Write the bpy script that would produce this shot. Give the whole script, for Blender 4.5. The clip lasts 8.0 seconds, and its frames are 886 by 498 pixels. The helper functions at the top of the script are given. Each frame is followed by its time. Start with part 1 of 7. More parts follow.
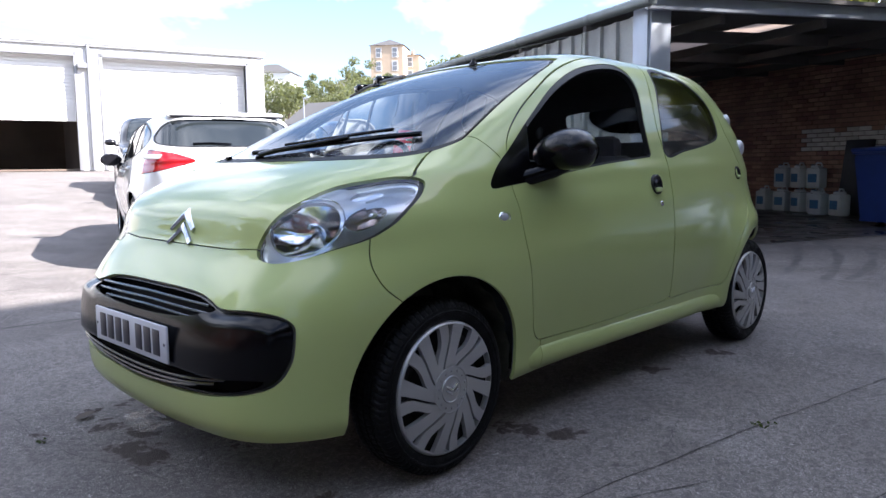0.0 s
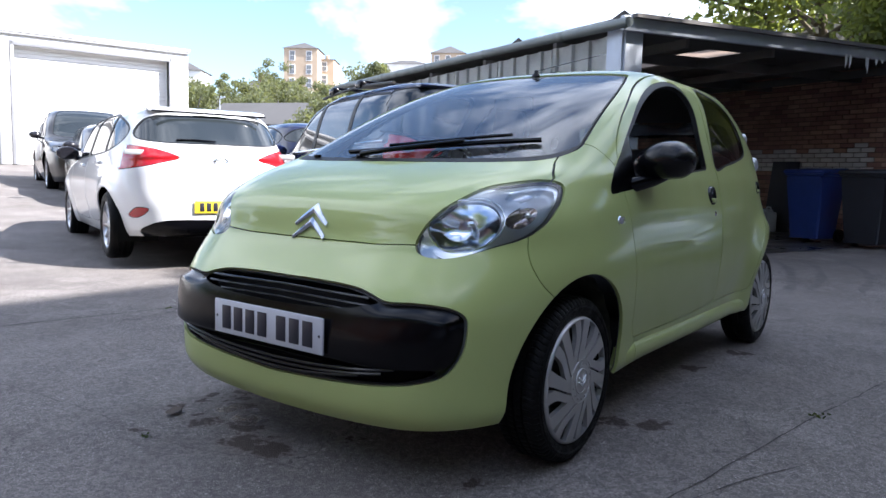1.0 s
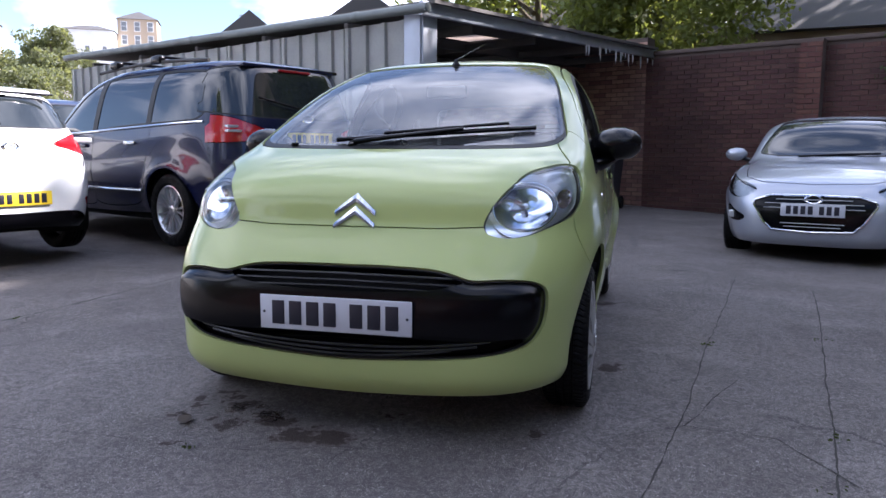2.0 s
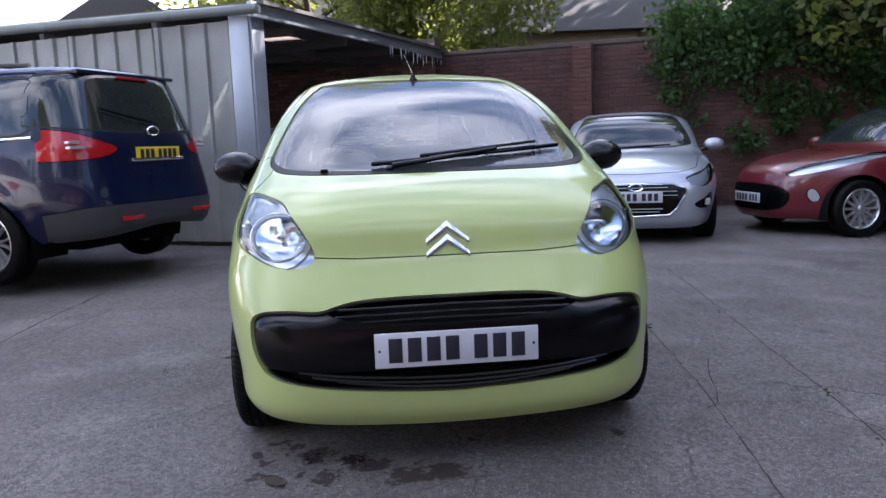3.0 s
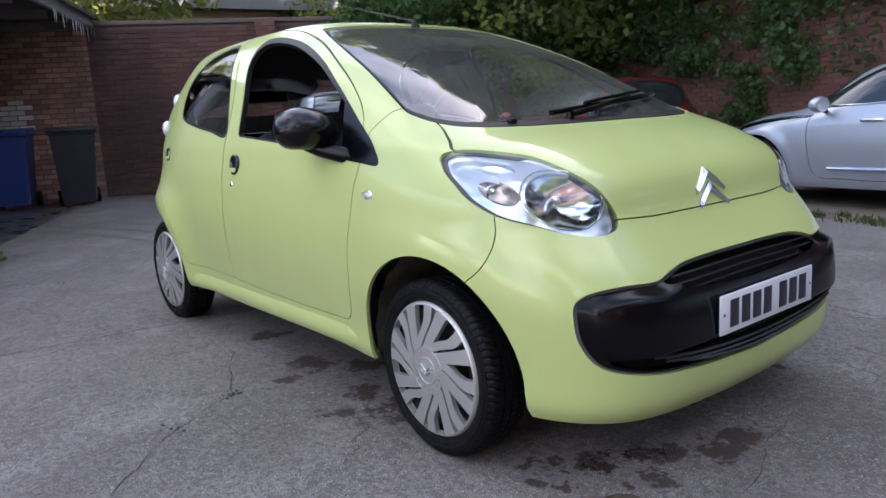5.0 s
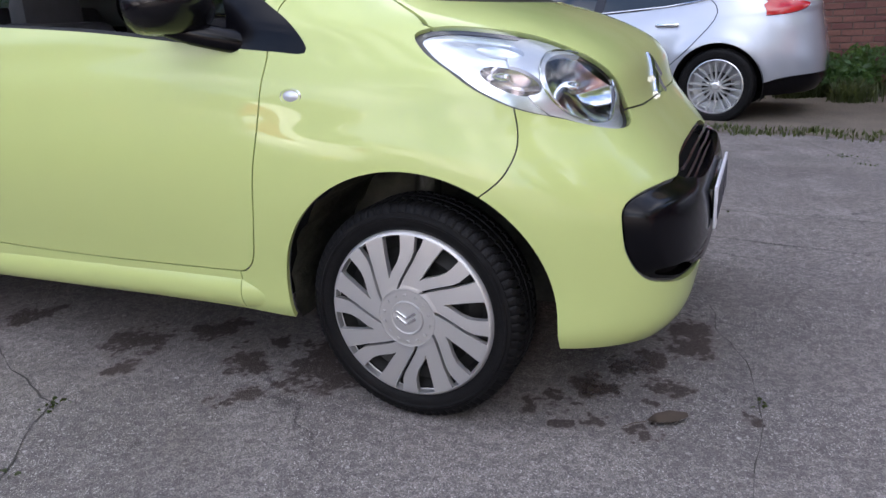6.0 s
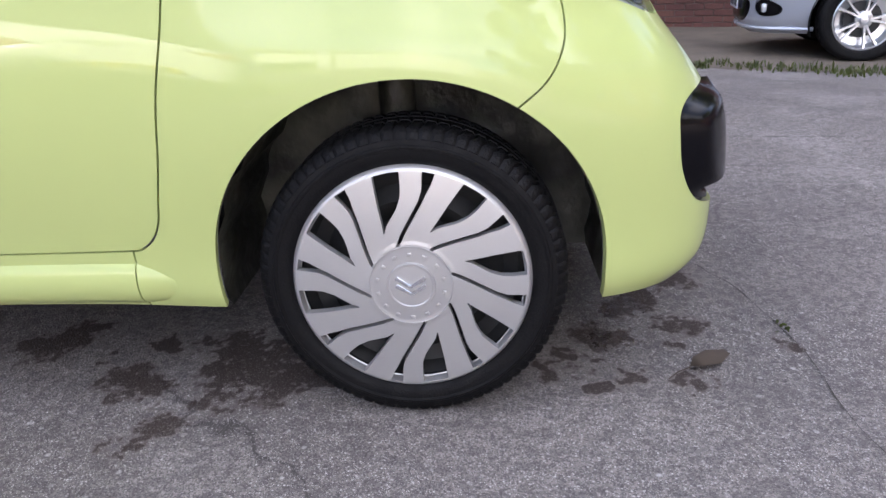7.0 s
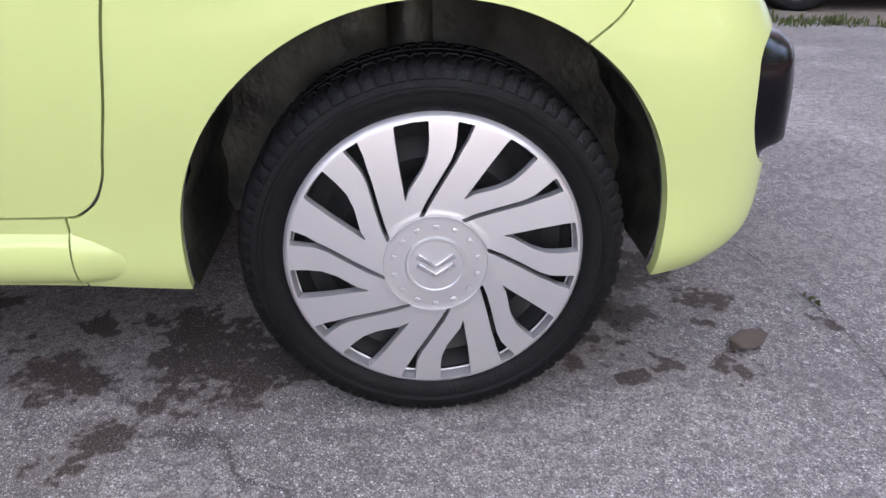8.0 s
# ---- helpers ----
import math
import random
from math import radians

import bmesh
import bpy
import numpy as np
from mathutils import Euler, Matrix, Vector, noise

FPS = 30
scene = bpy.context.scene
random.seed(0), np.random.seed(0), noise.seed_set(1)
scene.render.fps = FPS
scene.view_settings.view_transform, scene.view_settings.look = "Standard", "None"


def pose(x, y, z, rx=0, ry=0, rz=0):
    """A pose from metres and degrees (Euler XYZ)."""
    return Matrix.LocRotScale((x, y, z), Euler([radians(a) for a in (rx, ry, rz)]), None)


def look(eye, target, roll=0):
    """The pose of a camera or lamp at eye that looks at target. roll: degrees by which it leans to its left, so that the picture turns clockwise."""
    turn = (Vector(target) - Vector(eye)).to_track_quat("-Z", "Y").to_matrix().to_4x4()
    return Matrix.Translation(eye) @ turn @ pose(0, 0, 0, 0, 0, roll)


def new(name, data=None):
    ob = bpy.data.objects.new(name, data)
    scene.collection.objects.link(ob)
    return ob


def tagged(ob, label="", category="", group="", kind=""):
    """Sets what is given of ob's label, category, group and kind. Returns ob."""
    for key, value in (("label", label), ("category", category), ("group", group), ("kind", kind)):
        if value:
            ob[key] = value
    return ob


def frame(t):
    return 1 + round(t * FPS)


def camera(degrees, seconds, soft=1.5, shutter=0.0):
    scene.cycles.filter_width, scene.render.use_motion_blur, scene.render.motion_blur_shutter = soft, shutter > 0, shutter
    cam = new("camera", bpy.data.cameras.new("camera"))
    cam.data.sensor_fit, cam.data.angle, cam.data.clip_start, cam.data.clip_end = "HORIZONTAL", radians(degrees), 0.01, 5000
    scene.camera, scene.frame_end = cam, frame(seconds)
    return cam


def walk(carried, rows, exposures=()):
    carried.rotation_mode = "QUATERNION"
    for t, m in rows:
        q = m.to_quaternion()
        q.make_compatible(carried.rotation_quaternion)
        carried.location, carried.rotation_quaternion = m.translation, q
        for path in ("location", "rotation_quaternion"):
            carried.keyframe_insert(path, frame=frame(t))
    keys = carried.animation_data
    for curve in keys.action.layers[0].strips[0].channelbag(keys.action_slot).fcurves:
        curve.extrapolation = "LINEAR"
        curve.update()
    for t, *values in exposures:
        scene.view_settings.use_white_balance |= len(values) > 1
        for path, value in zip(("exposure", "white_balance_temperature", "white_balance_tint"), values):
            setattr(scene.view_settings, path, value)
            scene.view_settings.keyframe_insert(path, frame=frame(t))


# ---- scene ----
cam = camera(62.16, 8.0, soft=1.5)
# seconds, place, turn
PATH = [
    (0.0, 2.288, -1.573, 0.943, 83.57, 0.61, 44.09),
    (0.5, 2.165, -1.731, 0.932, 83.83, -0.55, 42.57),
    (1.0, 1.821, -2.131, 0.920, 84.25, -1.43, 37.12),
    (1.5, 1.393, -2.427, 0.950, 84.18, -3.20, 27.10),
    (2.0, 0.917, -2.779, 0.947, 82.63, -0.25, 14.63),
    (2.2, 0.720, -2.875, 0.983, 81.91, 1.65, 10.38),
    (3.3, -0.623, -2.873, 1.074, 81.68, 3.43, -11.01),
    (3.5, -0.851, -2.806, 1.077, 80.95, 5.64, -14.03),
    (4.0, -1.375, -2.480, 1.090, 80.83, 7.50, -21.19),
    (4.2, -1.543, -2.360, 1.121, 80.05, 6.89, -24.38),
    (5.3, -2.171, -1.366, 0.991, 78.83, 1.67, -48.60),
    (5.5, -2.231, -1.162, 0.991, 77.34, 1.49, -55.80),
    (5.7, -2.208, -1.001, 0.955, 75.38, 3.35, -59.88),
    (6.0, -2.208, -0.724, 0.924, 72.80, 2.73, -67.12),
    (6.5, -2.108, -0.345, 0.864, 72.53, 2.23, -79.92),
    (7.0, -1.928, -0.126, 0.783, 68.50, 2.42, -87.48),
    (7.5, -1.739, 0.005, 0.750, 65.69, 1.02, -90.13),
    (8.0, -1.676, 0.058, 0.730, 63.78, -0.94, -93.89),
]
walk(cam, [(t, pose(*p)) for t, *p in PATH], exposures=[(0, 2.18, 5920, 16), (1, 2.0, 5850, 14), (2, 2.0, 5850, 21), (4, 2.5, 6050, 20), (5.5, 2.50, 6300, 19), (6.5, 2.76, 6500, 20), (8, 3.17, 6500, 22)])

# ---- sky, sun ----
SUN_WAY = Vector((0.76, 0.40, 0.75)).normalized()      # towards the sun
world = bpy.data.worlds.new("sky")
scene.world = world
world.use_nodes = True
wt = world.node_tree
wt.nodes.clear()
sky = wt.nodes.new("ShaderNodeTexSky")
sky.sky_type, sky.sun_disc = "NISHITA", False
sky.sun_elevation = math.asin(SUN_WAY.z)
sky.sun_rotation = math.atan2(SUN_WAY.x, SUN_WAY.y)
sky.air_density, sky.dust_density, sky.ozone_density = 1.0, 1.0, 1.4
coord = wt.nodes.new("ShaderNodeTexCoord")
cloud_map = wt.nodes.new("ShaderNodeMapping")
cloud_map.inputs["Scale"].default_value = (1.1, 1.1, 2.3)
cloud = wt.nodes.new("ShaderNodeTexNoise")
cloud.inputs["Scale"].default_value, cloud.inputs["Detail"].default_value = 2.0, 6.0
cloud.inputs["Roughness"].default_value, cloud.inputs["Distortion"].default_value = 0.56, 0.2
edge = wt.nodes.new("ShaderNodeMapRange")
edge.inputs["From Min"].default_value, edge.inputs["From Max"].default_value = 0.45, 0.65
edge.inputs["To Max"].default_value = 0.85
mix = wt.nodes.new("ShaderNodeMixRGB")
mix.inputs["Color2"].default_value = (13.0, 13.4, 13.8, 1)
back = wt.nodes.new("ShaderNodeBackground")
back.inputs["Strength"].default_value = 0.075
wout = wt.nodes.new("ShaderNodeOutputWorld")
wt.links.new(coord.outputs["Generated"], cloud_map.inputs["Vector"])
wt.links.new(cloud_map.outputs["Vector"], cloud.inputs["Vector"])
wt.links.new(cloud.outputs["Fac"], edge.inputs["Value"])
wt.links.new(edge.outputs["Result"], mix.inputs["Fac"])
wt.links.new(sky.outputs["Color"], mix.inputs["Color1"])
wt.links.new(mix.outputs["Color"], back.inputs["Color"])
wt.links.new(back.outputs["Background"], wout.inputs["Surface"])
sun = new("sun", bpy.data.lights.new("sun", "SUN"))
sun.data.energy, sun.data.angle, sun.data.color = 5.0, radians(0.5), (1.0, 0.93, 0.82)
sun.matrix_world = look(SUN_WAY * 60, (0, 0, 0))


# ---- materials ----
def material(name, base, rough=0.5, metal=0.0, spots=0.0, scale=6.0, grain=0.0, grain_scale=120.0, bump=0.0, bump_scale=60.0,
             coat=0.0, dark=0.5, rough_var=0.0, each=0.0, gloss=0.5, haze=.04):
    """A Principled material with stains at one scale, grain at another and a fine relief."""
    m = bpy.data.materials.new(name)
    m.use_nodes = True
    t = m.node_tree
    b = t.nodes["Principled BSDF"]
    b.inputs["Roughness"].default_value, b.inputs["Metallic"].default_value = rough, metal
    b.inputs["Specular IOR Level"].default_value = gloss
    b.inputs["Coat Weight"].default_value, b.inputs["Coat Roughness"].default_value = coat, haze
    place = t.nodes.new("ShaderNodeTexCoord")

    def noise_at(s, detail=5.0):
        n = t.nodes.new("ShaderNodeTexNoise")
        n.inputs["Scale"].default_value, n.inputs["Detail"].default_value = s, detail
        t.links.new(place.outputs["Object"], n.inputs["Vector"])
        return n

    def blend(colour, fac, amount):
        r = t.nodes.new("ShaderNodeMapRange")
        r.inputs["From Min"].default_value, r.inputs["From Max"].default_value = 0.42, 0.68
        r.inputs["To Max"].default_value = amount
        t.links.new(fac, r.inputs["Value"])
        x = t.nodes.new("ShaderNodeMixRGB")
        x.inputs["Color2"].default_value = (*[c * dark for c in base], 1)
        t.links.new(r.outputs["Result"], x.inputs["Fac"])
        t.links.new(colour, x.inputs["Color1"])
        return x.outputs["Color"]

    rgb = t.nodes.new("ShaderNodeRGB")
    rgb.outputs[0].default_value = (*base, 1)
    colour = rgb.outputs[0]
    if each:
        info = t.nodes.new("ShaderNodeObjectInfo")
        island = t.nodes.new("ShaderNodeNewGeometry")
        add = t.nodes.new("ShaderNodeMath")
        add.operation = "ADD"
        t.links.new(info.outputs["Random"], add.inputs[0])
        t.links.new(island.outputs["Random Per Island"], add.inputs[1])
        frac = t.nodes.new("ShaderNodeMath")
        frac.operation = "FRACT"
        t.links.new(add.outputs[0], frac.inputs[0])
        val = t.nodes.new("ShaderNodeMapRange")
        val.inputs["To Min"].default_value, val.inputs["To Max"].default_value = 1 - each, 1 + each
        t.links.new(frac.outputs[0], val.inputs["Value"])
        hsv = t.nodes.new("ShaderNodeHueSaturation")
        hue = t.nodes.new("ShaderNodeMapRange")
        hue.inputs["To Min"].default_value, hue.inputs["To Max"].default_value = 0.5 - each * 0.05, 0.5 + each * 0.05
        t.links.new(frac.outputs[0], hue.inputs["Value"])
        t.links.new(hue.outputs["Result"], hsv.inputs["Hue"])
        t.links.new(val.outputs["Result"], hsv.inputs["Value"])
        t.links.new(colour, hsv.inputs["Color"])
        colour = hsv.outputs["Color"]
    if spots:
        colour = blend(colour, noise_at(scale).outputs["Fac"], spots)
    if grain:
        colour = blend(colour, noise_at(grain_scale, 3.0).outputs["Fac"], grain)
    t.links.new(colour, b.inputs["Base Color"])
    if rough_var:
        r = t.nodes.new("ShaderNodeMapRange")
        r.inputs["From Min"].default_value, r.inputs["From Max"].default_value = 0.35, 0.7
        r.inputs["To Min"].default_value, r.inputs["To Max"].default_value = max(0, rough - rough_var), min(1, rough + rough_var)
        t.links.new(noise_at(scale * 1.7).outputs["Fac"], r.inputs["Value"])
        t.links.new(r.outputs["Result"], b.inputs["Roughness"])
    if bump:
        p = t.nodes.new("ShaderNodeBump")
        p.inputs["Strength"].default_value, p.inputs["Distance"].default_value = bump, 0.02
        t.links.new(noise_at(bump_scale, 4.0).outputs["Fac"], p.inputs["Height"])
        t.links.new(p.outputs["Normal"], b.inputs["Normal"])
    return m


def glass(name, tint, ior=1.5, haze=0.0, film=0.0):
    """A thin pane: clear or tinted, with a mirror on it that grows towards the rim. film: milky haze painted in for
    reflected sky.
    """
    m = bpy.data.materials.new(name)
    m.use_nodes = True
    t = m.node_tree
    t.nodes.clear()
    clear, gloss, mixer, fres = (t.nodes.new("ShaderNode" + k) for k in ("BsdfTransparent", "BsdfGlossy", "MixShader", "Fresnel"))
    clear.inputs["Color"].default_value = (*tint, 1)
    gloss.inputs["Roughness"].default_value = 0.015 + haze
    fres.inputs["IOR"].default_value = ior
    o = t.nodes.new("ShaderNodeOutputMaterial")
    t.links.new(fres.outputs[0], mixer.inputs[0])
    t.links.new(clear.outputs[0], mixer.inputs[1])
    t.links.new(gloss.outputs[0], mixer.inputs[2])
    top = mixer.outputs[0]
    if film:
        # pale diffuse layer mixed in to imitate sky brightness on the pane
        veil, over, spread_n, thin = (t.nodes.new("ShaderNode" + k) for k in ("BsdfDiffuse", "MixShader", "TexNoise", "MapRange"))
        veil.inputs["Color"].default_value = (.62, .64, .66, 1)
        spread_n.inputs["Scale"].default_value, spread_n.inputs["Detail"].default_value = 3.0, 6.0
        thin.inputs["From Min"].default_value, thin.inputs["From Max"].default_value = .35, .7
        thin.inputs["To Min"].default_value, thin.inputs["To Max"].default_value = film * .6, film * 1.4
        t.links.new(spread_n.outputs["Fac"], thin.inputs["Value"])
        t.links.new(thin.outputs["Result"], over.inputs[0])
        t.links.new(top, over.inputs[1])
        t.links.new(veil.outputs[0], over.inputs[2])
        top = over.outputs[0]
    t.links.new(top, o.inputs["Surface"])
    return m


def translucent(name, tint):
    """A milky sheet that lets light through and scatters it."""
    m = material(name, tint, .6, spots=.4, scale=2, dark=.6)
    t = m.node_tree
    b = t.nodes["Principled BSDF"]
    tr = t.nodes.new("ShaderNodeBsdfTranslucent")
    t.links.new(b.inputs["Base Color"].links[0].from_socket, tr.inputs["Color"])
    mx = t.nodes.new("ShaderNodeMixShader")
    mx.inputs[0].default_value = .8
    t.links.new(b.outputs[0], mx.inputs[1])
    t.links.new(tr.outputs[0], mx.inputs[2])
    t.links.new(mx.outputs[0], t.nodes["Material Output"].inputs["Surface"])
    return m


LIME = material("lime_paint", (.418, .486, .182), .40, spots=.10, scale=3, dark=.8, coat=.78, rough_var=.05, haze=.015, gloss=.16)
WHITE_PAINT = material("white_paint", (.80, .81, .82), .35, spots=.10, scale=2, dark=.85, coat=1.0)
SILVER_PAINT = material("silver_paint", (.41, .44, .50), .36, metal=.5, spots=.12, scale=3, dark=.8, coat=1.0)
RED_PAINT = material("red_paint", (.120, .004, .012), .36, spots=.12, scale=3, dark=.7, coat=1.0)
NAVY_PAINT = material("navy_paint", (.0028, .0058, .034), .25, spots=.12, scale=3, dark=.7, coat=.55, gloss=.3)
BLACK_PAINT = material("black_paint", (.02, .02, .022), .3, spots=.2, scale=3, coat=1.0)
PLASTIC = material("black_plastic", (.0022, .0022, .0034), .20, spots=.3, scale=9, rough_var=.05, gloss=.2)
SATIN_BLACK = material("satin_black_plastic", (.0045, .0045, .006), .24, spots=.3, scale=8, rough_var=.06, gloss=.3)
GLOSS_BLACK = material("glossy_black_plastic", (.012, .012, .016), .18, spots=.2, scale=8, rough_var=.08)
RUBBER = material("tyre_rubber", (.0036, .0036, .0040), .55, gloss=.14, spots=.4, scale=14, dark=1.5, bump=.2, bump_scale=250, rough_var=.15)
SEAL = material("window_rubber", (.010, .010, .010), .5, gloss=.3, spots=.3, scale=20)
VOID = material("underbody_black", (.006, .006, .006), .95, gloss=.1, spots=.4, scale=9, dark=1.8)
LINER = material("muddy_arch_liner", (.010, .0098, .007), .6, spots=.9, scale=7, dark=9, bump=.5, bump_scale=20, rough_var=.2)
BADGE_CHROME = material("badge_chrome", (.62, .65, .72), .16, metal=1.0, spots=.15, scale=20, dark=.75)
CHROME = material("chrome", (.82, .84, .86), .09, metal=1.0, spots=.1, scale=10, dark=.8)
TRIM_SILVER = material("silver_wheel_paint", (.45, .446, .440), .38, metal=.62, spots=.10, scale=5, dark=.82, grain=.06, grain_scale=200, rough_var=.05)
ALLOY = material("alloy_wheel", (.62, .63, .65), .28, metal=.8, spots=.25, scale=9, dark=.6)
STEEL = material("dark_steel", (.03, .03, .03), .55, metal=.4, spots=.4, scale=15)
REFLECTOR = material("lamp_reflector", (.80, .84, .90), .12, metal=1.0, spots=.1, scale=30, dark=.7)
LAMP_BODY = material("lamp_silver_housing", (.80, .86, .93), .16, metal=.5, spots=.08, scale=20, dark=.85, coat=.8)
LAMP_RING = material("lamp_satin_ring", (.84, .88, .94), .16, metal=.5, spots=.08, scale=25, dark=.85, coat=.6)
AMBER_BOWL = material("warm_lamp_bowl", (.62, .55, .52), .12, metal=.9, spots=.2, scale=40)
RED_LENS = material("red_lamp_lens", (.42, .010, .016), .12, spots=.25, scale=25, dark=.5, coat=.6)
CLEAR_LENS = material("clear_lamp_insert", (.55, .57, .60), .15, metal=.4, spots=.2, scale=30)
PLATE_WHITE = material("white_plate", (.56, .57, .62), .4, spots=.2, scale=14, dark=.85)
PLATE_YELLOW = material("yellow_plate", (.80, .58, .03), .4, spots=.2, scale=14, dark=.85)
INK = material("plate_black", (.018, .018, .03), .4, spots=.1)
LINING = material("grey_cabin_lining", (.15, .15, .155), .9, spots=.3, scale=6, gloss=.2)
CLOTH = material("dark_seat_cloth", (.075, .075, .083), .9, spots=.3, scale=20, bump=.3, bump_scale=300)
SCREEN = glass("windscreen_glass", (.84, .90, .87), 1.9, film=.05)
PANE = glass("side_window_glass", (.80, .85, .83), 1.5)
LENS = glass("headlamp_lens", (.93, .95, .97), 1.6)
TINTED = material("dark_car_glass", (.020, .025, .028), .03, spots=.15, scale=4, gloss=.75)


# ---- vehicle skins: horizontal rings round the car, from sill to roof ----
def spline(knots, rows, q):
    """Natural cubic spline through rows at the knots, read at q."""
    x, y = np.asarray(knots, float), np.asarray(rows, float)
    n, h = len(x), np.diff(np.asarray(knots, float))
    a, b = np.eye(n), np.zeros_like(y)
    for i in range(1, n - 1):
        a[i, i - 1:i + 2] = h[i - 1], 2 * (h[i - 1] + h[i]), h[i]
        b[i] = 6 * ((y[i + 1] - y[i]) / h[i] - (y[i] - y[i - 1]) / h[i - 1])
    m = np.linalg.solve(a, b)
    q = np.asarray(q, float)
    i = np.clip(np.searchsorted(x, q) - 1, 0, n - 2)
    hi, l, r = h[i][:, None], (x[i + 1] - q)[:, None], (q - x[i])[:, None]
    return (m[i] * l ** 3 + m[i + 1] * r ** 3) / (6 * hi) + (y[i] / hi - m[i] * hi / 6) * l + (y[i + 1] / hi - m[i + 1] * hi / 6) * r


def skin_points(spec, theta, level):
    """Points of the left half of a car's skin: theta 0 (nose) to pi (tail), level 0 (sill) to the last ring (roof)."""
    rows = spline(range(len(spec["rings"])), spec["rings"], level)
    yf, zf, w, zs, yr, zr, nf, nr, yc = rows.T[:, :, None]
    s, c = np.sin(theta)[None, :], np.cos(theta)[None, :]
    n = np.where(c >= 0, nf, nr)
    r = (np.abs(s) ** n + np.abs(c) ** n) ** (-1 / n)
    x = np.maximum(w, 0) * r * s
    y = yc - np.where(c >= 0, yc - yf, yr - yc) * r * c
    z = np.where(c >= 0, zf, zr) + (zs - np.where(c >= 0, zf, zr)) * s ** 2
    for cy, cz, rad, wide, amount in spec["flares"]:
        d = np.hypot(y - cy, z - cz)
        x = x + amount * np.exp(-(np.maximum(d - rad, 0) / wide) ** 2) * np.clip((x - 0.45) / 0.2, 0, 1)
    return np.stack([x, y, z], -1)


GREEN_SKIN = dict(
    # front y and z, half width and z, rear y and z, front and rear squareness, middle
    rings=[
        (-.560, .160, .738, .224, 2.64, .25, 6.0, 4.5, .90), (-.592, .215, .752, .256, 2.68, .30, 6.0, 4.5, .90),
        (-.603, .300, .760, .320, 2.70, .38, 5.8, 4.5, .90), (-.603, .400, .778, .420, 2.71, .46, 5.5, 4.5, .90),
        (-.588, .500, .793, .510, 2.75, .54, 5.4, 4.5, .90), (-.545, .580, .801, .590, 2.75, .61, 5.4, 4.5, .90),
        (-.490, .650, .802, .660, 2.75, .68, 5.4, 4.5, .90), (-.450, .710, .797, .720, 2.73, .74, 5.4, 4.5, .90),
        (-.432, .772, .791, .780, 2.73, .80, 5.4, 4.6, .90), (-.396, .832, .782, .830, 2.71, .86, 5.1, 4.8, .90),
        (-.312, .886, .771, .875, 2.71, .92, 4.9, 5.0, .90), (-.188, .937, .762, .920, 2.69, .98, 5.0, 5.0, .92),
        (-.040, .984, .748, .965, 2.67, 1.04, 5.2, 5.0, .95), (.140, 1.064, .725, 1.050, 2.63, 1.12, 5.0, 5.0, 1.0),
        (.390, 1.175, .688, 1.170, 2.57, 1.20, 5.0, 4.6, 1.1), (.670, 1.292, .638, 1.280, 2.50, 1.28, 5.0, 4.2, 1.25),
        (.960, 1.393, .560, 1.376, 2.42, 1.360, 5.0, 3.8, 1.45), (1.080, 1.424, .450, 1.420, 2.30, 1.400, 4.0, 3.4, 1.5),
        (1.200, 1.445, .265, 1.450, 2.10, 1.432, 3.0, 3.0, 1.55), (1.300, 1.457, .0005, 1.462, 1.95, 1.450, 2.6, 2.6, 1.6)],
    flares=[(0, .277, .335, .14, .012), (2.36, .30, .34, .13, .052)])


# ---- skins cut into panels ----
def loop2d(points, steps=8):
    """A closed smooth curve through 2D points."""
    p = np.asarray(points, float)
    a, b, c, d = np.roll(p, 1, 0), p, np.roll(p, -1, 0), np.roll(p, -2, 0)
    out = []
    for k in range(steps):
        t = k / steps
        out.append(0.5 * (2 * b + (c - a) * t + (2 * a - 5 * b + 4 * c - d) * t * t + (3 * b - a - 3 * c + d) * t ** 3))
    return np.stack(out, 1).reshape(-1, 2)


def inside2d(q, curve):
    """Signed distance of 2D points to a closed polygon, negative inside."""
    best = np.full(len(q), 1e9)
    odd = np.zeros(len(q), bool)
    for (ax, ay), (bx, by) in zip(curve, np.roll(curve, -1, 0)):
        dx, dy = bx - ax, by - ay
        t = np.clip(((q[:, 0] - ax) * dx + (q[:, 1] - ay) * dy) / (dx * dx + dy * dy + 1e-12), 0, 1)
        best = np.minimum(best, np.hypot(q[:, 0] - ax - t * dx, q[:, 1] - ay - t * dy))
        cross = (ay > q[:, 1]) != (by > q[:, 1])
        odd ^= cross & (q[:, 0] < (bx - ax) * (q[:, 1] - ay) / (dy if abs(dy) > 1e-12 else 1e-12) + ax)
    return np.where(odd, -best, best)


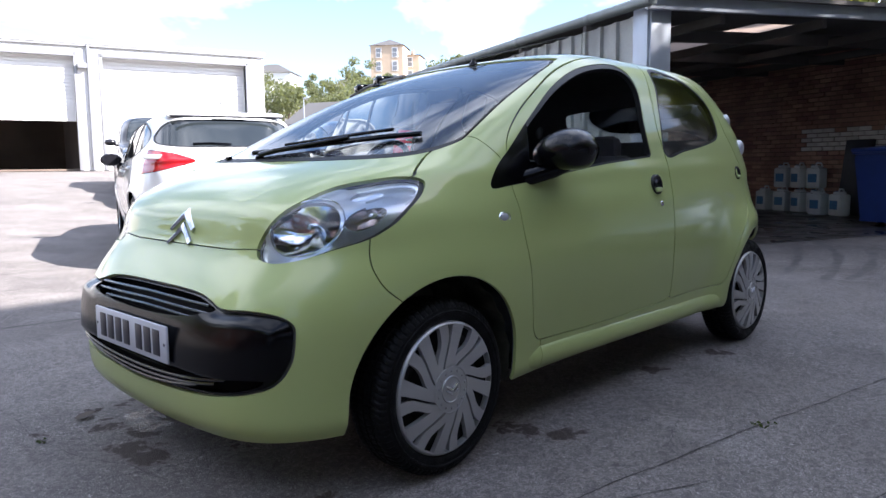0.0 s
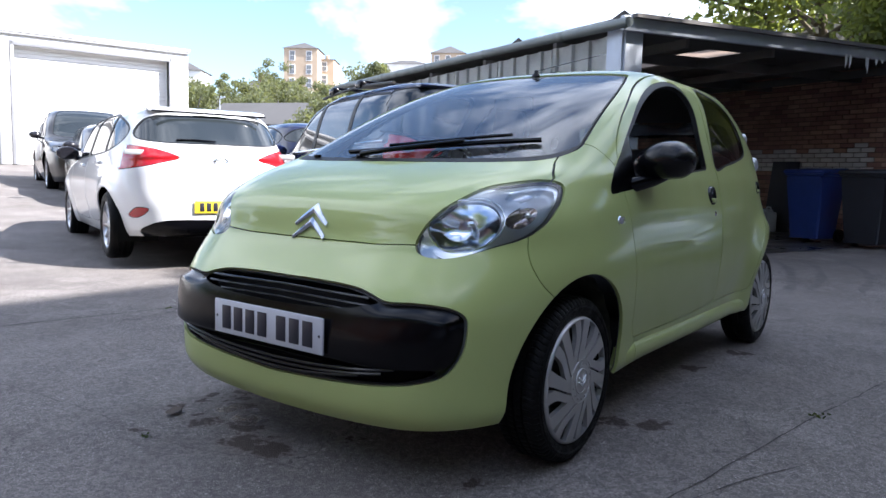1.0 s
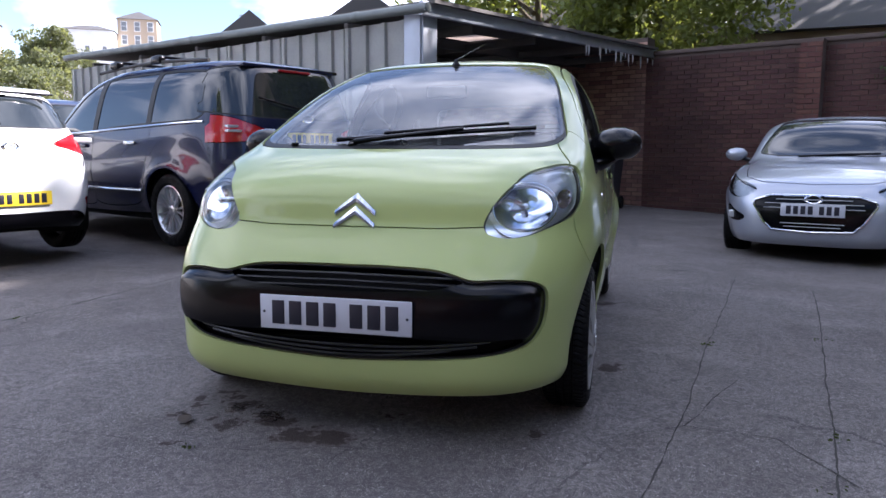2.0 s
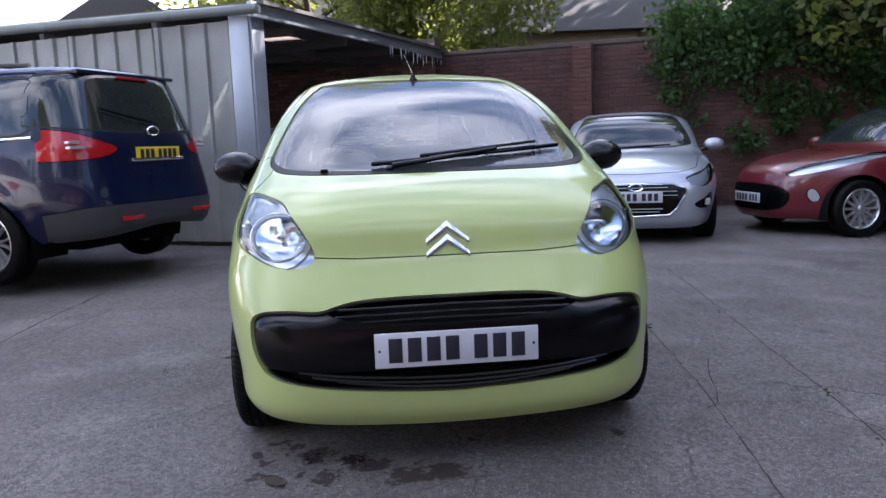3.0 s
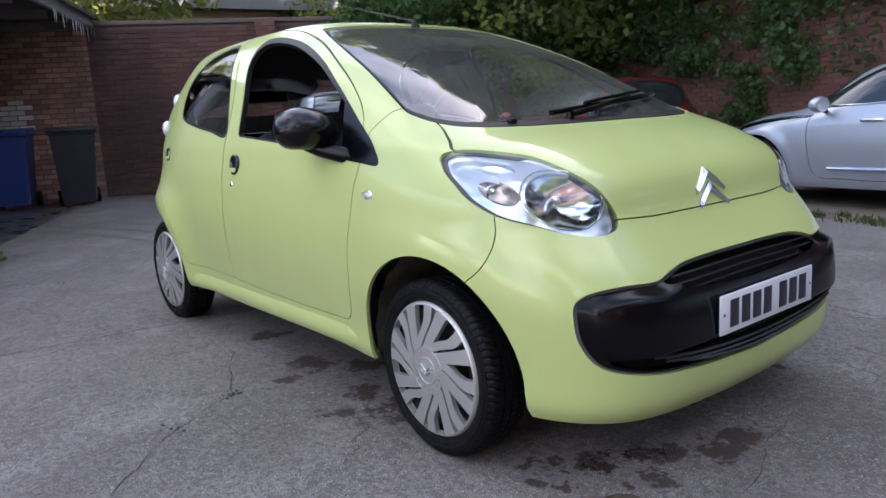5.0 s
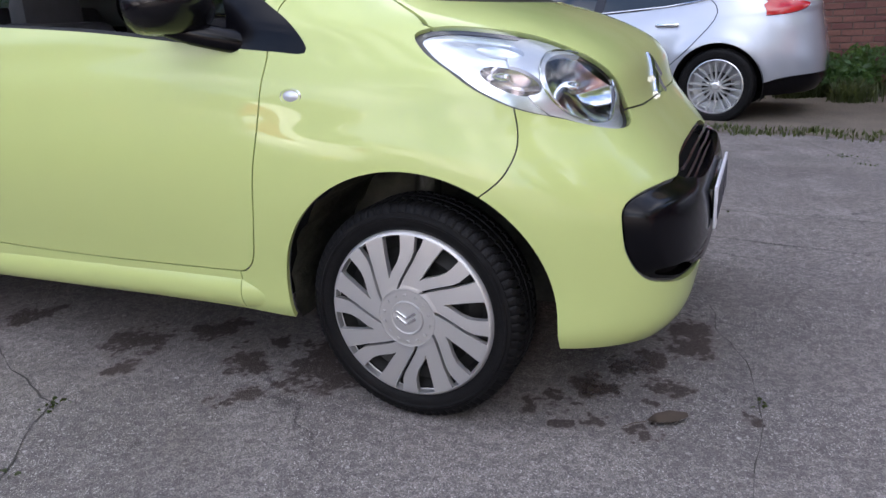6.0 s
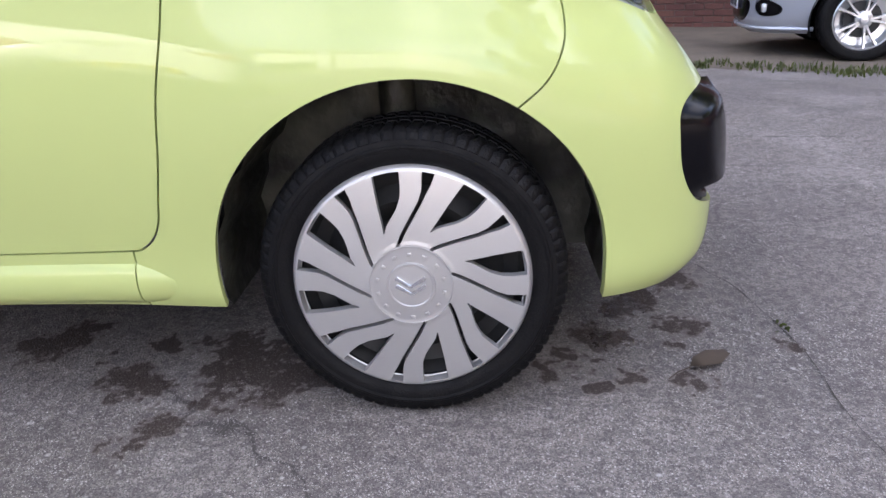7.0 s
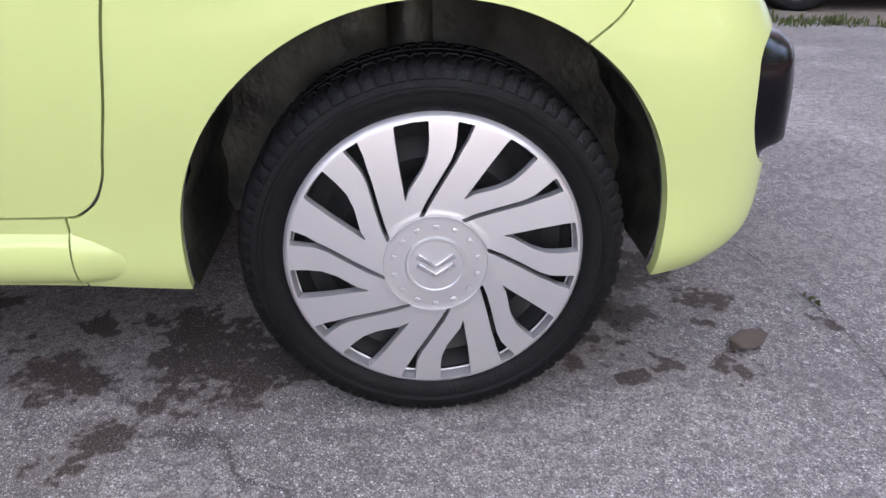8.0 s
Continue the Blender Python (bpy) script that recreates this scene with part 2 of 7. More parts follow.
class Cloth:
    """A fine sheet of quads that is split along curves into labelled panels."""

    def __init__(self, grid, flip=False, wrap=False):
        n, m = grid.shape[:2]
        normal = np.cross(np.gradient(grid, axis=1), np.gradient(grid, axis=0))
        normal /= np.linalg.norm(normal, axis=-1, keepdims=True) + 1e-12
        if flip:
            normal = -normal
        self.v, self.n = [grid.reshape(-1, 3)], [normal.reshape(-1, 3)]
        i = np.arange(n * m).reshape(n, m)
        if wrap:
            i[:, -1] = i[:, 0]
        q = np.stack([i[:-1, :-1], i[:-1, 1:], i[1:, 1:], i[1:, :-1]], -1).reshape(-1, 4)
        if flip:
            q = q[:, ::-1]
        self.faces = [tuple(f) for f in q.tolist()]
        self.label = ["body"] * len(self.faces)

    def points(self):
        if len(self.v) > 1:
            self.v, self.n = [np.concatenate(self.v)], [np.concatenate(self.n)]
        return self.v[0]

    def cut(self, name, value, among=("body",)):
        """Give the label name to the part of the panels in among where value (one number a point) is below 0."""
        pts = self.points()
        nrm = self.n[0]
        value = np.where(np.abs(value) < 1e-7, 1e-7, value)
        neg = value < 0
        cache, vs, ns = {}, [], []
        base = len(pts)
        faces, labels = [], []

        def crossing(i, j):
            key = (i, j) if i < j else (j, i)
            if key not in cache:
                t = value[key[0]] / (value[key[0]] - value[key[1]])
                vs.append(pts[key[0]] * (1 - t) + pts[key[1]] * t)
                k = nrm[key[0]] * (1 - t) + nrm[key[1]] * t
                ns.append(k / (np.linalg.norm(k) + 1e-12))
                cache[key] = base + len(vs) - 1
            return cache[key]

        negl = neg.tolist()
        for f, l in zip(self.faces, self.label):
            if l not in among:
                faces.append(f), labels.append(l)
                continue
            s = [negl[i] for i in f]
            if all(s):
                faces.append(f), labels.append(name)
            elif not any(s):
                faces.append(f), labels.append(l)
            else:
                a, b = [], []
                for k, i in enumerate(f):
                    j = f[(k + 1) % len(f)]
                    (a if s[k] else b).append(i)
                    if s[k] != s[(k + 1) % len(f)]:
                        c = crossing(i, j)
                        a.append(c), b.append(c)
                for poly, lab in ((a, name), (b, l)):
                    if len(poly) > 2:
                        faces.append(tuple(poly)), labels.append(lab)
        self.faces, self.label = faces, labels
        if vs:
            self.v.append(np.array(vs)), self.n.append(np.array(ns))

    def region(self, name, points, view="yz", gate=None, gap=0.0, among=("body",), smooth=True, band=None, steps=8):
        """Cut a panel by a closed outline seen from the side (yz) or from the front (xz). gap: half of the shut line; band: (label, width) of a frame round it."""
        p = self.points()
        curve = loop2d(points, steps) if smooth else np.asarray(points, float)
        ok = gate(p) if gate else np.ones(len(p), bool)
        g = np.full(len(p), 1.0)
        two = p[:, [1, 2]] if view == "yz" else p[:, [0, 2]]
        g[ok] = inside2d(two[ok], curve)
        self.cut(name, g + gap, among)
        for lab, wide in ([("gap", gap)] if gap else []) + ([band] if band else []):
            p = self.points()
            ok = gate(p) if gate else np.ones(len(p), bool)
            two = p[:, [1, 2]] if view == "yz" else p[:, [0, 2]]
            g = np.full(len(p), 1.0)
            g[ok] = inside2d(two[ok], curve)
            self.cut(lab, g - wide, among)

    def mesh(self, name, labels, sides="LR", rim=0.0, move=None, inner=0.0):
        """The panels with these labels, on the left, the right or both sides, as one mesh with a turned-in rim."""
        pts, nrm = self.points(), self.n[0]
        use = [f for f, l in zip(self.faces, self.label) if l in labels]
        if not use:
            return None
        ids = sorted({i for f in use for i in f})
        lut = {i: k for k, i in enumerate(ids)}
        p, n = pts[ids].copy(), nrm[ids].copy()
        mid = np.abs(p[:, 0]) < 1e-6
        n[mid, 0] = 0
        if move is not None:
            p = p + n * move(p)[:, None]
            shaped = np.zeros_like(p)
            for f in use:
                k = [lut[i] for i in f]
                shaped[k] += np.cross(p[k[2]] - p[k[0]], p[k[-1]] - p[k[1]])
            shaped *= np.sign((shaped * n).sum(1).mean())
            n = shaped / (np.linalg.norm(shaped, axis=1, keepdims=True) + 1e-12)
            n[mid, 0] = 0
        if inner:
            p = p - n * inner
        f0 = [tuple(lut[i] for i in f) for f in use]
        v, nn, fs = [], [], []
        if "L" in sides:
            v.append(p), nn.append(n)
            fs += f0
        if "R" in sides:
            off = len(p) if "L" in sides else 0
            v.append(p * [-1, 1, 1]), nn.append(n * [-1, 1, 1])
            weld = mid if "L" in sides else np.zeros(len(p), bool)
            fs += [tuple((i if weld[i] else i + off) for i in reversed(f)) for f in f0]
        v, nn = np.concatenate(v), np.concatenate(nn)
        if rim:
            seen = {}
            for f in fs:
                for a, b in zip(f, f[1:] + f[:1]):
                    seen[(a, b)] = seen.get((a, b), 0) + 1
            edges = [(a, b) for (a, b) in seen if (b, a) not in seen]
            extra, en, k = [], [], len(v)
            for a, b in edges:
                d = v[b] - v[a]
                side = np.cross(d, nn[a])
                side /= np.linalg.norm(side) + 1e-12
                extra += [v[a], v[b], v[b] - nn[b] * rim, v[a] - nn[a] * rim]
                en += [side] * 4
                fs.append((k + 1, k, k + 3, k + 2))
                k += 4
            if extra:
                v, nn = np.concatenate([v, extra]), np.concatenate([nn, en])
        used = sorted({i for f in fs for i in f})
        lut = {i: k for k, i in enumerate(used)}
        me = bpy.data.meshes.new(name)
        me.from_pydata(v[used].tolist(), [], [tuple(lut[i] for i in f) for f in fs])
        me.polygons.foreach_set("use_smooth", [True] * len(me.polygons))
        me.normals_split_custom_set_from_vertices(nn[used].tolist())
        return me


def put(name, me, mat, parent=None, m=None, label=""):
    """Link a mesh as one object."""
    ob = new(name, me)
    me.materials.clear()
    me.materials.append(mat)
    if parent:
        ob.parent = parent
    if m is not None:
        ob.matrix_basis = m
    return tagged(ob, label) if label else ob


def part(name, bm, mat, parent=None, label="", m=None, smooth=True):
    """Link a bmesh as one mesh object under a thing or a part."""
    me = bpy.data.meshes.new(name)
    bm.normal_update()
    bm.to_mesh(me)
    bm.free()
    if smooth:
        me.polygons.foreach_set("use_smooth", [True] * len(me.polygons))
        me.set_sharp_from_angle(angle=radians(38))
    return put(name, me, mat, parent, m, label)


def thing(name, label, category, group="", m=None, kind=""):
    ob = tagged(new(name), label, category, group, kind)
    ob.empty_display_size = 0.2
    if m is not None:
        ob.matrix_basis = m
    return ob


def box(sx, sy, sz, bevel=0.01, at=(0, 0, 0), bm=None, turn=None):
    """A bevelled block."""
    b = bmesh.new()
    bmesh.ops.create_cube(b, size=1.0, matrix=Matrix.Diagonal((sx, sy, sz, 1)))
    if bevel:
        bmesh.ops.bevel(b, geom=b.edges[:], offset=min(bevel, 0.45 * min(sx, sy, sz)), segments=2, affect="EDGES", profile=0.5)
    m = Matrix.Translation(at) @ (turn if turn is not None else Matrix())
    bmesh.ops.transform(b, matrix=m, verts=b.verts[:])
    return merge(bm, b)


def merge(bm, other):
    if bm is None:
        return other
    me = bpy.data.meshes.new("tmp")
    other.to_mesh(me)
    other.free()
    bm.from_mesh(me)
    bpy.data.meshes.remove(me)
    return bm


def lathe(profile, seg=48, axis="x", at=(0, 0, 0), close=False):
    """Turn (radius, height) points round an axis."""
    bm = bmesh.new()
    rows = []
    for r, h in profile:
        row = []
        for k in range(seg):
            a = 2 * math.pi * k / seg
            c, s = r * math.cos(a), r * math.sin(a)
            row.append(bm.verts.new({"x": (h, c, s), "z": (c, s, h), "y": (s, h, c)}[axis]))
        rows.append(row)
    for a, b in zip(rows, rows[1:]):
        for k in range(seg):
            j = (k + 1) % seg
            bm.faces.new((a[k], a[j], b[j], b[k]))
    if close:
        bm.faces.new(rows[0][::-1]), bm.faces.new(rows[-1])
    bmesh.ops.recalc_face_normals(bm, faces=bm.faces[:])
    bmesh.ops.translate(bm, vec=at, verts=bm.verts[:])
    return bm


def tube(points, radius, seg=10, bm=None, taper=1.0):
    """A round bar along points."""
    b = bmesh.new() if bm is None else bm
    pts = [Vector(p) for p in points]
    rows = []
    for i, p in enumerate(pts):
        d = (pts[min(i + 1, len(pts) - 1)] - pts[max(i - 1, 0)]).normalized()
        u = d.orthogonal().normalized()
        if rows:
            u = (last - d * last.dot(d)).normalized()
        last, w = u, d.cross(u)
        r = radius * (1 + (taper - 1) * i / max(1, len(pts) - 1))
        rows.append([b.verts.new(p + (u * math.cos(2 * math.pi * k / seg) + w * math.sin(2 * math.pi * k / seg)) * r) for k in range(seg)])
    for a, c in zip(rows, rows[1:]):
        for k in range(seg):
            j = (k + 1) % seg
            b.faces.new((a[k], a[j], c[j], c[k]))
    b.faces.new(rows[0][::-1]), b.faces.new(rows[-1])
    return b


def slab(points, thick, mat_at=None, bevel=0.0):
    """A flat outline in the xz plane, thickened towards +y."""
    b = bmesh.new()
    f = b.faces.new([b.verts.new((x, 0, z)) for x, z in points])
    r = bmesh.ops.extrude_face_region(b, geom=[f])
    bmesh.ops.translate(b, vec=(0, thick, 0), verts=[v for v in r["geom"] if isinstance(v, bmesh.types.BMVert)])
    bmesh.ops.recalc_face_normals(b, faces=b.faces[:])
    if bevel:
        bmesh.ops.bevel(b, geom=b.edges[:], offset=bevel, segments=2, affect="EDGES")
    return b


# ---- wheels ----
def wheel_trim_mesh():
    """The plastic wheel cover: eight pairs of swept blades round a hub, with windows and slits cut through."""
    R = 0.209
    rr, aa = np.linspace(0.05, 1.0, 72), np.linspace(0, 2 * math.pi, 433)
    dome = 0.012 * (1 - rr ** 2) + 0.0012 * np.exp(-((rr - 0.35) / 0.02) ** 2) - 0.012 * np.clip((rr - 0.955) / 0.045, 0, 1) ** 2
    grid = np.stack([np.broadcast_to(dome[:, None], (72, 433)), R * rr[:, None] * np.cos(aa), R * rr[:, None] * np.sin(aa)], -1)
    c = Cloth(grid, flip=True, wrap=True)
    c.n[0][:] = (1, 0, 0)
    slope = np.gradient(dome, rr * R)
    c.n[0][:] = np.stack([np.ones((72, 433)), -slope[:, None] * np.cos(aa), -slope[:, None] * np.sin(aa)], -1).reshape(-1, 3)
    c.n[0] /= np.linalg.norm(c.n[0], axis=1, keepdims=True)

    def polar(r, a, k):
        a = radians(a + 45 * k)
        return R * r * math.cos(a), R * r * math.sin(a)

    window = ((.948, 106.3), (.95, 99), (.948, 93), (.828, 93.2), (.741, 94.1), (.649, 97.8), (.534, 109), (.47, 114.6), (.565, 111.8), (.722, 109.2), (.874, 107.2))
    slit = ((.948, 79.0, .0112), (.86, 79.2, .0082), (.78, 80.0, .0045), (.70, 81.6, .0037), (.55, 88.2, .0035), (.43, 97.0, .0035), (.345, 106.5, .0028))
    for k in range(8):
        c.region("hole", [polar(r, a, k) for r, a in window], among=("body",), smooth=False)
        mid = [Vector(polar(r, a, k)) for r, a, w in slit]
        off = []
        for i, (r, a, w) in enumerate(slit):
            d = (mid[min(i + 1, len(mid) - 1)] - mid[max(0, i - 1)]).normalized()
            off.append(Vector((-d.y, d.x)) * w)
        c.region("hole", [m + o for m, o in zip(mid, off)] + [m - o for m, o in zip(mid[::-1], off[::-1])], among=("body",), smooth=False)
    return c.mesh("wheel_cover", ("body",), "L", rim=0.016)


TRIM_MESH = wheel_trim_mesh()


def tyre_mesh(r, rim, width, tread=True, seg=390):
    """A tyre with rounded sidewalls, a rim step and grooved tread."""
    w = width / 2
    prof = [(rim - .012, w * .72), (rim, w * .86), (rim + .006, w * .93), (rim + .012, w * .975), (rim + .02, w * 1.0), (rim + .028, w * 1.005), (rim + .029, w * 1.02), (rim + .033, w * 1.02), (rim + .034, w * 1.008), ((r + rim) / 2, w * 1.03), (r - .036, w * 1.02), (r - .035, w * 1.032), (r - .032, w * 1.03),
            (r - .030, w * 1.0), (r - .022, w * .985), (r - .021, w * .955), (r - .012, w * .9), (r - .004, w * .80), (r, w * .62), (r, w * .42), (r - .008, w * .40),
            (r - .008, w * .34), (r, w * .32), (r, w * .05), (r - .008, w * .03)]
    prof = prof + [(a, -b) for a, b in reversed(prof)]
    bm = bmesh.new()
    rows = []
    for a, h in prof:
        row = []
        for k in range(seg):
            groove = tread and a > r - .0215 and (k + (0 if h > 0 else 3)) % 5 == 0 and abs(h) > w * .3
            q = a - (.0042 if groove else 0)
            ang = 2 * math.pi * (k + (1.6 if abs(h) > w * .7 else 0)) / seg
            row.append(bm.verts.new((h, q * math.cos(ang), q * math.sin(ang))))
        rows.append(row)
    for a, b in zip(rows, rows[1:]):
        for k in range(seg):
            j = (k + 1) % seg
            bm.faces.new((a[k], a[j], b[j], b[k]))
    bmesh.ops.recalc_face_normals(bm, faces=bm.faces[:])
    return bm


def chevrons(width, high, thick, gap, slope=0.55):
    """Two stacked chevrons in the xz plane, as two flat outlines."""
    out = []
    for z0 in (0.0, -gap):
        hw, dz = width / 2, width / 2 * slope
        out.append([(0, z0), (hw, z0 - dz), (hw * .86, z0 - dz - high), (0, z0 - high * .95), (-hw * .86, z0 - dz - high), (-hw, z0 - dz)])
    return out


def cover_wheel(parent, x, y, z, side, turn=0.0):
    """A wheel with a silver plastic cover, as on the green car. side 1: left, -1: right."""
    m = pose(x, y, z, 0, 0, 0 if side > 0 else 180)
    w = new("wheel")
    w.parent, w.matrix_basis = parent, m
    part("tyre", tyre_mesh(.2715, .205, .158), RUBBER, w, "black rubber tyre with grooved tread", pose(-.084, 0, 0))
    put("wheel_cover", TRIM_MESH, TRIM_SILVER, w, pose(-.004, 0, 0, turn), "silver plastic wheel cover with swept blades")
    part("rim", lathe([(.03, -.07), (.10, -.075), (.12, -.055), (.135, -.05), (.16, -.07), (.185, -.06), (.198, -.035), (.206, -.028), (.200, -.09), (.17, -.11), (.02, -.12)], 48), STEEL, w, "black steel rim")
    hub = lathe([(.001, .0042), (.030, .0040), (.0365, .0036), (.0378, .0050), (.0408, .0050), (.0420, .0030), (.0425, -.004)], 48)
    part("hub_groove", lathe([(.0425, -.0035), (.0445, -.0028), (.0465, -.0035)], 48), STEEL, w, "", pose(.010, 0, 0))
    part("hub_cap", hub, TRIM_SILVER, w, "", pose(.007, 0, 0))
    ring = lathe([(.070, -.004), (.0715, -.0012), (.073, -.004)], 48)
    part("hub_ring", ring, TRIM_SILVER, w, "", pose(.010, 0, 0))
    bm = None
    for o in chevrons(.054, .0062, .002, .0135, .60):
        b = slab([(a, -c - .017) for a, c in o][::-1], .003, bevel=.0006)
        bm = merge(bm, b)
    part("hub_badge", bm, CHROME, w, "", pose(.0145, 0, 0, 0, 0, 90))
    for k in range(14):
        a = radians(25.7 * k + 13)
        part("hub_mark", box(.003, .008, .0065, .001), TRIM_SILVER, w, "", pose(.0122, .058 * math.cos(a), .058 * math.sin(a), math.degrees(a) - 90))
    return w


# ---- the lime-green hatchback ----
green = thing("hatchback_car", "lime-green five-door city car, black bumper insert, front windows wound down", "car")
theta = np.concatenate([np.linspace(0, math.pi, 261)])
level = np.linspace(0, len(GREEN_SKIN["rings"]) - 1, 209)
green_grid = skin_points(GREEN_SKIN, theta, level)
green_grid[:, 0, 0] = green_grid[:, -1, 0] = 0.0
nose = green_grid[:, theta < 1.45].reshape(-1, 3)


def nose_y(x, z):
    """The y of the green car's nose at x and z."""
    d = (nose[:, 0] - abs(x)) ** 2 + (nose[:, 2] - z) ** 2
    i = np.argsort(d)[:4]
    w = 1 / (d[i] + 1e-7)
    return float((nose[i, 1] * w).sum() / w.sum())


def arch_value(p, cy, cz, r):
    d = np.hypot(p[:, 1] - cy, p[:, 2] - cz) - r
    low = np.where(p[:, 2] < cz, np.abs(p[:, 1] - cy) - r, 9)
    return np.where(p[:, 0] > .5, np.minimum(d, low), 1.0)


GRILLE = [(-.2, .584), (0, .584), (.16, .584), (.296, .579), (.37, .566), (.432, .551), (.53, .554), (.61, .547), (.650, .527), (.660, .49), (.653, .42), (.622, .362), (.57, .337), (.47, .317), (.274, .298), (0, .284), (-.2, .284)]
UPPER_SLOT = [(-.2, .578), (0, .578), (.16, .578), (.29, .573), (.37, .559), (.405, .545), (.337, .520), (.19, .507), (0, .502), (-.2, .502)]
LOWER_SLOT = [(-.2, .340), (0, .340), (.277, .350), (.44, .366), (.58, .378), (.60, .365), (.56, .345), (.47, .325), (.27, .306), (0, .292), (-.2, .292)]
LAMP = [(.702, .903), (.665, .912), (.62, .904), (.56, .884), (.525, .845), (.49, .803), (.455, .747), (.446, .712), (.468, .688), (.53, .679), (.597, .69), (.663, .716), (.714, .742), (.737, .782), (.735, .83), (.722, .872)]
FRONT_WINDOW = [(.222, .873), (.262, .932), (.36, 1.0), (.53, 1.12), (.72, 1.235), (.94, 1.322), (1.15, 1.362), (1.29, 1.357), (1.33, 1.285), (1.290, 1.13), (1.286, 1.01), (1.287, .988), (1.283, .976), (1.268, .971), (1.20, .966), (.85, .938), (.5, .897), (.31, .877)]
MIRROR_CORNER = [(.15, .80), (.15, .95), (.36, 1.07), (.50, 1.16), (.47, 1.04), (.44, .95), (.43, .86), (.3, .80)]
REAR_WINDOW = [(1.41, .978), (1.44, 1.16), (1.50, 1.28), (1.565, 1.375), (1.75, 1.366), (1.90, 1.325), (2.02, 1.235), (2.03, 1.12), (1.985, 1.06), (1.80, 1.023), (1.6, .997)]
SEAM = loop2d([(-.235, .80), (-.247, .744), (-.258, .69), (-.255, .648), (-.231, .602), (-.184, .563), (-.1, .505), (-.02, .46)], 8)[8:-16].tolist()
c = Cloth(green_grid)
front = lambda p: (p[:, 1] < 0.32) & (p[:, 0] > 0.25)
side = lambda p: p[:, 0] > 0.42
c.cut("hole", arch_value(c.points(), 0, .277, .340))
c.cut("hole", arch_value(c.points(), 2.34, .277, .335))
c.region("cowl", [(-.2, .968), (0, .968), (.3, .968), (.52, .973), (.61, .986), (.645, 1.02), (.637, 1.06), (.607, 1.145), (.57, 1.24), (.53, 1.31), (.485, 1.362), (.44, 1.382), (.2, 1.397), (0, 1.40), (-.2, 1.40)], "xz", lambda p: p[:, 1] < 1.16, .003)
c.region("screen", [(-.2, .981), (0, .981), (.3, .983), (.52, .990), (.603, 1.006), (.634, 1.037), (.628, 1.066), (.599, 1.145), (.562, 1.24), (.523, 1.309), (.479, 1.357), (.437, 1.374), (.2, 1.389), (0, 1.392), (-.2, 1.392)], "xz", lambda p: p[:, 1] < 1.16, 0, ("cowl",))
c.region("front_opening", FRONT_WINDOW, gate=side)
c.region("front_glass", (np.array(FRONT_WINDOW) - (.85, 1.06)) * (.965, .93) + (.858, 1.061), gate=side, among=("front_opening",))
c.region("mirror_corner", MIRROR_CORNER, gate=side, among=("front_opening", "front_glass"))
c.region("rear_opening", REAR_WINDOW, gate=side)
c.region("rear_glass", (np.array(REAR_WINDOW) - (1.74, 1.17)) * (.955, .94) + (1.74, 1.17), gate=side, among=("rear_opening",))
c.region("lamp", LAMP, "xz", front, .0022)


def oval(x, z, rx, rz, n=16):
    return [(x + rx * math.cos(2 * math.pi * k / n), z + rz * math.sin(2 * math.pi * k / n)) for k in range(n)]


LAMP_ROUNDS = (("lamp_main", .568, .774, .097, .076), ("lamp_small", .655, .866, .026, .016), ("lamp_amber", .695, .804, .026, .036))
for nm, x, z, rx, rz in LAMP_ROUNDS:
    c.region(nm, oval(x, z, rx, rz), "xz", front, 0, ("lamp",))
c.region("lamp_bezel", oval(.574, .782, .124, .104), "xz", front, 0, ("lamp",))
c.region("insert", GRILLE, "xz", lambda p: p[:, 1] < -.1, .003)
c.region("upper_slot", UPPER_SLOT, "xz", lambda p: p[:, 1] < -.1, 0, ("insert",))
c.region("lower_slot", LOWER_SLOT, "xz", lambda p: p[:, 1] < -.1, 0, ("insert",))
c.region("bonnet", [(-.3, .702), (0, .702), (.3, .703), (.446, .711), (.56, .76), (.68, .84), (.683, .918), (.633, .973), (.60, 1.04), (-.3, 1.04)], "xz", lambda p: p[:, 1] < .4, .002, smooth=False)
c.region("front_door", [(.322, .874), (.338, .80), (.355, .70), (.378, .60), (.396, .50), (.413, .43), (.425, .385), (.452, .347), (.51, .333), (.9, .332), (1.2, .338), (1.40, .346), (1.435, .353), (1.43, .42), (1.402, .56), (1.398, .70), (1.403, .85), (1.405, .95), (1.385, 1.1), (1.42, 1.24), (1.50, 1.382), (1.40, 1.402), (1.25, 1.401), (1.04, 1.374), (.80, 1.296), (.57, 1.182), (.43, 1.09), (.36, 1.02), (.33, .95)], gate=side, gap=.0019, steps=5)
c.region("rear_door", [(1.44, .353), (1.6, .352), (1.85, .352), (1.95, .362), (2.0, .45), (2.06, .56), (2.15, .65), (2.25, .73), (2.275, .82), (2.25, .92), (2.18, 1.02), (2.12, 1.10), (2.10, 1.20), (2.03, 1.30), (1.9, 1.365), (1.7, 1.402), (1.52, 1.40), (1.43, 1.24), (1.39, 1.1), (1.408, .95), (1.402, .7), (1.406, .56), (1.43, .42)], gate=side, gap=.0019, steps=5)
c.region("bumper", [(-2, -1), (-2, .9), (-.245, .9), *SEAM, (-.1, -1)], gap=.0017, smooth=False)
c.region("wing", [(-2, .05), (.484, .05), (.484, .335), (.43, .40), (.385, .60), (.345, .80), (.325, .90), (.30, .975), (.255, 1.035), (.20, 1.05), (-2, 1.05)], gap=.0017, smooth=False)
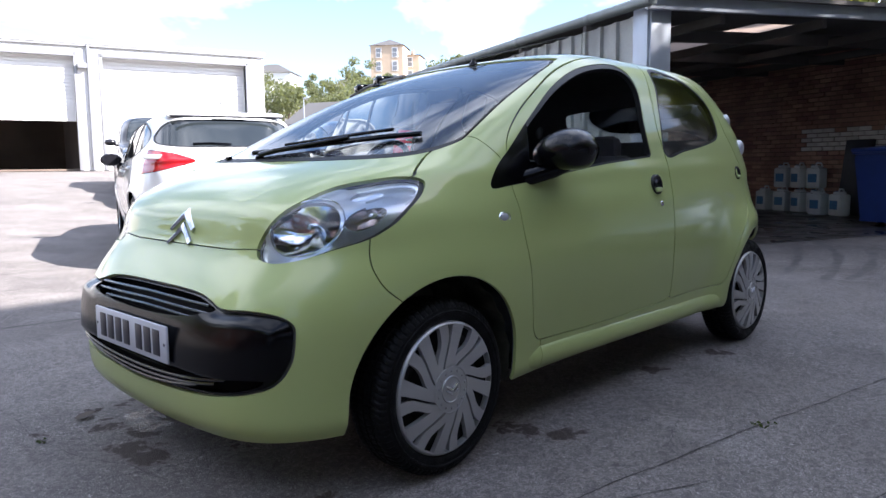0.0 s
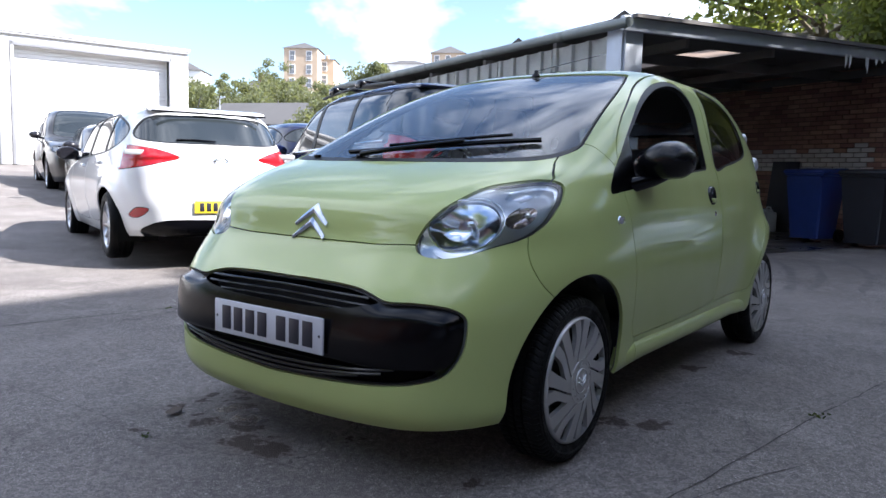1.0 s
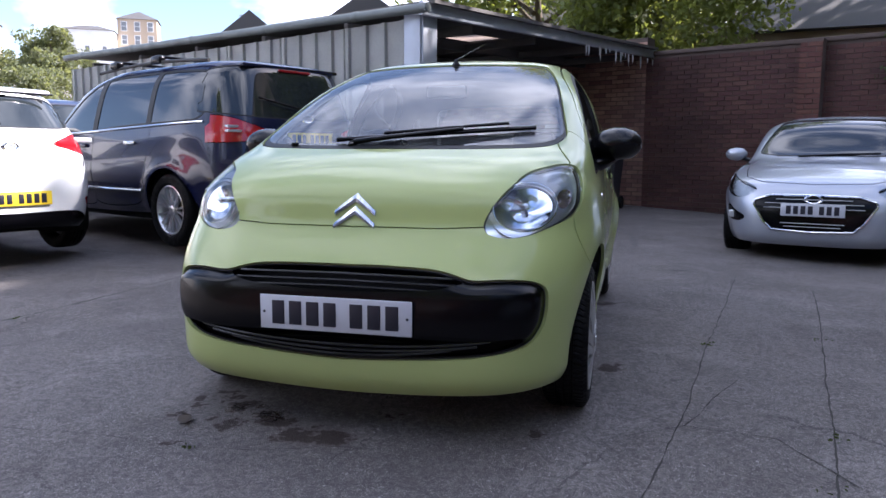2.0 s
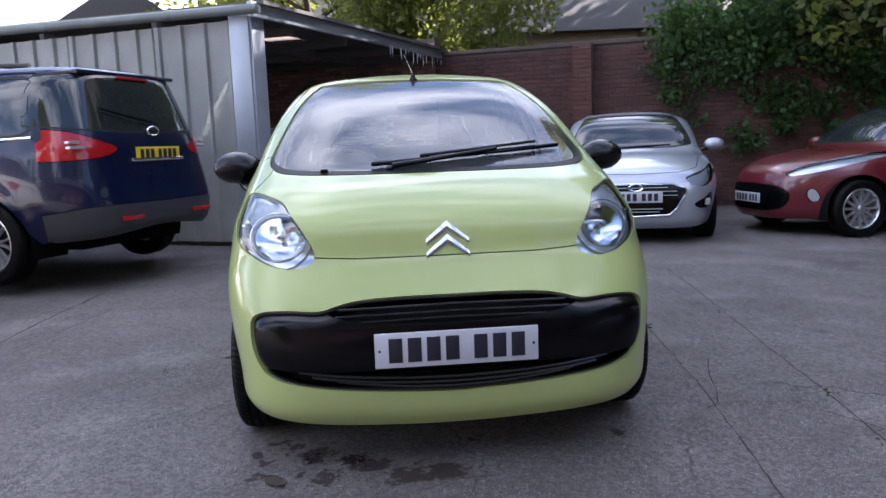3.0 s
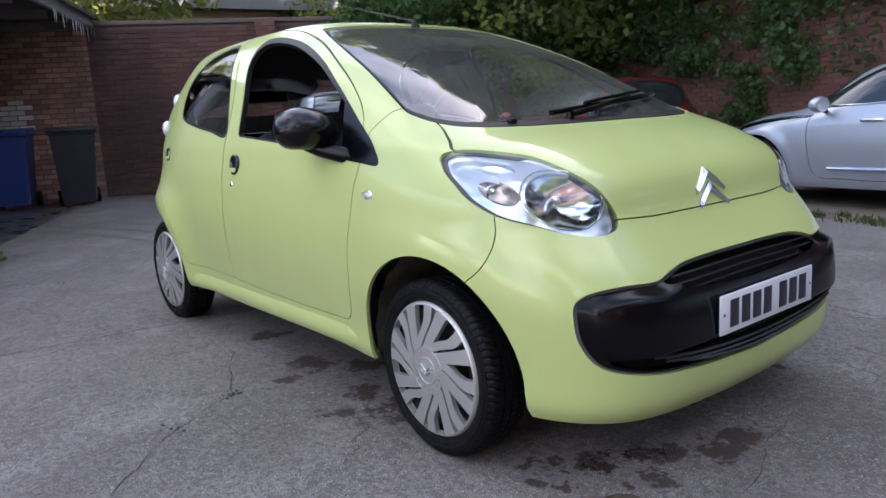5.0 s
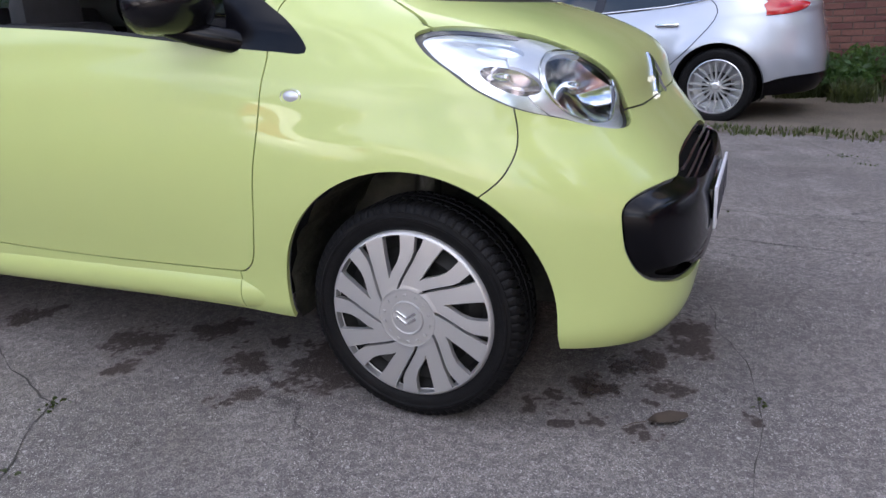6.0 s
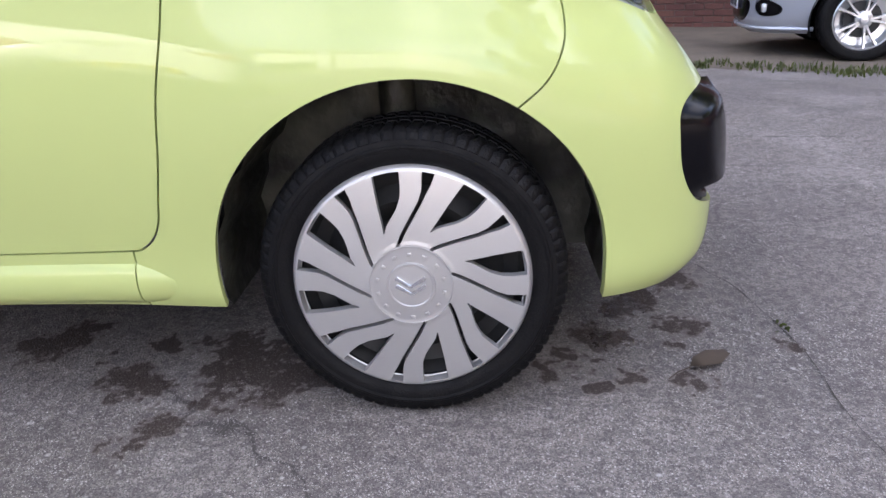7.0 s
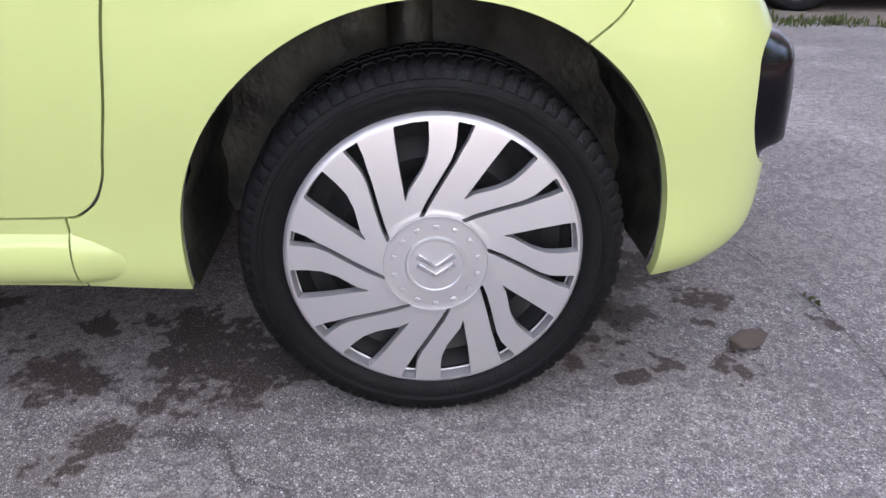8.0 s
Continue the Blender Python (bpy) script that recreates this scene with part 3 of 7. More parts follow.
c.region("tail_lamp", [(.52, 1.26), (.57, 1.20), (.62, 1.06), (.64, .95), (.60, .93), (.56, 1.0), (.52, 1.12)], "xz", lambda p: p[:, 1] > 1.9, .003)
c.region("hatch_glass", [(-.2, 1.30), (0, 1.30), (.40, 1.28), (.50, 1.22), (.52, 1.0), (.42, .96), (0, .95), (-.2, .95)], "xz", lambda p: p[:, 1] > 1.9, .002)

put("body_shell", c.mesh("body_shell", ("body",), rim=.012), LIME, green, label="lime-green roof, pillars and rear quarters")
put("bonnet", c.mesh("bonnet", ("bonnet",), rim=.012), LIME, green)
put("front_bumper", c.mesh("front_bumper", ("bumper",), rim=.014), LIME, green)
for s, tag in ((1, "L"), (-1, "R")):
    for nm, lab in (("wing", "wing"), ("front_door", "front_door"), ("rear_door", "rear_door")):
        put(nm, c.mesh(nm, (lab,), tag, rim=.012), LIME, green)
    put("window", c.mesh("window", ("rear_glass",), tag, inner=.004), PANE, green, label="clear side window")
    put("window_seal", c.mesh("window_seal", ("front_opening",), tag, rim=.02, inner=.002), SEAL, green, label="black rubber window frame")
    put("window_seal", c.mesh("window_seal", ("rear_opening",), tag, rim=.02, inner=.002), SEAL, green, label="black rubber window frame")
    put("mirror_mount", c.mesh("mirror_mount", ("mirror_corner",), tag, rim=.01), PLASTIC, green, label="black plastic corner plate")
    put("tail_lamp", c.mesh("tail_lamp", ("tail_lamp",), tag, rim=.01), RED_LENS, green)
put("windscreen", c.mesh("windscreen", ("screen",), inner=.004), SCREEN, green, label="clear curved windscreen")
put("windscreen_frame", c.mesh("windscreen_frame", ("cowl",), rim=.03, inner=.004), SEAL, green, label="black cowl and windscreen border")
put("rear_screen", c.mesh("rear_screen", ("hatch_glass",), inner=.003), PANE, green)
put("inner_shell", c.mesh("inner_shell", ("body", "gap", "bonnet", "bumper", "wing", "front_door", "rear_door", "tail_lamp"), inner=.016), LINING, green, label="grey inner lining")

insert_curve = loop2d(GRILLE)


def insert_move(p):
    d = np.clip(-inside2d(np.stack([np.abs(p[:, 0]), p[:, 2]], -1), insert_curve) / .042, 0, 1)
    low = np.clip((p[:, 2] - .345) / .035, 0, 1)
    return -.008 + .030 * d * d * (3 - 2 * d) * low * low * (3 - 2 * low)


put("bumper_insert", c.mesh("bumper_insert", ("insert",), rim=.05, move=insert_move), PLASTIC, green, label="black plastic bumper insert")
put("upper_grille", c.mesh("upper_grille", ("upper_slot",), inner=.035), VOID, green)
put("lower_grille", c.mesh("lower_grille", ("lower_slot",), inner=.035), VOID, green)
for z0, half, depth in ((.558, .37, .010), (.538, .38, .010), (.520, .30, .010)):
    bm = tube([(half * k / 10, nose_y(half * k / 10, z0) + depth - .010, z0 - .004 * abs(k / 10)) for k in range(-10, 11)], .0048, 8)
    part("grille_slat", bm, GLOSS_BLACK, green)
for z0, half in ((.334, .50), (.318, .46), (.303, .38)):
    bm = tube([(half * k / 10, nose_y(half * k / 10, z0) - .010, z0 + .035 * abs(k / 10) ** 2) for k in range(-10, 11)], .0055, 8)
    part("grille_slat", bm, GLOSS_BLACK, green)

# number plate: plain bars stand for the characters
plate = part("number_plate", box(.52, .008, .112, .003), PLATE_WHITE, green, "white front number plate with dark bars", pose(0, -.634, .434))
part("plate_mount", box(.44, .03, .08, .006), PLASTIC, green, "", pose(0, -.618, .434))
for x in (-.195, -.135, -.075, -.015, .075, .135, .195):
    part("plate_bar", box(.043, .003, .078, .001), INK, plate, "", pose(x, -.005, 0))
for x in (-.245, .245):
    part("plate_screw", lathe([(.0005, -.0015), (.004, -.0012), (.0048, 0)], 12, "y"), INK, plate, "", pose(x, -.0042, .0))

# badge: two chrome chevrons with a ridge, lying on the bonnet
def chevron_badge(z0):
    bm = bmesh.new()
    rows = []
    for k in range(-8, 9):
        f = abs(k) / 8
        x, zc, w = .073 * k / 8, z0 - .0135 - .0525 * f, .0145 - .0062 * f
        rows.append([bm.verts.new((x, nose_y(x, zc + dz) - up, zc + dz)) for dz, up in ((w + .001, -.004), (w, .006), (-w * .1, .012), (-w, .006), (-w - .001, -.004))])
    for a, b in zip(rows, rows[1:]):
        for k in range(4):
            bm.faces.new((a[k], b[k], b[k + 1], a[k + 1]))
    bm.faces.new(rows[0])
    bm.faces.new(rows[-1][::-1])
    bmesh.ops.recalc_face_normals(bm, faces=bm.faces[:])
    part("badge", bm, BADGE_CHROME, green, "chrome chevron badge", smooth=False)


chevron_badge(.813)
chevron_badge(.770)


# headlamps
def headlamp(s):
    tag = "L" if s > 0 else "R"
    every = ("lamp", "lamp_bezel", "lamp_main", "lamp_small", "lamp_amber")
    lamp = put("headlamp", c.mesh("headlamp", every, tag, inner=.001), LENS, green, label="large clear almond headlamp with chrome inside")
    put("lamp_surround", c.mesh("lamp_surround", ("lamp",), tag, inner=.020, rim=.022), LAMP_BODY, lamp, label="silver lamp surround")
    put("lamp_bezel", c.mesh("lamp_bezel", ("lamp_bezel",), tag, inner=.009, rim=.016), LAMP_RING, lamp, label="broad pale ring round the main lamp")
    for nm, x, z, rx, rz in LAMP_ROUNDS:
        deep = {"lamp_main": .044, "lamp_small": .008, "lamp_amber": .034}[nm]

        def bowl(p, x=x, z=z, rx=rx, rz=rz, deep=deep):
            d = np.clip(((np.abs(p[:, 0]) - x) / rx) ** 2 + ((p[:, 2] - z) / rz) ** 2, 0, 1)
            flute = .0011 * np.sin(p[:, 0] * 300) if nm == "lamp_main" else 0
            return -(.020 + deep * (1 - d)) + flute * (1 - d)
        put("reflector", c.mesh("reflector", (nm,), tag, move=bowl), {"lamp_main": REFLECTOR, "lamp_small": LAMP_BODY, "lamp_amber": AMBER_BOWL}[nm], lamp, label="mirrored lamp bowl")
        if nm == "lamp_small":
            continue
        y = nose_y(x, z) + (.05 if nm == "lamp_main" else .03)
        bulb = lathe([(.0005, -.016), (.007, -.013), (.010, -.004), (.010, .02), (.006, .04)], 16, "y")
        part("bulb", bulb, CHROME, lamp, "", pose(s * x, y, z, 0, 0, s * 20))
    ringpts = [(s * px, nose_y(px, pz) + .010, pz) for px, pz in oval(.568, .774, .099, .078, 40)]
    part("lamp_ring", tube(ringpts + ringpts[:1], .0022, 8), CHROME, lamp, "chrome ring round the main lamp")


headlamp(1)
headlamp(-1)


# door mirrors
def door_mirror(s):
    b = bmesh.new()
    bmesh.ops.create_uvsphere(b, u_segments=32, v_segments=20, radius=1.0)
    for v in b.verts:
        x, y, z = v.co
        y = min(y, .42) if y > 0 else y
        v.co = (x * .114 * (1 - .08 * z), y * .112 - .02 * x * x, max(z, -.86) * .076 + .01 * x)
    m = pose(s * .828, .555, .990, 0, 0, s * -6)
    if s < 0:
        bmesh.ops.transform(b, matrix=Matrix.Diagonal((-1, 1, 1, 1)), verts=b.verts[:])
        bmesh.ops.reverse_faces(b, faces=b.faces[:])
    h = part("door_mirror", b, SATIN_BLACK, green, "black plastic door mirror", m)
    g = lathe([(.0005, .0), (.92, .0), (1, -.01)], 32, "y")
    bmesh.ops.transform(g, matrix=Matrix.Diagonal((.100, .3, .062, 1)), verts=g.verts[:])
    part("mirror_glass", g, CHROME, h, "", pose(0, .043, 0))
    a = tube([(s * .735, .40, .895), (s * .765, .43, .905), (s * .80, .50, .925), (s * .82, .55, .945)], .028, 12)
    part("mirror_arm", a, PLASTIC, green)


def on_side(s, x, y, z, lean=8):
    """A pose on the car's flank: local y points outwards from the door, z up."""
    return Matrix.Translation((s * x, y, z)) @ Euler((0, 0, radians(-90 if s > 0 else 90))).to_matrix().to_4x4() @ pose(0, 0, 0, lean)


for s in (1, -1):
    door_mirror(s)
    for x, y, z, k, lean in ((.7765, 1.272, .857, 1.0, 8), (.737, 2.178, .893, .8, 10)):
        cup = lathe([(.0005, .003), (.022, .004), (.031, .008), (.036, .011), (.039, .009), (.041, -.004)], 32, "y")
        bmesh.ops.transform(cup, matrix=Matrix.Diagonal((k, 1, 1.06 * k, 1)), verts=cup.verts[:])
        h = part("door_handle", cup, GLOSS_BLACK, green, "black round recessed door handle", on_side(s, x, y, z, lean))
        flap = box(.050 * k, .012, .020 * k, .006)
        part("handle_flap", flap, LIME, h, "", pose(0, .011, -.023 * k))
    part("keyhole", lathe([(.0005, .005), (.006, .005), (.010, .003), (.012, 0)], 20, "y"), CHROME, green, "", on_side(s, .790, 1.300, .777))
    rep = lathe([(.0005, .007), (.014, .006), (.021, .003), (.024, 0)], 28, "y")
    bmesh.ops.transform(rep, matrix=Matrix.Diagonal((1.0, 1, .62, 1)), verts=rep.verts[:])
    part("side_repeater", rep, CLEAR_LENS, green, "clear oval side indicator", on_side(s, .786, .258, .778, 2))
    part("repeater_ring", lathe([(.024, 0), (.027, .005), (.030, 0)], 28, "y"), CHROME, green, "", on_side(s, .786, .258, .778, 2) @ Matrix.Diagonal((1, 1, .64, 1)))

for s in (1, -1):
    for x, y, z in ((.610, 2.315, 1.155), (.665, 2.375, 1.02)):
        b = bmesh.new()
        bmesh.ops.create_uvsphere(b, u_segments=20, v_segments=12, radius=1.0)
        bmesh.ops.transform(b, matrix=Matrix.Diagonal((.028, .026, .045, 1)), verts=b.verts[:])
        part("rear_lamp", b, CLEAR_LENS, green, "clear rounded rear lamp", pose(s * x, y, z))

# wiper: one arm low on the screen
scr = green_grid[(level > 12)][:, theta < 1.2].reshape(-1, 3)


def on_screen(x, z, up):
    d = (scr[:, 0] - abs(x)) ** 2 + (scr[:, 2] - z) ** 2
    i = np.argsort(d)[:4]
    w = 1 / (d[i] + 1e-7)
    return Vector((x, float((scr[i, 1] * w).sum() / w.sum()) - .5 * up, z + .85 * up))


part("wiper_arm", tube([on_screen(-.16 + .06 * k, .975 + .0075 * k, .022) for k in range(0, 8)], .011, 8, taper=.6), PLASTIC, green)
part("wiper_blade", tube([on_screen(-.24 + .07 * k, .993 + .0045 * k, .010) for k in range(0, 12)], .009, 8), PLASTIC, green)
part("wiper_spine", tube([on_screen(-.05 + .06 * k, 1.006 + .005 * k, .026) for k in range(0, 9)], .006, 8), PLASTIC, green)
part("wiper_pivot", lathe([(.0005, .03), (.014, .028), (.018, .01), (.02, -.02)], 20, "z"), PLASTIC, green, "", pose(-.17, -.03, .965, 20))
part("washer_jet", box(.03, .02, .014, .005), PLASTIC, green, "", Matrix.Translation(on_screen(-.42, .975, .01)))
# aerial
part("aerial_base", lathe([(.0005, .03), (.008, .028), (.012, .012), (.02, .004), (.022, -.006)], 20, "z"), PLASTIC, green, "", pose(0, .995, 1.402))
part("aerial", tube([(0, .997, 1.425), (0, 1.25, 1.49), (0, 1.75, 1.615)], .0032, 8, taper=.5), PLASTIC, green)

# arch liners, floor
def flank_x(y, z):
    """Half width of the green car's skin at y and z."""
    f = green_grid.reshape(-1, 3)
    d = (f[:, 1] - y) ** 2 + (f[:, 2] - z) ** 2 + np.where(f[:, 0] > .3, 0, 9)
    return float(f[np.argsort(d)[:6], 0].min())


for cy in (0, 2.34):
    for s in (1, -1):
        bm = bmesh.new()
        rows = []
        for k in range(41):
            a = radians(-12 + 204 * k / 40)
            rr = .347 + .006 * math.sin(k * 1.9)
            py, pz = cy + rr * math.cos(a), .277 + rr * math.sin(a)
            edge = min(.735, flank_x(py, pz) - .03)
            rows.append([bm.verts.new((s * x, py, pz)) for x in (edge, edge - .07, .54, .44)])
        for a, b in zip(rows, rows[1:]):
            for k in range(3):
                bm.faces.new((a[k], b[k], b[k + 1], a[k + 1]))
        ring = [r[3] for r in rows]
        bm.faces.new(ring)
        part("arch_liner", bm, LINER, green, "mud-stained black wheel arch liner")
        part("suspension_strut", tube([(s * .60, cy + .02, .20), (s * .56, cy + .03, .62)], .034, 14), LINER, green)
        part("brake_hub", lathe([(.02, -.16), (.10, -.16), (.11, -.13), (.05, -.11), (.03, -.09)], 28), STEEL, green, "", pose(s * .78, cy, .277, 0, 0, 0 if s > 0 else 180))
part("floor_pan", merge(box(1.42, 1.46, .07, .02, (0, 1.17, .245)), box(.86, 3.1, .07, .02, (0, 1.05, .25))), VOID, green)
for s in (1, -1):
    for nm, y0, y1, n in (("sill", .487, 1.955, 40), ("wing_foot", .392, .484, 12)):
        bm = bmesh.new()
        rows = []
        for y in np.linspace(y0, y1, n):
            edge, fade = max(0, y - 1.90) / .06, max(0, (.484 - y) / .092)
            cx = flank_x(y, .285) - .016 - .016 * edge - .020 * fade
            rows.append([bm.verts.new((s * (cx + .030 * math.cos(a)), y, .274 + (.047 - .022 * fade * (a > 0)) * math.sin(a))) for a in np.linspace(-2.2, 1.75, 15)])
        for p, q in zip(rows, rows[1:]):
            for k in range(14):
                bm.faces.new((p[k], p[k + 1], q[k + 1], q[k]))
        bm.faces.new(rows[0])
        bm.faces.new(rows[-1][::-1])
        bmesh.ops.recalc_face_normals(bm, faces=bm.faces[:])
        part(nm, bm, LIME, green, "rounded lime-green sill" if nm == "sill" else "")
    part("sill_clip", box(.02, .045, .014, .004), LIME, green, "", pose(s * .70, .425, .216))

# cabin
part("dashboard", merge(box(1.28, .40, .18, .07, (0, .42, .83)), box(.26, .3, .3, .05, (0, .5, .66))), CLOTH, green)
part("parcel_shelf", box(1.1, .45, .03, .01, (0, 2.28, .96)), PLASTIC, green)
ringpts = [(.175 * math.cos(2 * math.pi * k / 28), 0, .175 * math.sin(2 * math.pi * k / 28)) for k in range(29)]
part("steering_wheel", merge(tube(ringpts, .014, 10), box(.3, .03, .05, .012)), PLASTIC, green, "", pose(-.34, .72, .90, -25))
for x in (-.34, .34):
    part("seat", merge(box(.48, .5, .16, .06, (x, 1.14, .48)), box(.46, .14, .50, .06, (x, 1.42, .74), turn=Euler((radians(-16), 0, 0)).to_matrix().to_4x4())), CLOTH, green, "dark cloth front seat")
    part("headrest", box(.25, .09, .15, .04, (x, 1.50, 1.00)), CLOTH, green)
part("rear_bench", merge(box(1.15, .45, .16, .05, (0, 1.92, .50)), box(1.15, .14, .55, .05, (0, 2.2, .80), turn=Euler((radians(-18), 0, 0)).to_matrix().to_4x4())), CLOTH, green, "dark cloth rear bench")
part("inside_mirror", box(.2, .03, .06, .012, (0, .80, 1.25)), PLASTIC, green)

for x, y, s, turn in ((.781, 0, 1, 8), (-.781, 0, -1, 0), (.767, 2.34, 1, 20), (-.767, 2.34, -1, 13)):
    cover_wheel(green, x, y, .2685, s, turn)


# ---- the other vehicles ----
def car_rings(fo, wb, ro, hw, h, hb0, hb1, cowl, roof0, roof1, tail_z, belt, square=5.0, tail=4.5):
    """Rings for a plain hatchback, estate or van shape: overhangs, wheelbase, half width, height, bonnet heights, screen foot, roof ends."""
    e = wb + ro
    mid = (roof0 + roof1) / 2
    s, t = square, tail
    return [
        (-fo + .07, .19, hw - .10, .21, e - .06, .28, s, t, wb / 2), (-fo + .01, .27, hw - .07, .28, e - .01, .34, s, t, wb / 2),
        (-fo, .40, hw - .04, .40, e, .45, s, t, wb / 2), (-fo + .015, .52, hw - .015, .52, e, .56, s, t, wb / 2),
        (-fo + .06, hb0 - .09, hw, .63, e - .02, .68, s, t, wb / 2), (-fo + .13, hb0, hw - .004, .73, e - .04, .79, s, t, wb / 2),
        (-fo + .30, hb0 + .085, hw - .014, .82, e - .06, .89, s, t, wb / 2), ((-fo + .30 + cowl) / 2, (hb0 + hb1) / 2 + .06, hw - .03, (.82 + belt) / 2, e - .08, (.89 + tail_z) / 2, s, t, wb / 2),
        (cowl, hb1, hw - .05, belt, e - .10, tail_z, s, t, wb / 2),
        (cowl + (roof0 - cowl) * .42, hb1 + (h - hb1) * .46, hw - .11, belt + (h - belt) * .38, roof1 + (e - .1 - roof1) * .62, tail_z + (h - tail_z) * .40, s, t, wb / 2 + .1),
        (cowl + (roof0 - cowl) * .78, hb1 + (h - hb1) * .78, hw - .18, belt + (h - belt) * .70, roof1 + (e - .1 - roof1) * .28, tail_z + (h - tail_z) * .72, s, t, (wb / 2 + mid) / 2),
        (roof0 + .08, h - .05, hw - .27, h - .085, roof1, h - .075, s, t, mid), (roof0 + .32, h - .018, hw - .42, h - .03, roof1 - .22, h - .03, 4, 4, mid),
        (mid - .25, h, .0005, h, mid + .3, h - .002, 3, 3, mid)]


def alloy_wheel(parent, x, y, z, side, r, spokes, rim=.215, paint=None, double=False):
    w = new("wheel")
    w.parent, w.matrix_basis = parent, pose(x, y, z, 0, 0, 0 if side > 0 else 180)
    part("tyre", tyre_mesh(r, rim, .20, False, 72), RUBBER, w, "black rubber tyre", pose(-.10, 0, 0))
    part("rim", lathe([(rim - .002, -.03), (rim + .004, -.012), (rim - .006, -.008), (rim - .016, -.02), (rim - .025, -.12), (.05, -.14)], 48), paint or ALLOY, w)
    part("hub_cap", lathe([(.0005, -.014), (.026, -.016), (.034, -.024), (.06, -.034), (.062, -.06)], 28), paint or ALLOY, w)
    part("brake_disc", lathe([(.0005, -.09), (.13, -.09), (.13, -.10)], 28), STEEL, w)
    for k in range(spokes):
        for off in ((-.1, .1) if double else (0,)):
            a = 2 * math.pi * k / spokes + off
            b = bmesh.new()
            rows = []
            for rr, hw, hx in ((.04, .014, -.026), (.10, .011, -.028), (.16, .010, -.022), (rim - .008, .014, -.016)):
                aa = a + (off * 1.2 * rr / rim)
                cdir, sdir = Vector((0, math.cos(aa), math.sin(aa))), Vector((0, -math.sin(aa), math.cos(aa)))
                rows.append([b.verts.new(cdir * rr + sdir * q * hw * (1.5 if not double else 1) + Vector((hx - d, 0, 0))) for q, d in ((-1, .03), (-.6, 0), (.6, 0), (1, .03))])
            for p, q in zip(rows, rows[1:]):
                for i in range(3):
                    b.faces.new((p[i], q[i], q[i + 1], p[i + 1]))
            bmesh.ops.recalc_face_normals(b, faces=b.faces[:])
            part("spoke", b, paint or ALLOY, w)
    return w


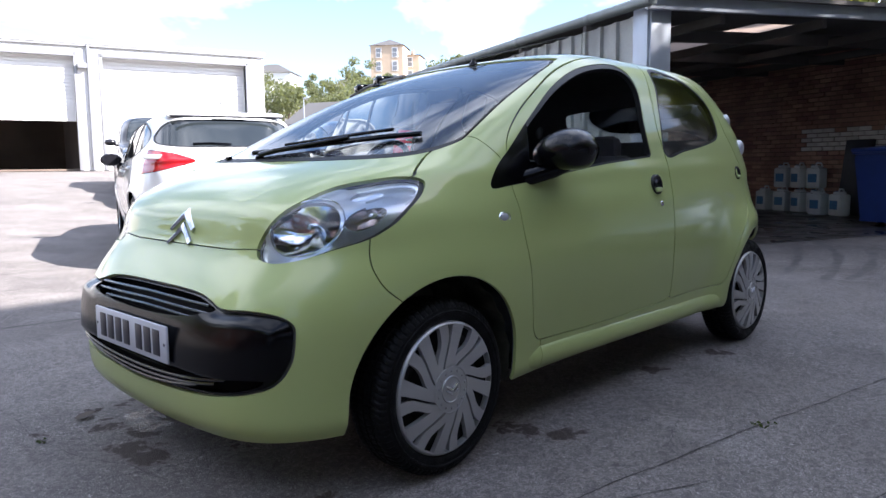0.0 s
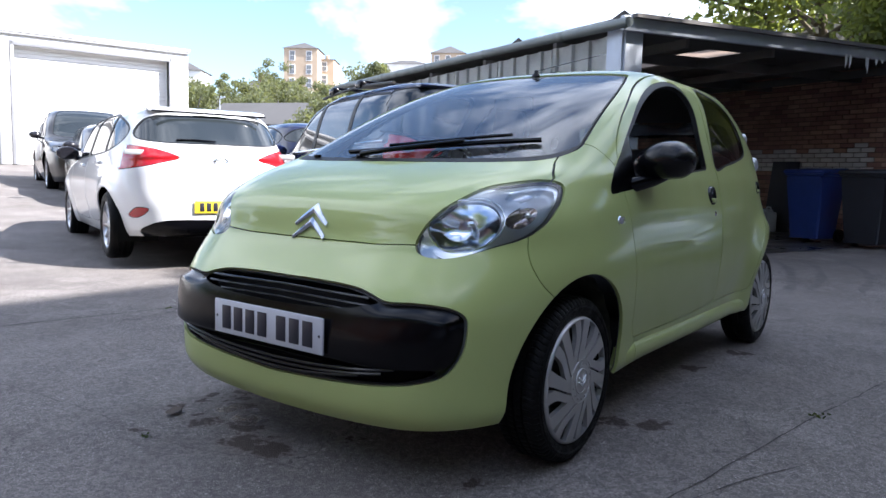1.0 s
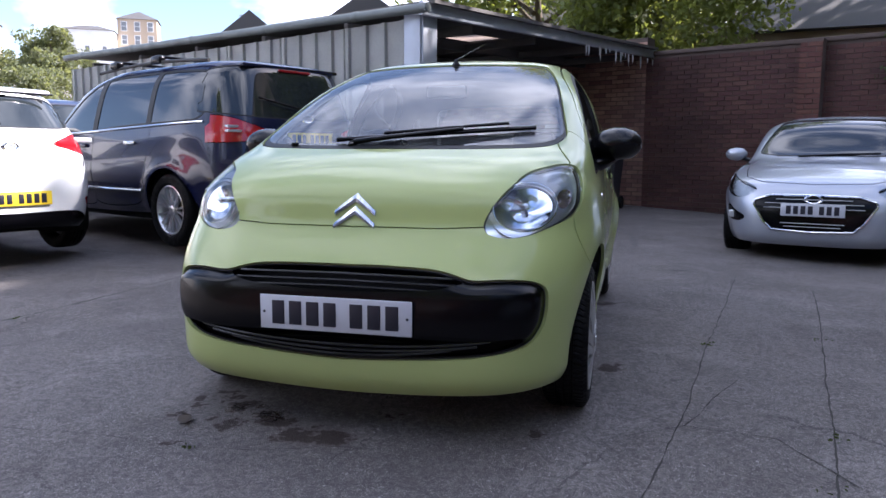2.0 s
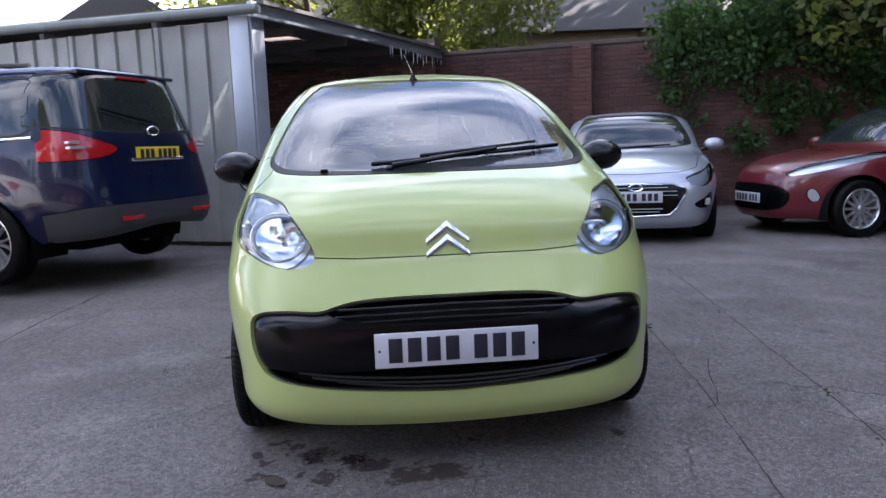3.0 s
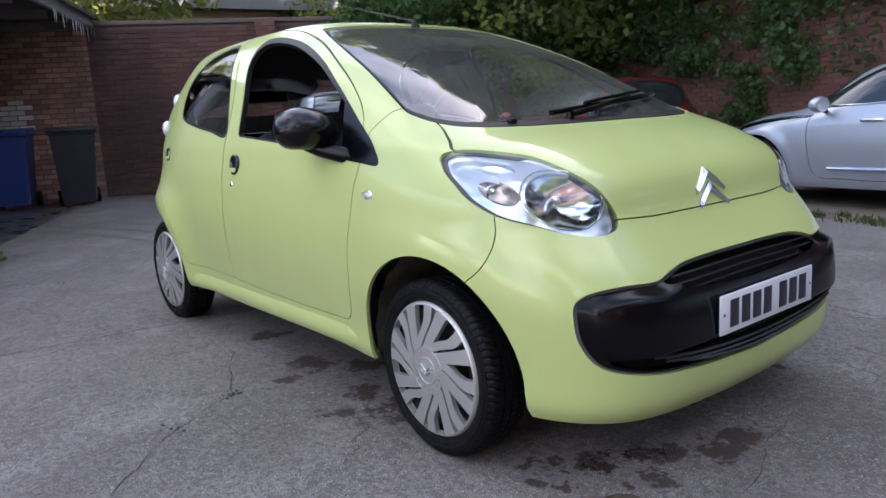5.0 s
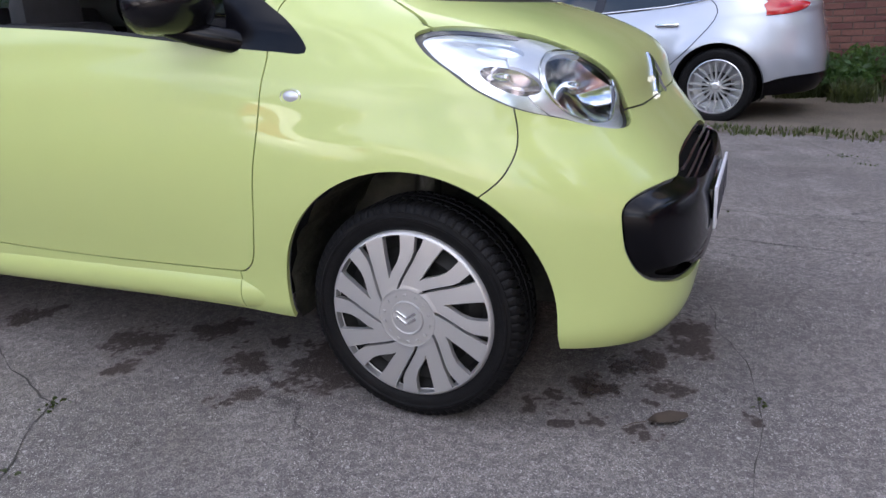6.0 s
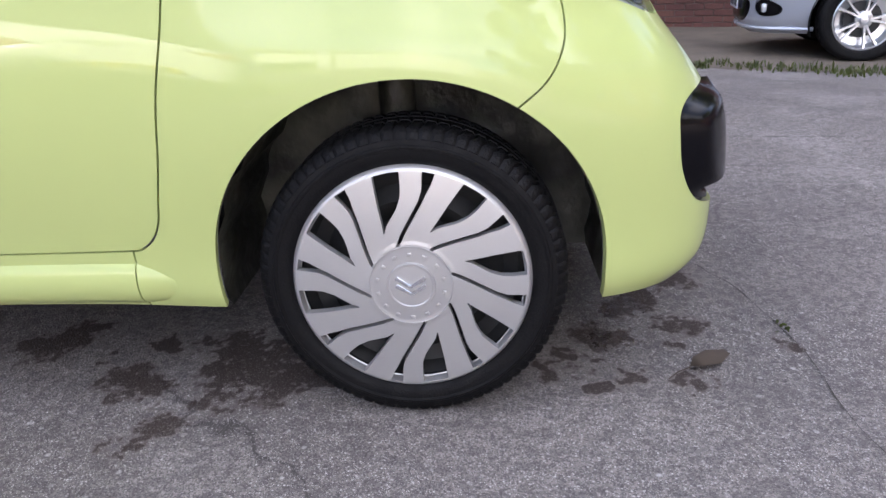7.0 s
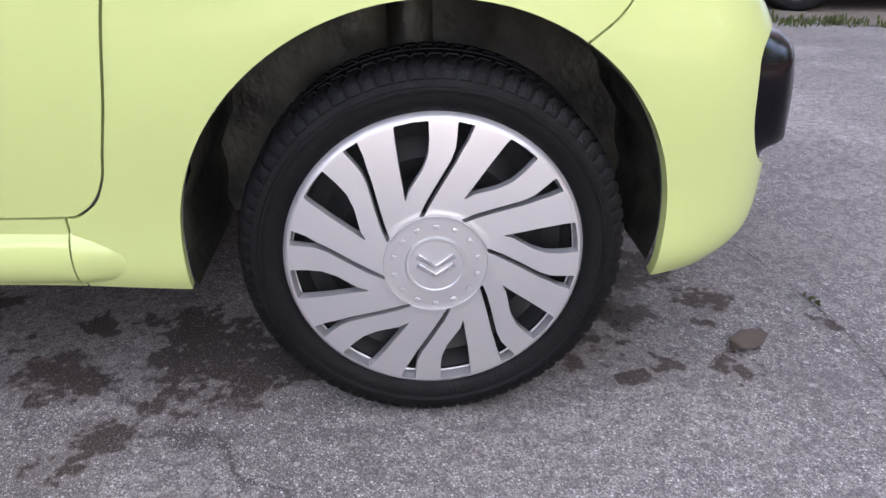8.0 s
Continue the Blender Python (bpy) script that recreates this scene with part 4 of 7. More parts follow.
class Car:
    """A vehicle: a skin cut into panels, with wheels, mirrors and handles."""

    def __init__(self, name, label, paint, m, rings, wb, wheel_r, arch, hw, flare=.02):
        self.ob = thing(name, label, "car", m=m)
        self.paint, self.wb, self.hw, self.r = paint, wb, hw, wheel_r
        spec = dict(rings=rings, flares=[(0, wheel_r, arch + .02, .07, flare), (wb, wheel_r, arch + .02, .07, flare)])
        th, lv = np.linspace(0, math.pi, 151), np.linspace(0, len(rings) - 1, 118)
        g = skin_points(spec, th, lv)
        g[:, 0, 0] = g[:, -1, 0] = 0
        self.flat, self.c = g.reshape(-1, 3), Cloth(g)
        for cy in (0, wb):
            self.c.cut("hole", arch_value(self.c.points(), cy, wheel_r, arch))
        for cy in (0, wb):
            for s in (1, -1):
                bm = bmesh.new()
                rows = [[bm.verts.new((s * x, cy + (arch + .01) * math.cos(radians(-20 + 220 * k / 24)), wheel_r + (arch + .01) * math.sin(radians(-20 + 220 * k / 24)))) for x in (hw - .07, hw - .42)] for k in range(25)]
                for a, b in zip(rows, rows[1:]):
                    bm.faces.new((a[0], b[0], b[1], a[1]))
                bm.faces.new([r[1] for r in rows])
                part("arch_liner", bm, VOID, self.ob)
        part("floor_pan", merge(box(2 * hw - .25, wb - 2 * arch - .05, .08, .02, (0, wb / 2, .26)), box(2 * hw - .9, wb + 1.0, .08, .02, (0, wb / 2, .27))), VOID, self.ob)

    def at(self, view, a, z, out=0.0):
        """A place on the skin: front or rear (x, z), or side (y, z)."""
        f = self.flat
        if view == "side":
            d = np.where(f[:, 0] > .3, (f[:, 1] - a) ** 2 + (f[:, 2] - z) ** 2, 9)
            p = f[d.argmin()]
            return Vector((p[0] + out, a, z))
        ok = f[:, 1] < self.wb * .5 if view == "front" else f[:, 1] > self.wb * .5
        d = np.where(ok, (f[:, 0] - abs(a)) ** 2 + (f[:, 2] - z) ** 2, 9)
        p = f[d.argmin()]
        return Vector((a, p[1] + (-out if view == "front" else out), z))

    def glazing(self, screen, rear, sides, pillars, seal=.02):
        c = self.c
        c.region("screen", screen, "xz", lambda p: p[:, 1] < self.wb * .55, band=("seal", .012))
        c.region("rear_screen", rear, "xz", lambda p: p[:, 1] > self.flat[:, 1].max() - .64, band=("seal", .012))
        c.region("glass", sides, gate=lambda p: p[:, 0] > .3, band=("seal", seal))
        for k in pillars:
            c.region("pillar", k, gate=lambda p: p[:, 0] > .3, among=("glass",), smooth=False)

    def seams(self, *outlines):
        for o in outlines:
            self.c.region("door", o, gate=lambda p: p[:, 0] > .3, gap=.004, steps=4)
            self.c.label = ["door%d" % len(o) if l == "door" else l for l in self.c.label]

    def finish(self, doors=(), seal_mat=None):
        c, ob = self.c, self.ob
        put("windscreen", c.mesh("windscreen", ("screen",), inner=.004), TINTED, ob)
        put("rear_screen", c.mesh("rear_screen", ("rear_screen",), inner=.004), TINTED, ob, label="dark rear window")
        for tag in "LR":
            put("side_window", c.mesh("side_window", ("glass",), tag, inner=.006), TINTED, ob, label="dark side window band")
            put("window_frame", c.mesh("window_frame", ("seal", "pillar"), tag, rim=.01, inner=.001), seal_mat or SEAL, ob)
        labels = sorted({l for l in c.label if l.startswith("door")})
        for l in labels:
            for tag in "LR":
                put("door", c.mesh("door", (l,), tag, rim=.01), self.paint, ob)
        put("body_shell", c.mesh("body_shell", ("body",), rim=.012), self.paint, ob)
        put("inner_shell", c.mesh("inner_shell", ("body", "gap", *labels), inner=.015), VOID, ob)

    def lens(self, name, outline, view, mat, label="", sides="LR", back=None, gap=.003):
        gate = (lambda p: p[:, 1] < .9) if view == "front" else (lambda p: p[:, 1] > self.flat[:, 1].max() - .5)
        self.c.region(name, outline, "xz", gate, gap)
        for tag in ("LR",) if sides == "both" else sides:
            o = put(name, self.c.mesh(name, (name,), tag, rim=.01, inner=-.002), mat, self.ob, label=label)
            if back:
                put("lamp_housing", self.c.mesh("lamp_housing", (name,), tag, inner=.035), back, o)

    def blob(self, name, view, a, z, size, mat, label="", out=.01, both=False, bevel=.01):
        """A small block laid on the skin."""
        for s in ((1, -1) if both else (1,)):
            p = self.at(view, a, z, out)
            if view == "side":
                p.x *= s
                sz = (size[1], size[0], size[2])
            else:
                p.x *= s
                sz = size
            part(name, box(*sz, bevel), mat, self.ob, label, Matrix.Translation(p))

    def mirrors(self, y, z, x, mat):
        for s in (1, -1):
            b = bmesh.new()
            bmesh.ops.create_uvsphere(b, u_segments=20, v_segments=12, radius=1.0)
            for v in b.verts:
                v.co = (v.co.x * .12, min(v.co.y, .4) * .09, v.co.z * .075)
            part("door_mirror", b, mat, self.ob, "", pose(s * x, y, z))
            part("mirror_arm", tube([(s * (x - .16), y - .03, z - .07), (s * (x - .02), y, z - .03)], .022, 8), PLASTIC, self.ob)

    def wheels(self, spokes, rim=.215, double=False, turn=0):
        for y in (0, self.wb):
            for s in (1, -1):
                w = alloy_wheel(self.ob, s * (self.hw - .025), y, self.r, s, self.r, spokes, rim, None, double)
                if turn and y == 0:
                    w.matrix_basis = w.matrix_basis @ pose(0, 0, 0, 0, 0, turn)

    def plate(self, view, z, mat, out=.012, tilt=0, wide=.52):
        p = self.at(view, 0, z, out)
        pl = part("number_plate", box(wide, .01, .111, .003), mat, self.ob, "number plate with dark bars", Matrix.Translation(p) @ pose(0, 0, 0, tilt))
        s = -1 if view == "front" else 1
        for k in (-.195, -.135, -.075, -.015, .075, .135, .195):
            part("plate_bar", box(.04, .003, .075, .001), INK, pl, "", pose(k, s * .006, 0))


def at_pose(x, y, z, heading):
    return pose(x, y, z, 0, 0, heading)


HATCH = dict(fo=.86, wb=2.65, ro=.79, hw=.89, h=1.47, hb0=.72, hb1=.99, cowl=.42, roof0=1.20, roof1=2.92, tail_z=1.02, belt=.95)
SCREEN_SHAPE = [(-.3, 1.01), (0, 1.01), (.4, 1.01), (.66, 1.03), (.69, 1.07), (.63, 1.22), (.55, 1.36), (.50, 1.385), (.25, 1.405), (0, 1.41), (-.3, 1.41)]
SIDE_GLASS = [(.72, .955), (.95, 1.12), (1.20, 1.27), (1.45, 1.36), (1.9, 1.375), (2.4, 1.34), (2.72, 1.27), (2.86, 1.18), (2.75, 1.08), (2.4, 1.01), (1.8, .985), (1.2, .965)]


def hatch_front(car):
    """Front end of the silver hatchback: six-sided grille, swept lamps, fog lamps."""
    car.lens("grille", [(-.2, .645), (0, .645), (.36, .64), (.485, .60), (.495, .56), (.40, .41), (.33, .345), (0, .33), (-.2, .33)], "front", PLASTIC, "black six-sided grille", "both")
    car.lens("headlamp", [(.50, .70), (.53, .66), (.62, .62), (.74, .63), (.83, .70), (.85, .80), (.80, .83), (.70, .78), (.58, .74)], "front", LENS, "swept clear headlamp", "LR", LAMP_BODY)
    car.lens("fog_lamp", [(.585, .44), (.64, .395), (.75, .40), (.79, .46), (.77, .545), (.70, .50)], "front", PLASTIC, "black fog lamp recess")
    for z, w in ((.612, .62), (.575, .80), (.535, .82), (.40, .52), (.37, .46)):
        part("grille_bar", tube([car.at("front", w / 2 * k / 6, z, .012) for k in range(-6, 7)], .004, 8), TRIM_SILVER, car.ob)
    ol = [(0, .65), (.36, .645), (.49, .602), (.50, .56), (.405, .405), (.33, .335), (0, .32)]
    for s in (1, -1):
        part("grille_surround", tube([Vector((s, 1, 1)) * car.at("front", x, z, .012) for x, z in ol], .010, 8), CHROME, car.ob)
    b = lathe([(.028, 0), (.036, -.008), (.042, 0)], 32, "y")
    bmesh.ops.transform(b, matrix=Matrix.Diagonal((1.9, 1, 1, 1)), verts=b.verts[:])
    part("badge", b, CHROME, car.ob, "oval chrome badge", Matrix.Translation(car.at("front", 0, .615, .025)))
    car.blob("fog_bulb", "front", .70, .450, (.10, .03, .07), CLEAR_LENS, "", .0, True, .012)


def white_hatch():
    car = Car("hatchback_car", "white family hatchback with red tail lamps, parked in the sun", WHITE_PAINT, at_pose(-7.05, 3.14, .06, -109.3), car_rings(**HATCH), 2.65, .315, .36, .89)
    car.lens("tail_lamp", [(.36, .955), (.50, 1.015), (.66, 1.05), (.84, 1.08), (.89, 1.02), (.89, .90), (.84, .84), (.70, .86), (.50, .91)], "rear", RED_LENS, "red wraparound tail lamp")
    car.lens("bumper_panel", [(-.2, .40), (0, .40), (.45, .40), (.62, .35), (.66, .28), (.5, .2), (0, .18), (-.2, .18)], "rear", PLASTIC, "black lower bumper", "both")
    car.glazing(SCREEN_SHAPE, [(-.2, 1.09), (0, 1.09), (.40, 1.09), (.60, 1.11), (.66, 1.15), (.62, 1.24), (.54, 1.31), (.40, 1.335), (0, 1.34), (-.2, 1.34)], SIDE_GLASS, [[(1.50, .9), (1.58, .9), (1.66, 1.4), (1.58, 1.4)], [(2.36, .9), (2.40, .9), (2.44, 1.4), (2.39, 1.4)]])
    car.seams([(.62, .9), (.60, .6), (.66, .33), (.9, .31), (1.5, .32), (1.56, .5), (1.55, .9), (1.55, 1.1), (1.3, 1.2), (.9, 1.1)], [(1.57, .9), (1.58, .5), (1.6, .33), (2.2, .34), (2.3, .5), (2.5, .7), (2.6, .95), (2.3, 1.05), (1.8, 1.05)])
    car.lens("reflector", [(.62, .50), (.70, .51), (.735, .47), (.745, .43), (.71, .415), (.66, .44)], "rear", RED_LENS, "red bumper reflector")
    car.blob("lamp_strip", "rear", .66, .995, (.26, .03, .045), CLEAR_LENS, "white lamp strip", .016, True)
    car.finish()
    car.plate("rear", .52, PLATE_YELLOW)
    part("spoiler", box(1.1, .22, .04, .015), WHITE_PAINT, car.ob, "", Matrix.Translation(car.at("rear", 0, 1.40, -.02)) @ pose(0, 0, .005, -8))
    part("spoiler_lip", box(1.06, .03, .018, .006), GLOSS_BLACK, car.ob, "glossy black spoiler edge", Matrix.Translation(car.at("rear", 0, 1.375, .07)) @ pose(0, 0, 0, -8))
    part("brake_light", box(.30, .02, .014, .005), GLOSS_BLACK, car.ob, "", Matrix.Translation(car.at("rear", 0, 1.35, .004)))
    b = lathe([(.024, 0), (.032, .008), (.037, 0)], 28, "y")
    bmesh.ops.transform(b, matrix=Matrix.Diagonal((1.9, 1, 1, 1)), verts=b.verts[:])
    part("badge", b, CHROME, car.ob, "oval chrome badge", Matrix.Translation(car.at("rear", 0, .93, .012)))
    part("wiper_arm", tube([car.at("rear", 0.02, 1.11, .02), car.at("rear", .2, 1.12, .02), car.at("rear", .36, 1.115, .02)], .008, 8), PLASTIC, car.ob)
    part("aerial", tube([(0, 2.62, 1.45), (0, 2.72, 1.56)], .006, 8), PLASTIC, car.ob)
    car.mirrors(.78, 1.0, .95, GLOSS_BLACK)
    car.blob("door_handle", "side", 1.36, .87, (.2, .03, .03), WHITE_PAINT, "", .012, True)
    car.blob("door_handle", "side", 2.28, .90, (.2, .03, .03), WHITE_PAINT, "", .012, True)
    car.wheels(10)


def silver_hatch():
    car = Car("hatchback_car", "silver hatchback with a six-sided grille, facing out from the wall", SILVER_PAINT, at_pose(2.72, 5.22, -.06, -17.8), car_rings(**HATCH), 2.65, .315, .36, .89)
    hatch_front(car)
    car.glazing(SCREEN_SHAPE, [(-.2, 1.09), (0, 1.09), (.60, 1.11), (.62, 1.24), (.40, 1.335), (0, 1.34), (-.2, 1.34)], SIDE_GLASS, [[(1.50, .9), (1.58, .9), (1.66, 1.4), (1.58, 1.4)]])
    car.c.region("bonnet", [(-.3, .745), (0, .745), (.45, .76), (.62, .80), (.70, .90), (.70, 1.0), (-.3, 1.0)], "xz", lambda p: p[:, 1] < .5, .003, smooth=False)
    put("bonnet", car.c.mesh("bonnet", ("bonnet",), rim=.01), SILVER_PAINT, car.ob)
    car.finish()
    car.plate("front", .52, PLATE_WHITE, .03)
    car.mirrors(.78, 1.02, .98, SILVER_PAINT)
    car.wheels(10)
    part("wiper_arm", tube([car.at("front", -.3, 1.0, .03), car.at("front", .1, 1.02, .03), car.at("front", .45, 1.03, .03)], .012, 8), PLASTIC, car.ob)


def people_carrier():
    r = car_rings(.95, 2.85, .98, .93, 1.72, .80, 1.10, .10, 1.15, 3.52, 1.12, 1.02, 5.0, 5.5)
    for k, (zs, zr) in enumerate(((.27, .40), (.33, .45), (.43, .52), (.54, .60))):
        r[k] = (*r[k][:3], zs, r[k][4], zr, *r[k][6:])
    car = Car("people_carrier", "dark blue people carrier with roof bars beside the metal shed", NAVY_PAINT, at_pose(-5.41, 5.10, .09, -114.8), r, 2.85, .335, .385, .93)
    car.lens("tail_lamp", [(.42, 1.04), (.58, 1.11), (.74, 1.18), (.90, 1.20), (.90, 1.08), (.90, .96), (.84, .945), (.66, .955), (.50, .985)], "rear", RED_LENS, "red and clear tail lamp")
    car.glazing([(-.3, 1.13), (0, 1.13), (.5, 1.13), (.74, 1.17), (.66, 1.45), (.56, 1.60), (0, 1.65), (-.3, 1.65)],
                [(-.2, 1.16), (0, 1.16), (.55, 1.18), (.79, 1.225), (.80, 1.32), (.74, 1.50), (.64, 1.605), (0, 1.63), (-.2, 1.63)],
                [(.52, 1.04), (.85, 1.28), (1.15, 1.46), (1.5, 1.575), (2.2, 1.60), (3.0, 1.585), (3.22, 1.56), (3.30, 1.48), (3.31, 1.36), (3.28, 1.22), (3.20, 1.165), (3.0, 1.15), (2.0, 1.12), (1.0, 1.06)],
                [[(1.36, .9), (1.45, .9), (1.52, 1.7), (1.43, 1.7)], [(2.42, .9), (2.5, .9), (2.52, 1.7), (2.44, 1.7)]])
    car.seams([(.5, .95), (.48, .6), (.55, .36), (.9, .33), (1.38, .34), (1.42, .6), (1.42, 1.2), (1.2, 1.3), (.7, 1.15)], [(1.44, 1.2), (1.44, .6), (1.45, .35), (2.2, .36), (2.42, .5), (2.5, .8), (2.48, 1.25), (2.0, 1.3)])
    car.lens("bumper_panel", [(-.2, .60), (0, .60), (.6, .60), (.80, .57), (.90, .48), (.90, .25), (0, .22), (-.2, .22)], "rear", material("grey_bumper", (.045, .045, .055), .45, spots=.3), "grey-blue lower bumper", "both")
    car.finish()
    car.plate("rear", .985, PLATE_YELLOW, .02)
    car.blob("reflector", "rear", .42, .49, (.24, .02, .04), RED_LENS, "red bumper reflector", .012, True)
    for z, wide in ((1.085, .20), (1.045, .24)):
        car.blob("lamp_strip", "rear", .68, z, (wide, .05, .022), CLEAR_LENS, "clear lamp strip", -.008, True, .008)
    car.blob("chrome_strip", "rear", 0, .94, (.62, .02, .03), CHROME, "", .012)
    b = lathe([(.03, .006), (.036, .010), (.042, 0)], 28, "y")
    bmesh.ops.transform(b, matrix=Matrix.Diagonal((1.8, 1, 1, 1)), verts=b.verts[:])
    part("badge", b, CHROME, car.ob, "oval chrome badge", Matrix.Translation(car.at("rear", 0, 1.17, .02)))
    part("wiper_arm", tube([car.at("rear", -.03, 1.24, .03), car.at("rear", .25, 1.29, .03), car.at("rear", .48, 1.34, .03)], .010, 8), PLASTIC, car.ob)
    for s in (1, -1):
        part("belt_trim", tube([Vector((s, 1, 1)) * car.at("side", y, 1.045 + (y - .6) * .032, .012) for y in np.linspace(.6, 3.3, 12)], .011, 8), CHROME, car.ob)
        part("side_moulding", tube([Vector((s, 1, 1)) * car.at("side", y, .50, .008) for y in np.linspace(.5, 2.4, 8)], .014, 8), CHROME, car.ob)
        part("roof_rail", tube([(s * .66, 1.2 + 2.0 * k / 10, 1.68 + .035 * math.sin(math.pi * k / 10)) for k in range(11)], .016, 8), STEEL, car.ob)
        for y in (1.55, 2.35):
            part("bar_foot", box(.08, .16, .07, .02, (s * .66, y, 1.735)), PLASTIC, car.ob)
    for y in (1.55, 2.35):
        part("roof_bar", box(1.36, .06, .025, .01, (0, y, 1.77)), PLASTIC, car.ob)
    car.blob("door_handle", "side", 1.22, .93, (.2, .03, .035), NAVY_PAINT, "", .012, True)
    car.blob("door_handle", "side", 2.2, .95, (.2, .03, .035), CHROME, "", .012, True)
    car.mirrors(.55, 1.08, 1.03, NAVY_PAINT)
    car.wheels(7, .225, True)
    part("tail_spoiler", box(1.1, .12, .035, .015), NAVY_PAINT, car.ob, "", Matrix.Translation(car.at("rear", 0, 1.63, -.05)))
    part("brake_light", box(.36, .02, .02, .005), RED_LENS, car.ob, "", Matrix.Translation(car.at("rear", 0, 1.60, .01)))


def red_hatch():
    r = car_rings(.78, 2.61, .74, .90, 1.49, .74, 1.00, .25, 1.15, 2.9, 1.02, .95, 3.3)
    car = Car("hatchback_car", "dark red hatchback with silver alloy wheels by the ivy wall", RED_PAINT, at_pose(4.90, 5.28, -.075, -87.7), r, 2.61, .31, .36, .90)
    car.lens("headlamp", [(.46, .70), (.52, .67), (.66, .70), (.78, .78), (.82, .88), (.76, .90), (.64, .83), (.52, .76)], "front", LENS, "long swept headlamp", "LR", LAMP_BODY)
    car.lens("mouth_grille", [(-.2, .58), (0, .58), (.40, .56), (.54, .48), (.50, .34), (.34, .29), (0, .28), (-.2, .28)], "front", PLASTIC, "wide black mouth grille", "both")
    car.lens("fog_lamp", [(.66, .52), (.69, .53), (.72, .46), (.71, .40), (.68, .39), (.655, .44)], "front", CLEAR_LENS, "narrow chrome fog lamp")
    car.glazing(SCREEN_SHAPE, [(-.2, 1.09), (0, 1.09), (.60, 1.11), (.62, 1.24), (.40, 1.335), (0, 1.34), (-.2, 1.34)],
                [(.50, .97), (.80, 1.14), (1.10, 1.28), (1.45, 1.37), (1.9, 1.39), (2.4, 1.35), (2.72, 1.24), (2.6, 1.06), (2.0, 1.0), (1.2, .98)], [[(1.48, .9), (1.58, .9), (1.62, 1.45), (1.54, 1.45)]])
    car.seams([(.56, .92), (.54, .6), (.6, .33), (.9, .31), (1.48, .32), (1.54, .5), (1.53, .9), (1.5, 1.12), (1.2, 1.2), (.85, 1.1)], [(1.56, .9), (1.56, .5), (1.57, .33), (2.15, .34), (2.25, .5), (2.45, .7), (2.5, .95), (2.2, 1.1), (1.8, 1.1)])
    car.finish()
    for s in (1, -1):
        part("side_moulding", tube([Vector((s, 1, 1)) * car.at("side", y, .56, .008) for y in np.linspace(.6, 2.2, 8)], .018, 8), PLASTIC, car.ob)
    # chrome sliver laid on each pillar to imitate its highlight
    car.blob("pillar_gloss", "side", 1.53, 1.15, (.02, .012, .25), CHROME, "", .004, True, .004)
    car.blob("door_handle", "side", 1.36, .88, (.2, .03, .035), RED_PAINT, "", .012, True)
    car.mirrors(.75, 1.0, .99, RED_PAINT)
    car.plate("front", .42, PLATE_WHITE, .02)
    car.wheels(12, .215)


def silver_coupe_hatch():
    r = car_rings(.74, 2.64, .84, .905, 1.47, .74, 1.0, .35, 1.22, 2.95, 1.06, .96, 3.2, 4.0)
    car = Car("hatchback_car", "pale silver hatchback with chrome handles along the brick wall", SILVER_PAINT, at_pose(6.14, 2.19, -.09, -187), r, 2.64, .335, .385, .905)
    car.lens("tail_lamp", [(.50, 1.02), (.64, 1.06), (.80, 1.12), (.90, 1.11), (.90, .99), (.82, .93), (.64, .95)], "rear", RED_LENS, "red wraparound tail lamp")
    car.lens("headlamp", [(.46, .74), (.55, .70), (.70, .72), (.82, .80), (.84, .90), (.74, .88), (.58, .80)], "front", LENS, "swept headlamp", "LR", LAMP_BODY)
    car.lens("bumper_panel", [(-.2, .42), (0, .42), (.55, .42), (.74, .38), (.80, .27), (.6, .2), (0, .18), (-.2, .18)], "rear", PLASTIC, "black lower bumper", "both")
    car.glazing(SCREEN_SHAPE, [(-.2, 1.14), (0, 1.14), (.55, 1.15), (.60, 1.24), (.40, 1.345), (0, 1.35), (-.2, 1.35)],
                [(.66, .985), (.92, 1.16), (1.20, 1.29), (1.5, 1.365), (1.95, 1.385), (2.4, 1.35), (2.74, 1.265), (2.62, 1.13), (2.3, 1.06), (1.7, 1.015), (1.1, .995)], [[(1.46, .9), (1.56, .9), (1.66, 1.45), (1.58, 1.45)], [(2.20, .9), (2.235, .9), (2.30, 1.45), (2.26, 1.45)]], .014)
    car.seams([(.62, .92), (.60, .6), (.66, .33), (.9, .30), (1.46, .31), (1.53, .5), (1.50, .9), (1.5, 1.12), (1.2, 1.2), (.9, 1.1)], [(1.54, .9), (1.56, .5), (1.5, .32), (2.05, .33), (2.2, .5), (2.42, .7), (2.62, .98), (2.4, 1.15), (1.8, 1.15)])
    car.finish(seal_mat=GLOSS_BLACK)
    for s in (1, -1):
        part("window_trim", tube([Vector((s, 1, 1)) * car.at("side", y, .985 + max(0, y - 1.1) * .055 + max(0, y - 2.2) * .08, .006) for y in np.linspace(.7, 2.62, 14)], .008, 8), CHROME, car.ob)
        part("sill_strip", tube([Vector((s, 1, 1)) * car.at("side", y, .40, .012) for y in np.linspace(.8, 2.0, 8)], .012, 8), CHROME, car.ob)
    for y, z in ((1.22, .845), (2.2, .885)):
        car.blob("door_handle", "side", y, z, (.21, .035, .035), CHROME, "chrome door handle", .016, True, .012)
        car.blob("handle_cup", "side", y, z, (.13, .01, .055), SILVER_PAINT, "", .001, True, .004)
    car.mirrors(.78, 1.0, .99, SILVER_PAINT)
    car.wheels(9, .24, True, -28)


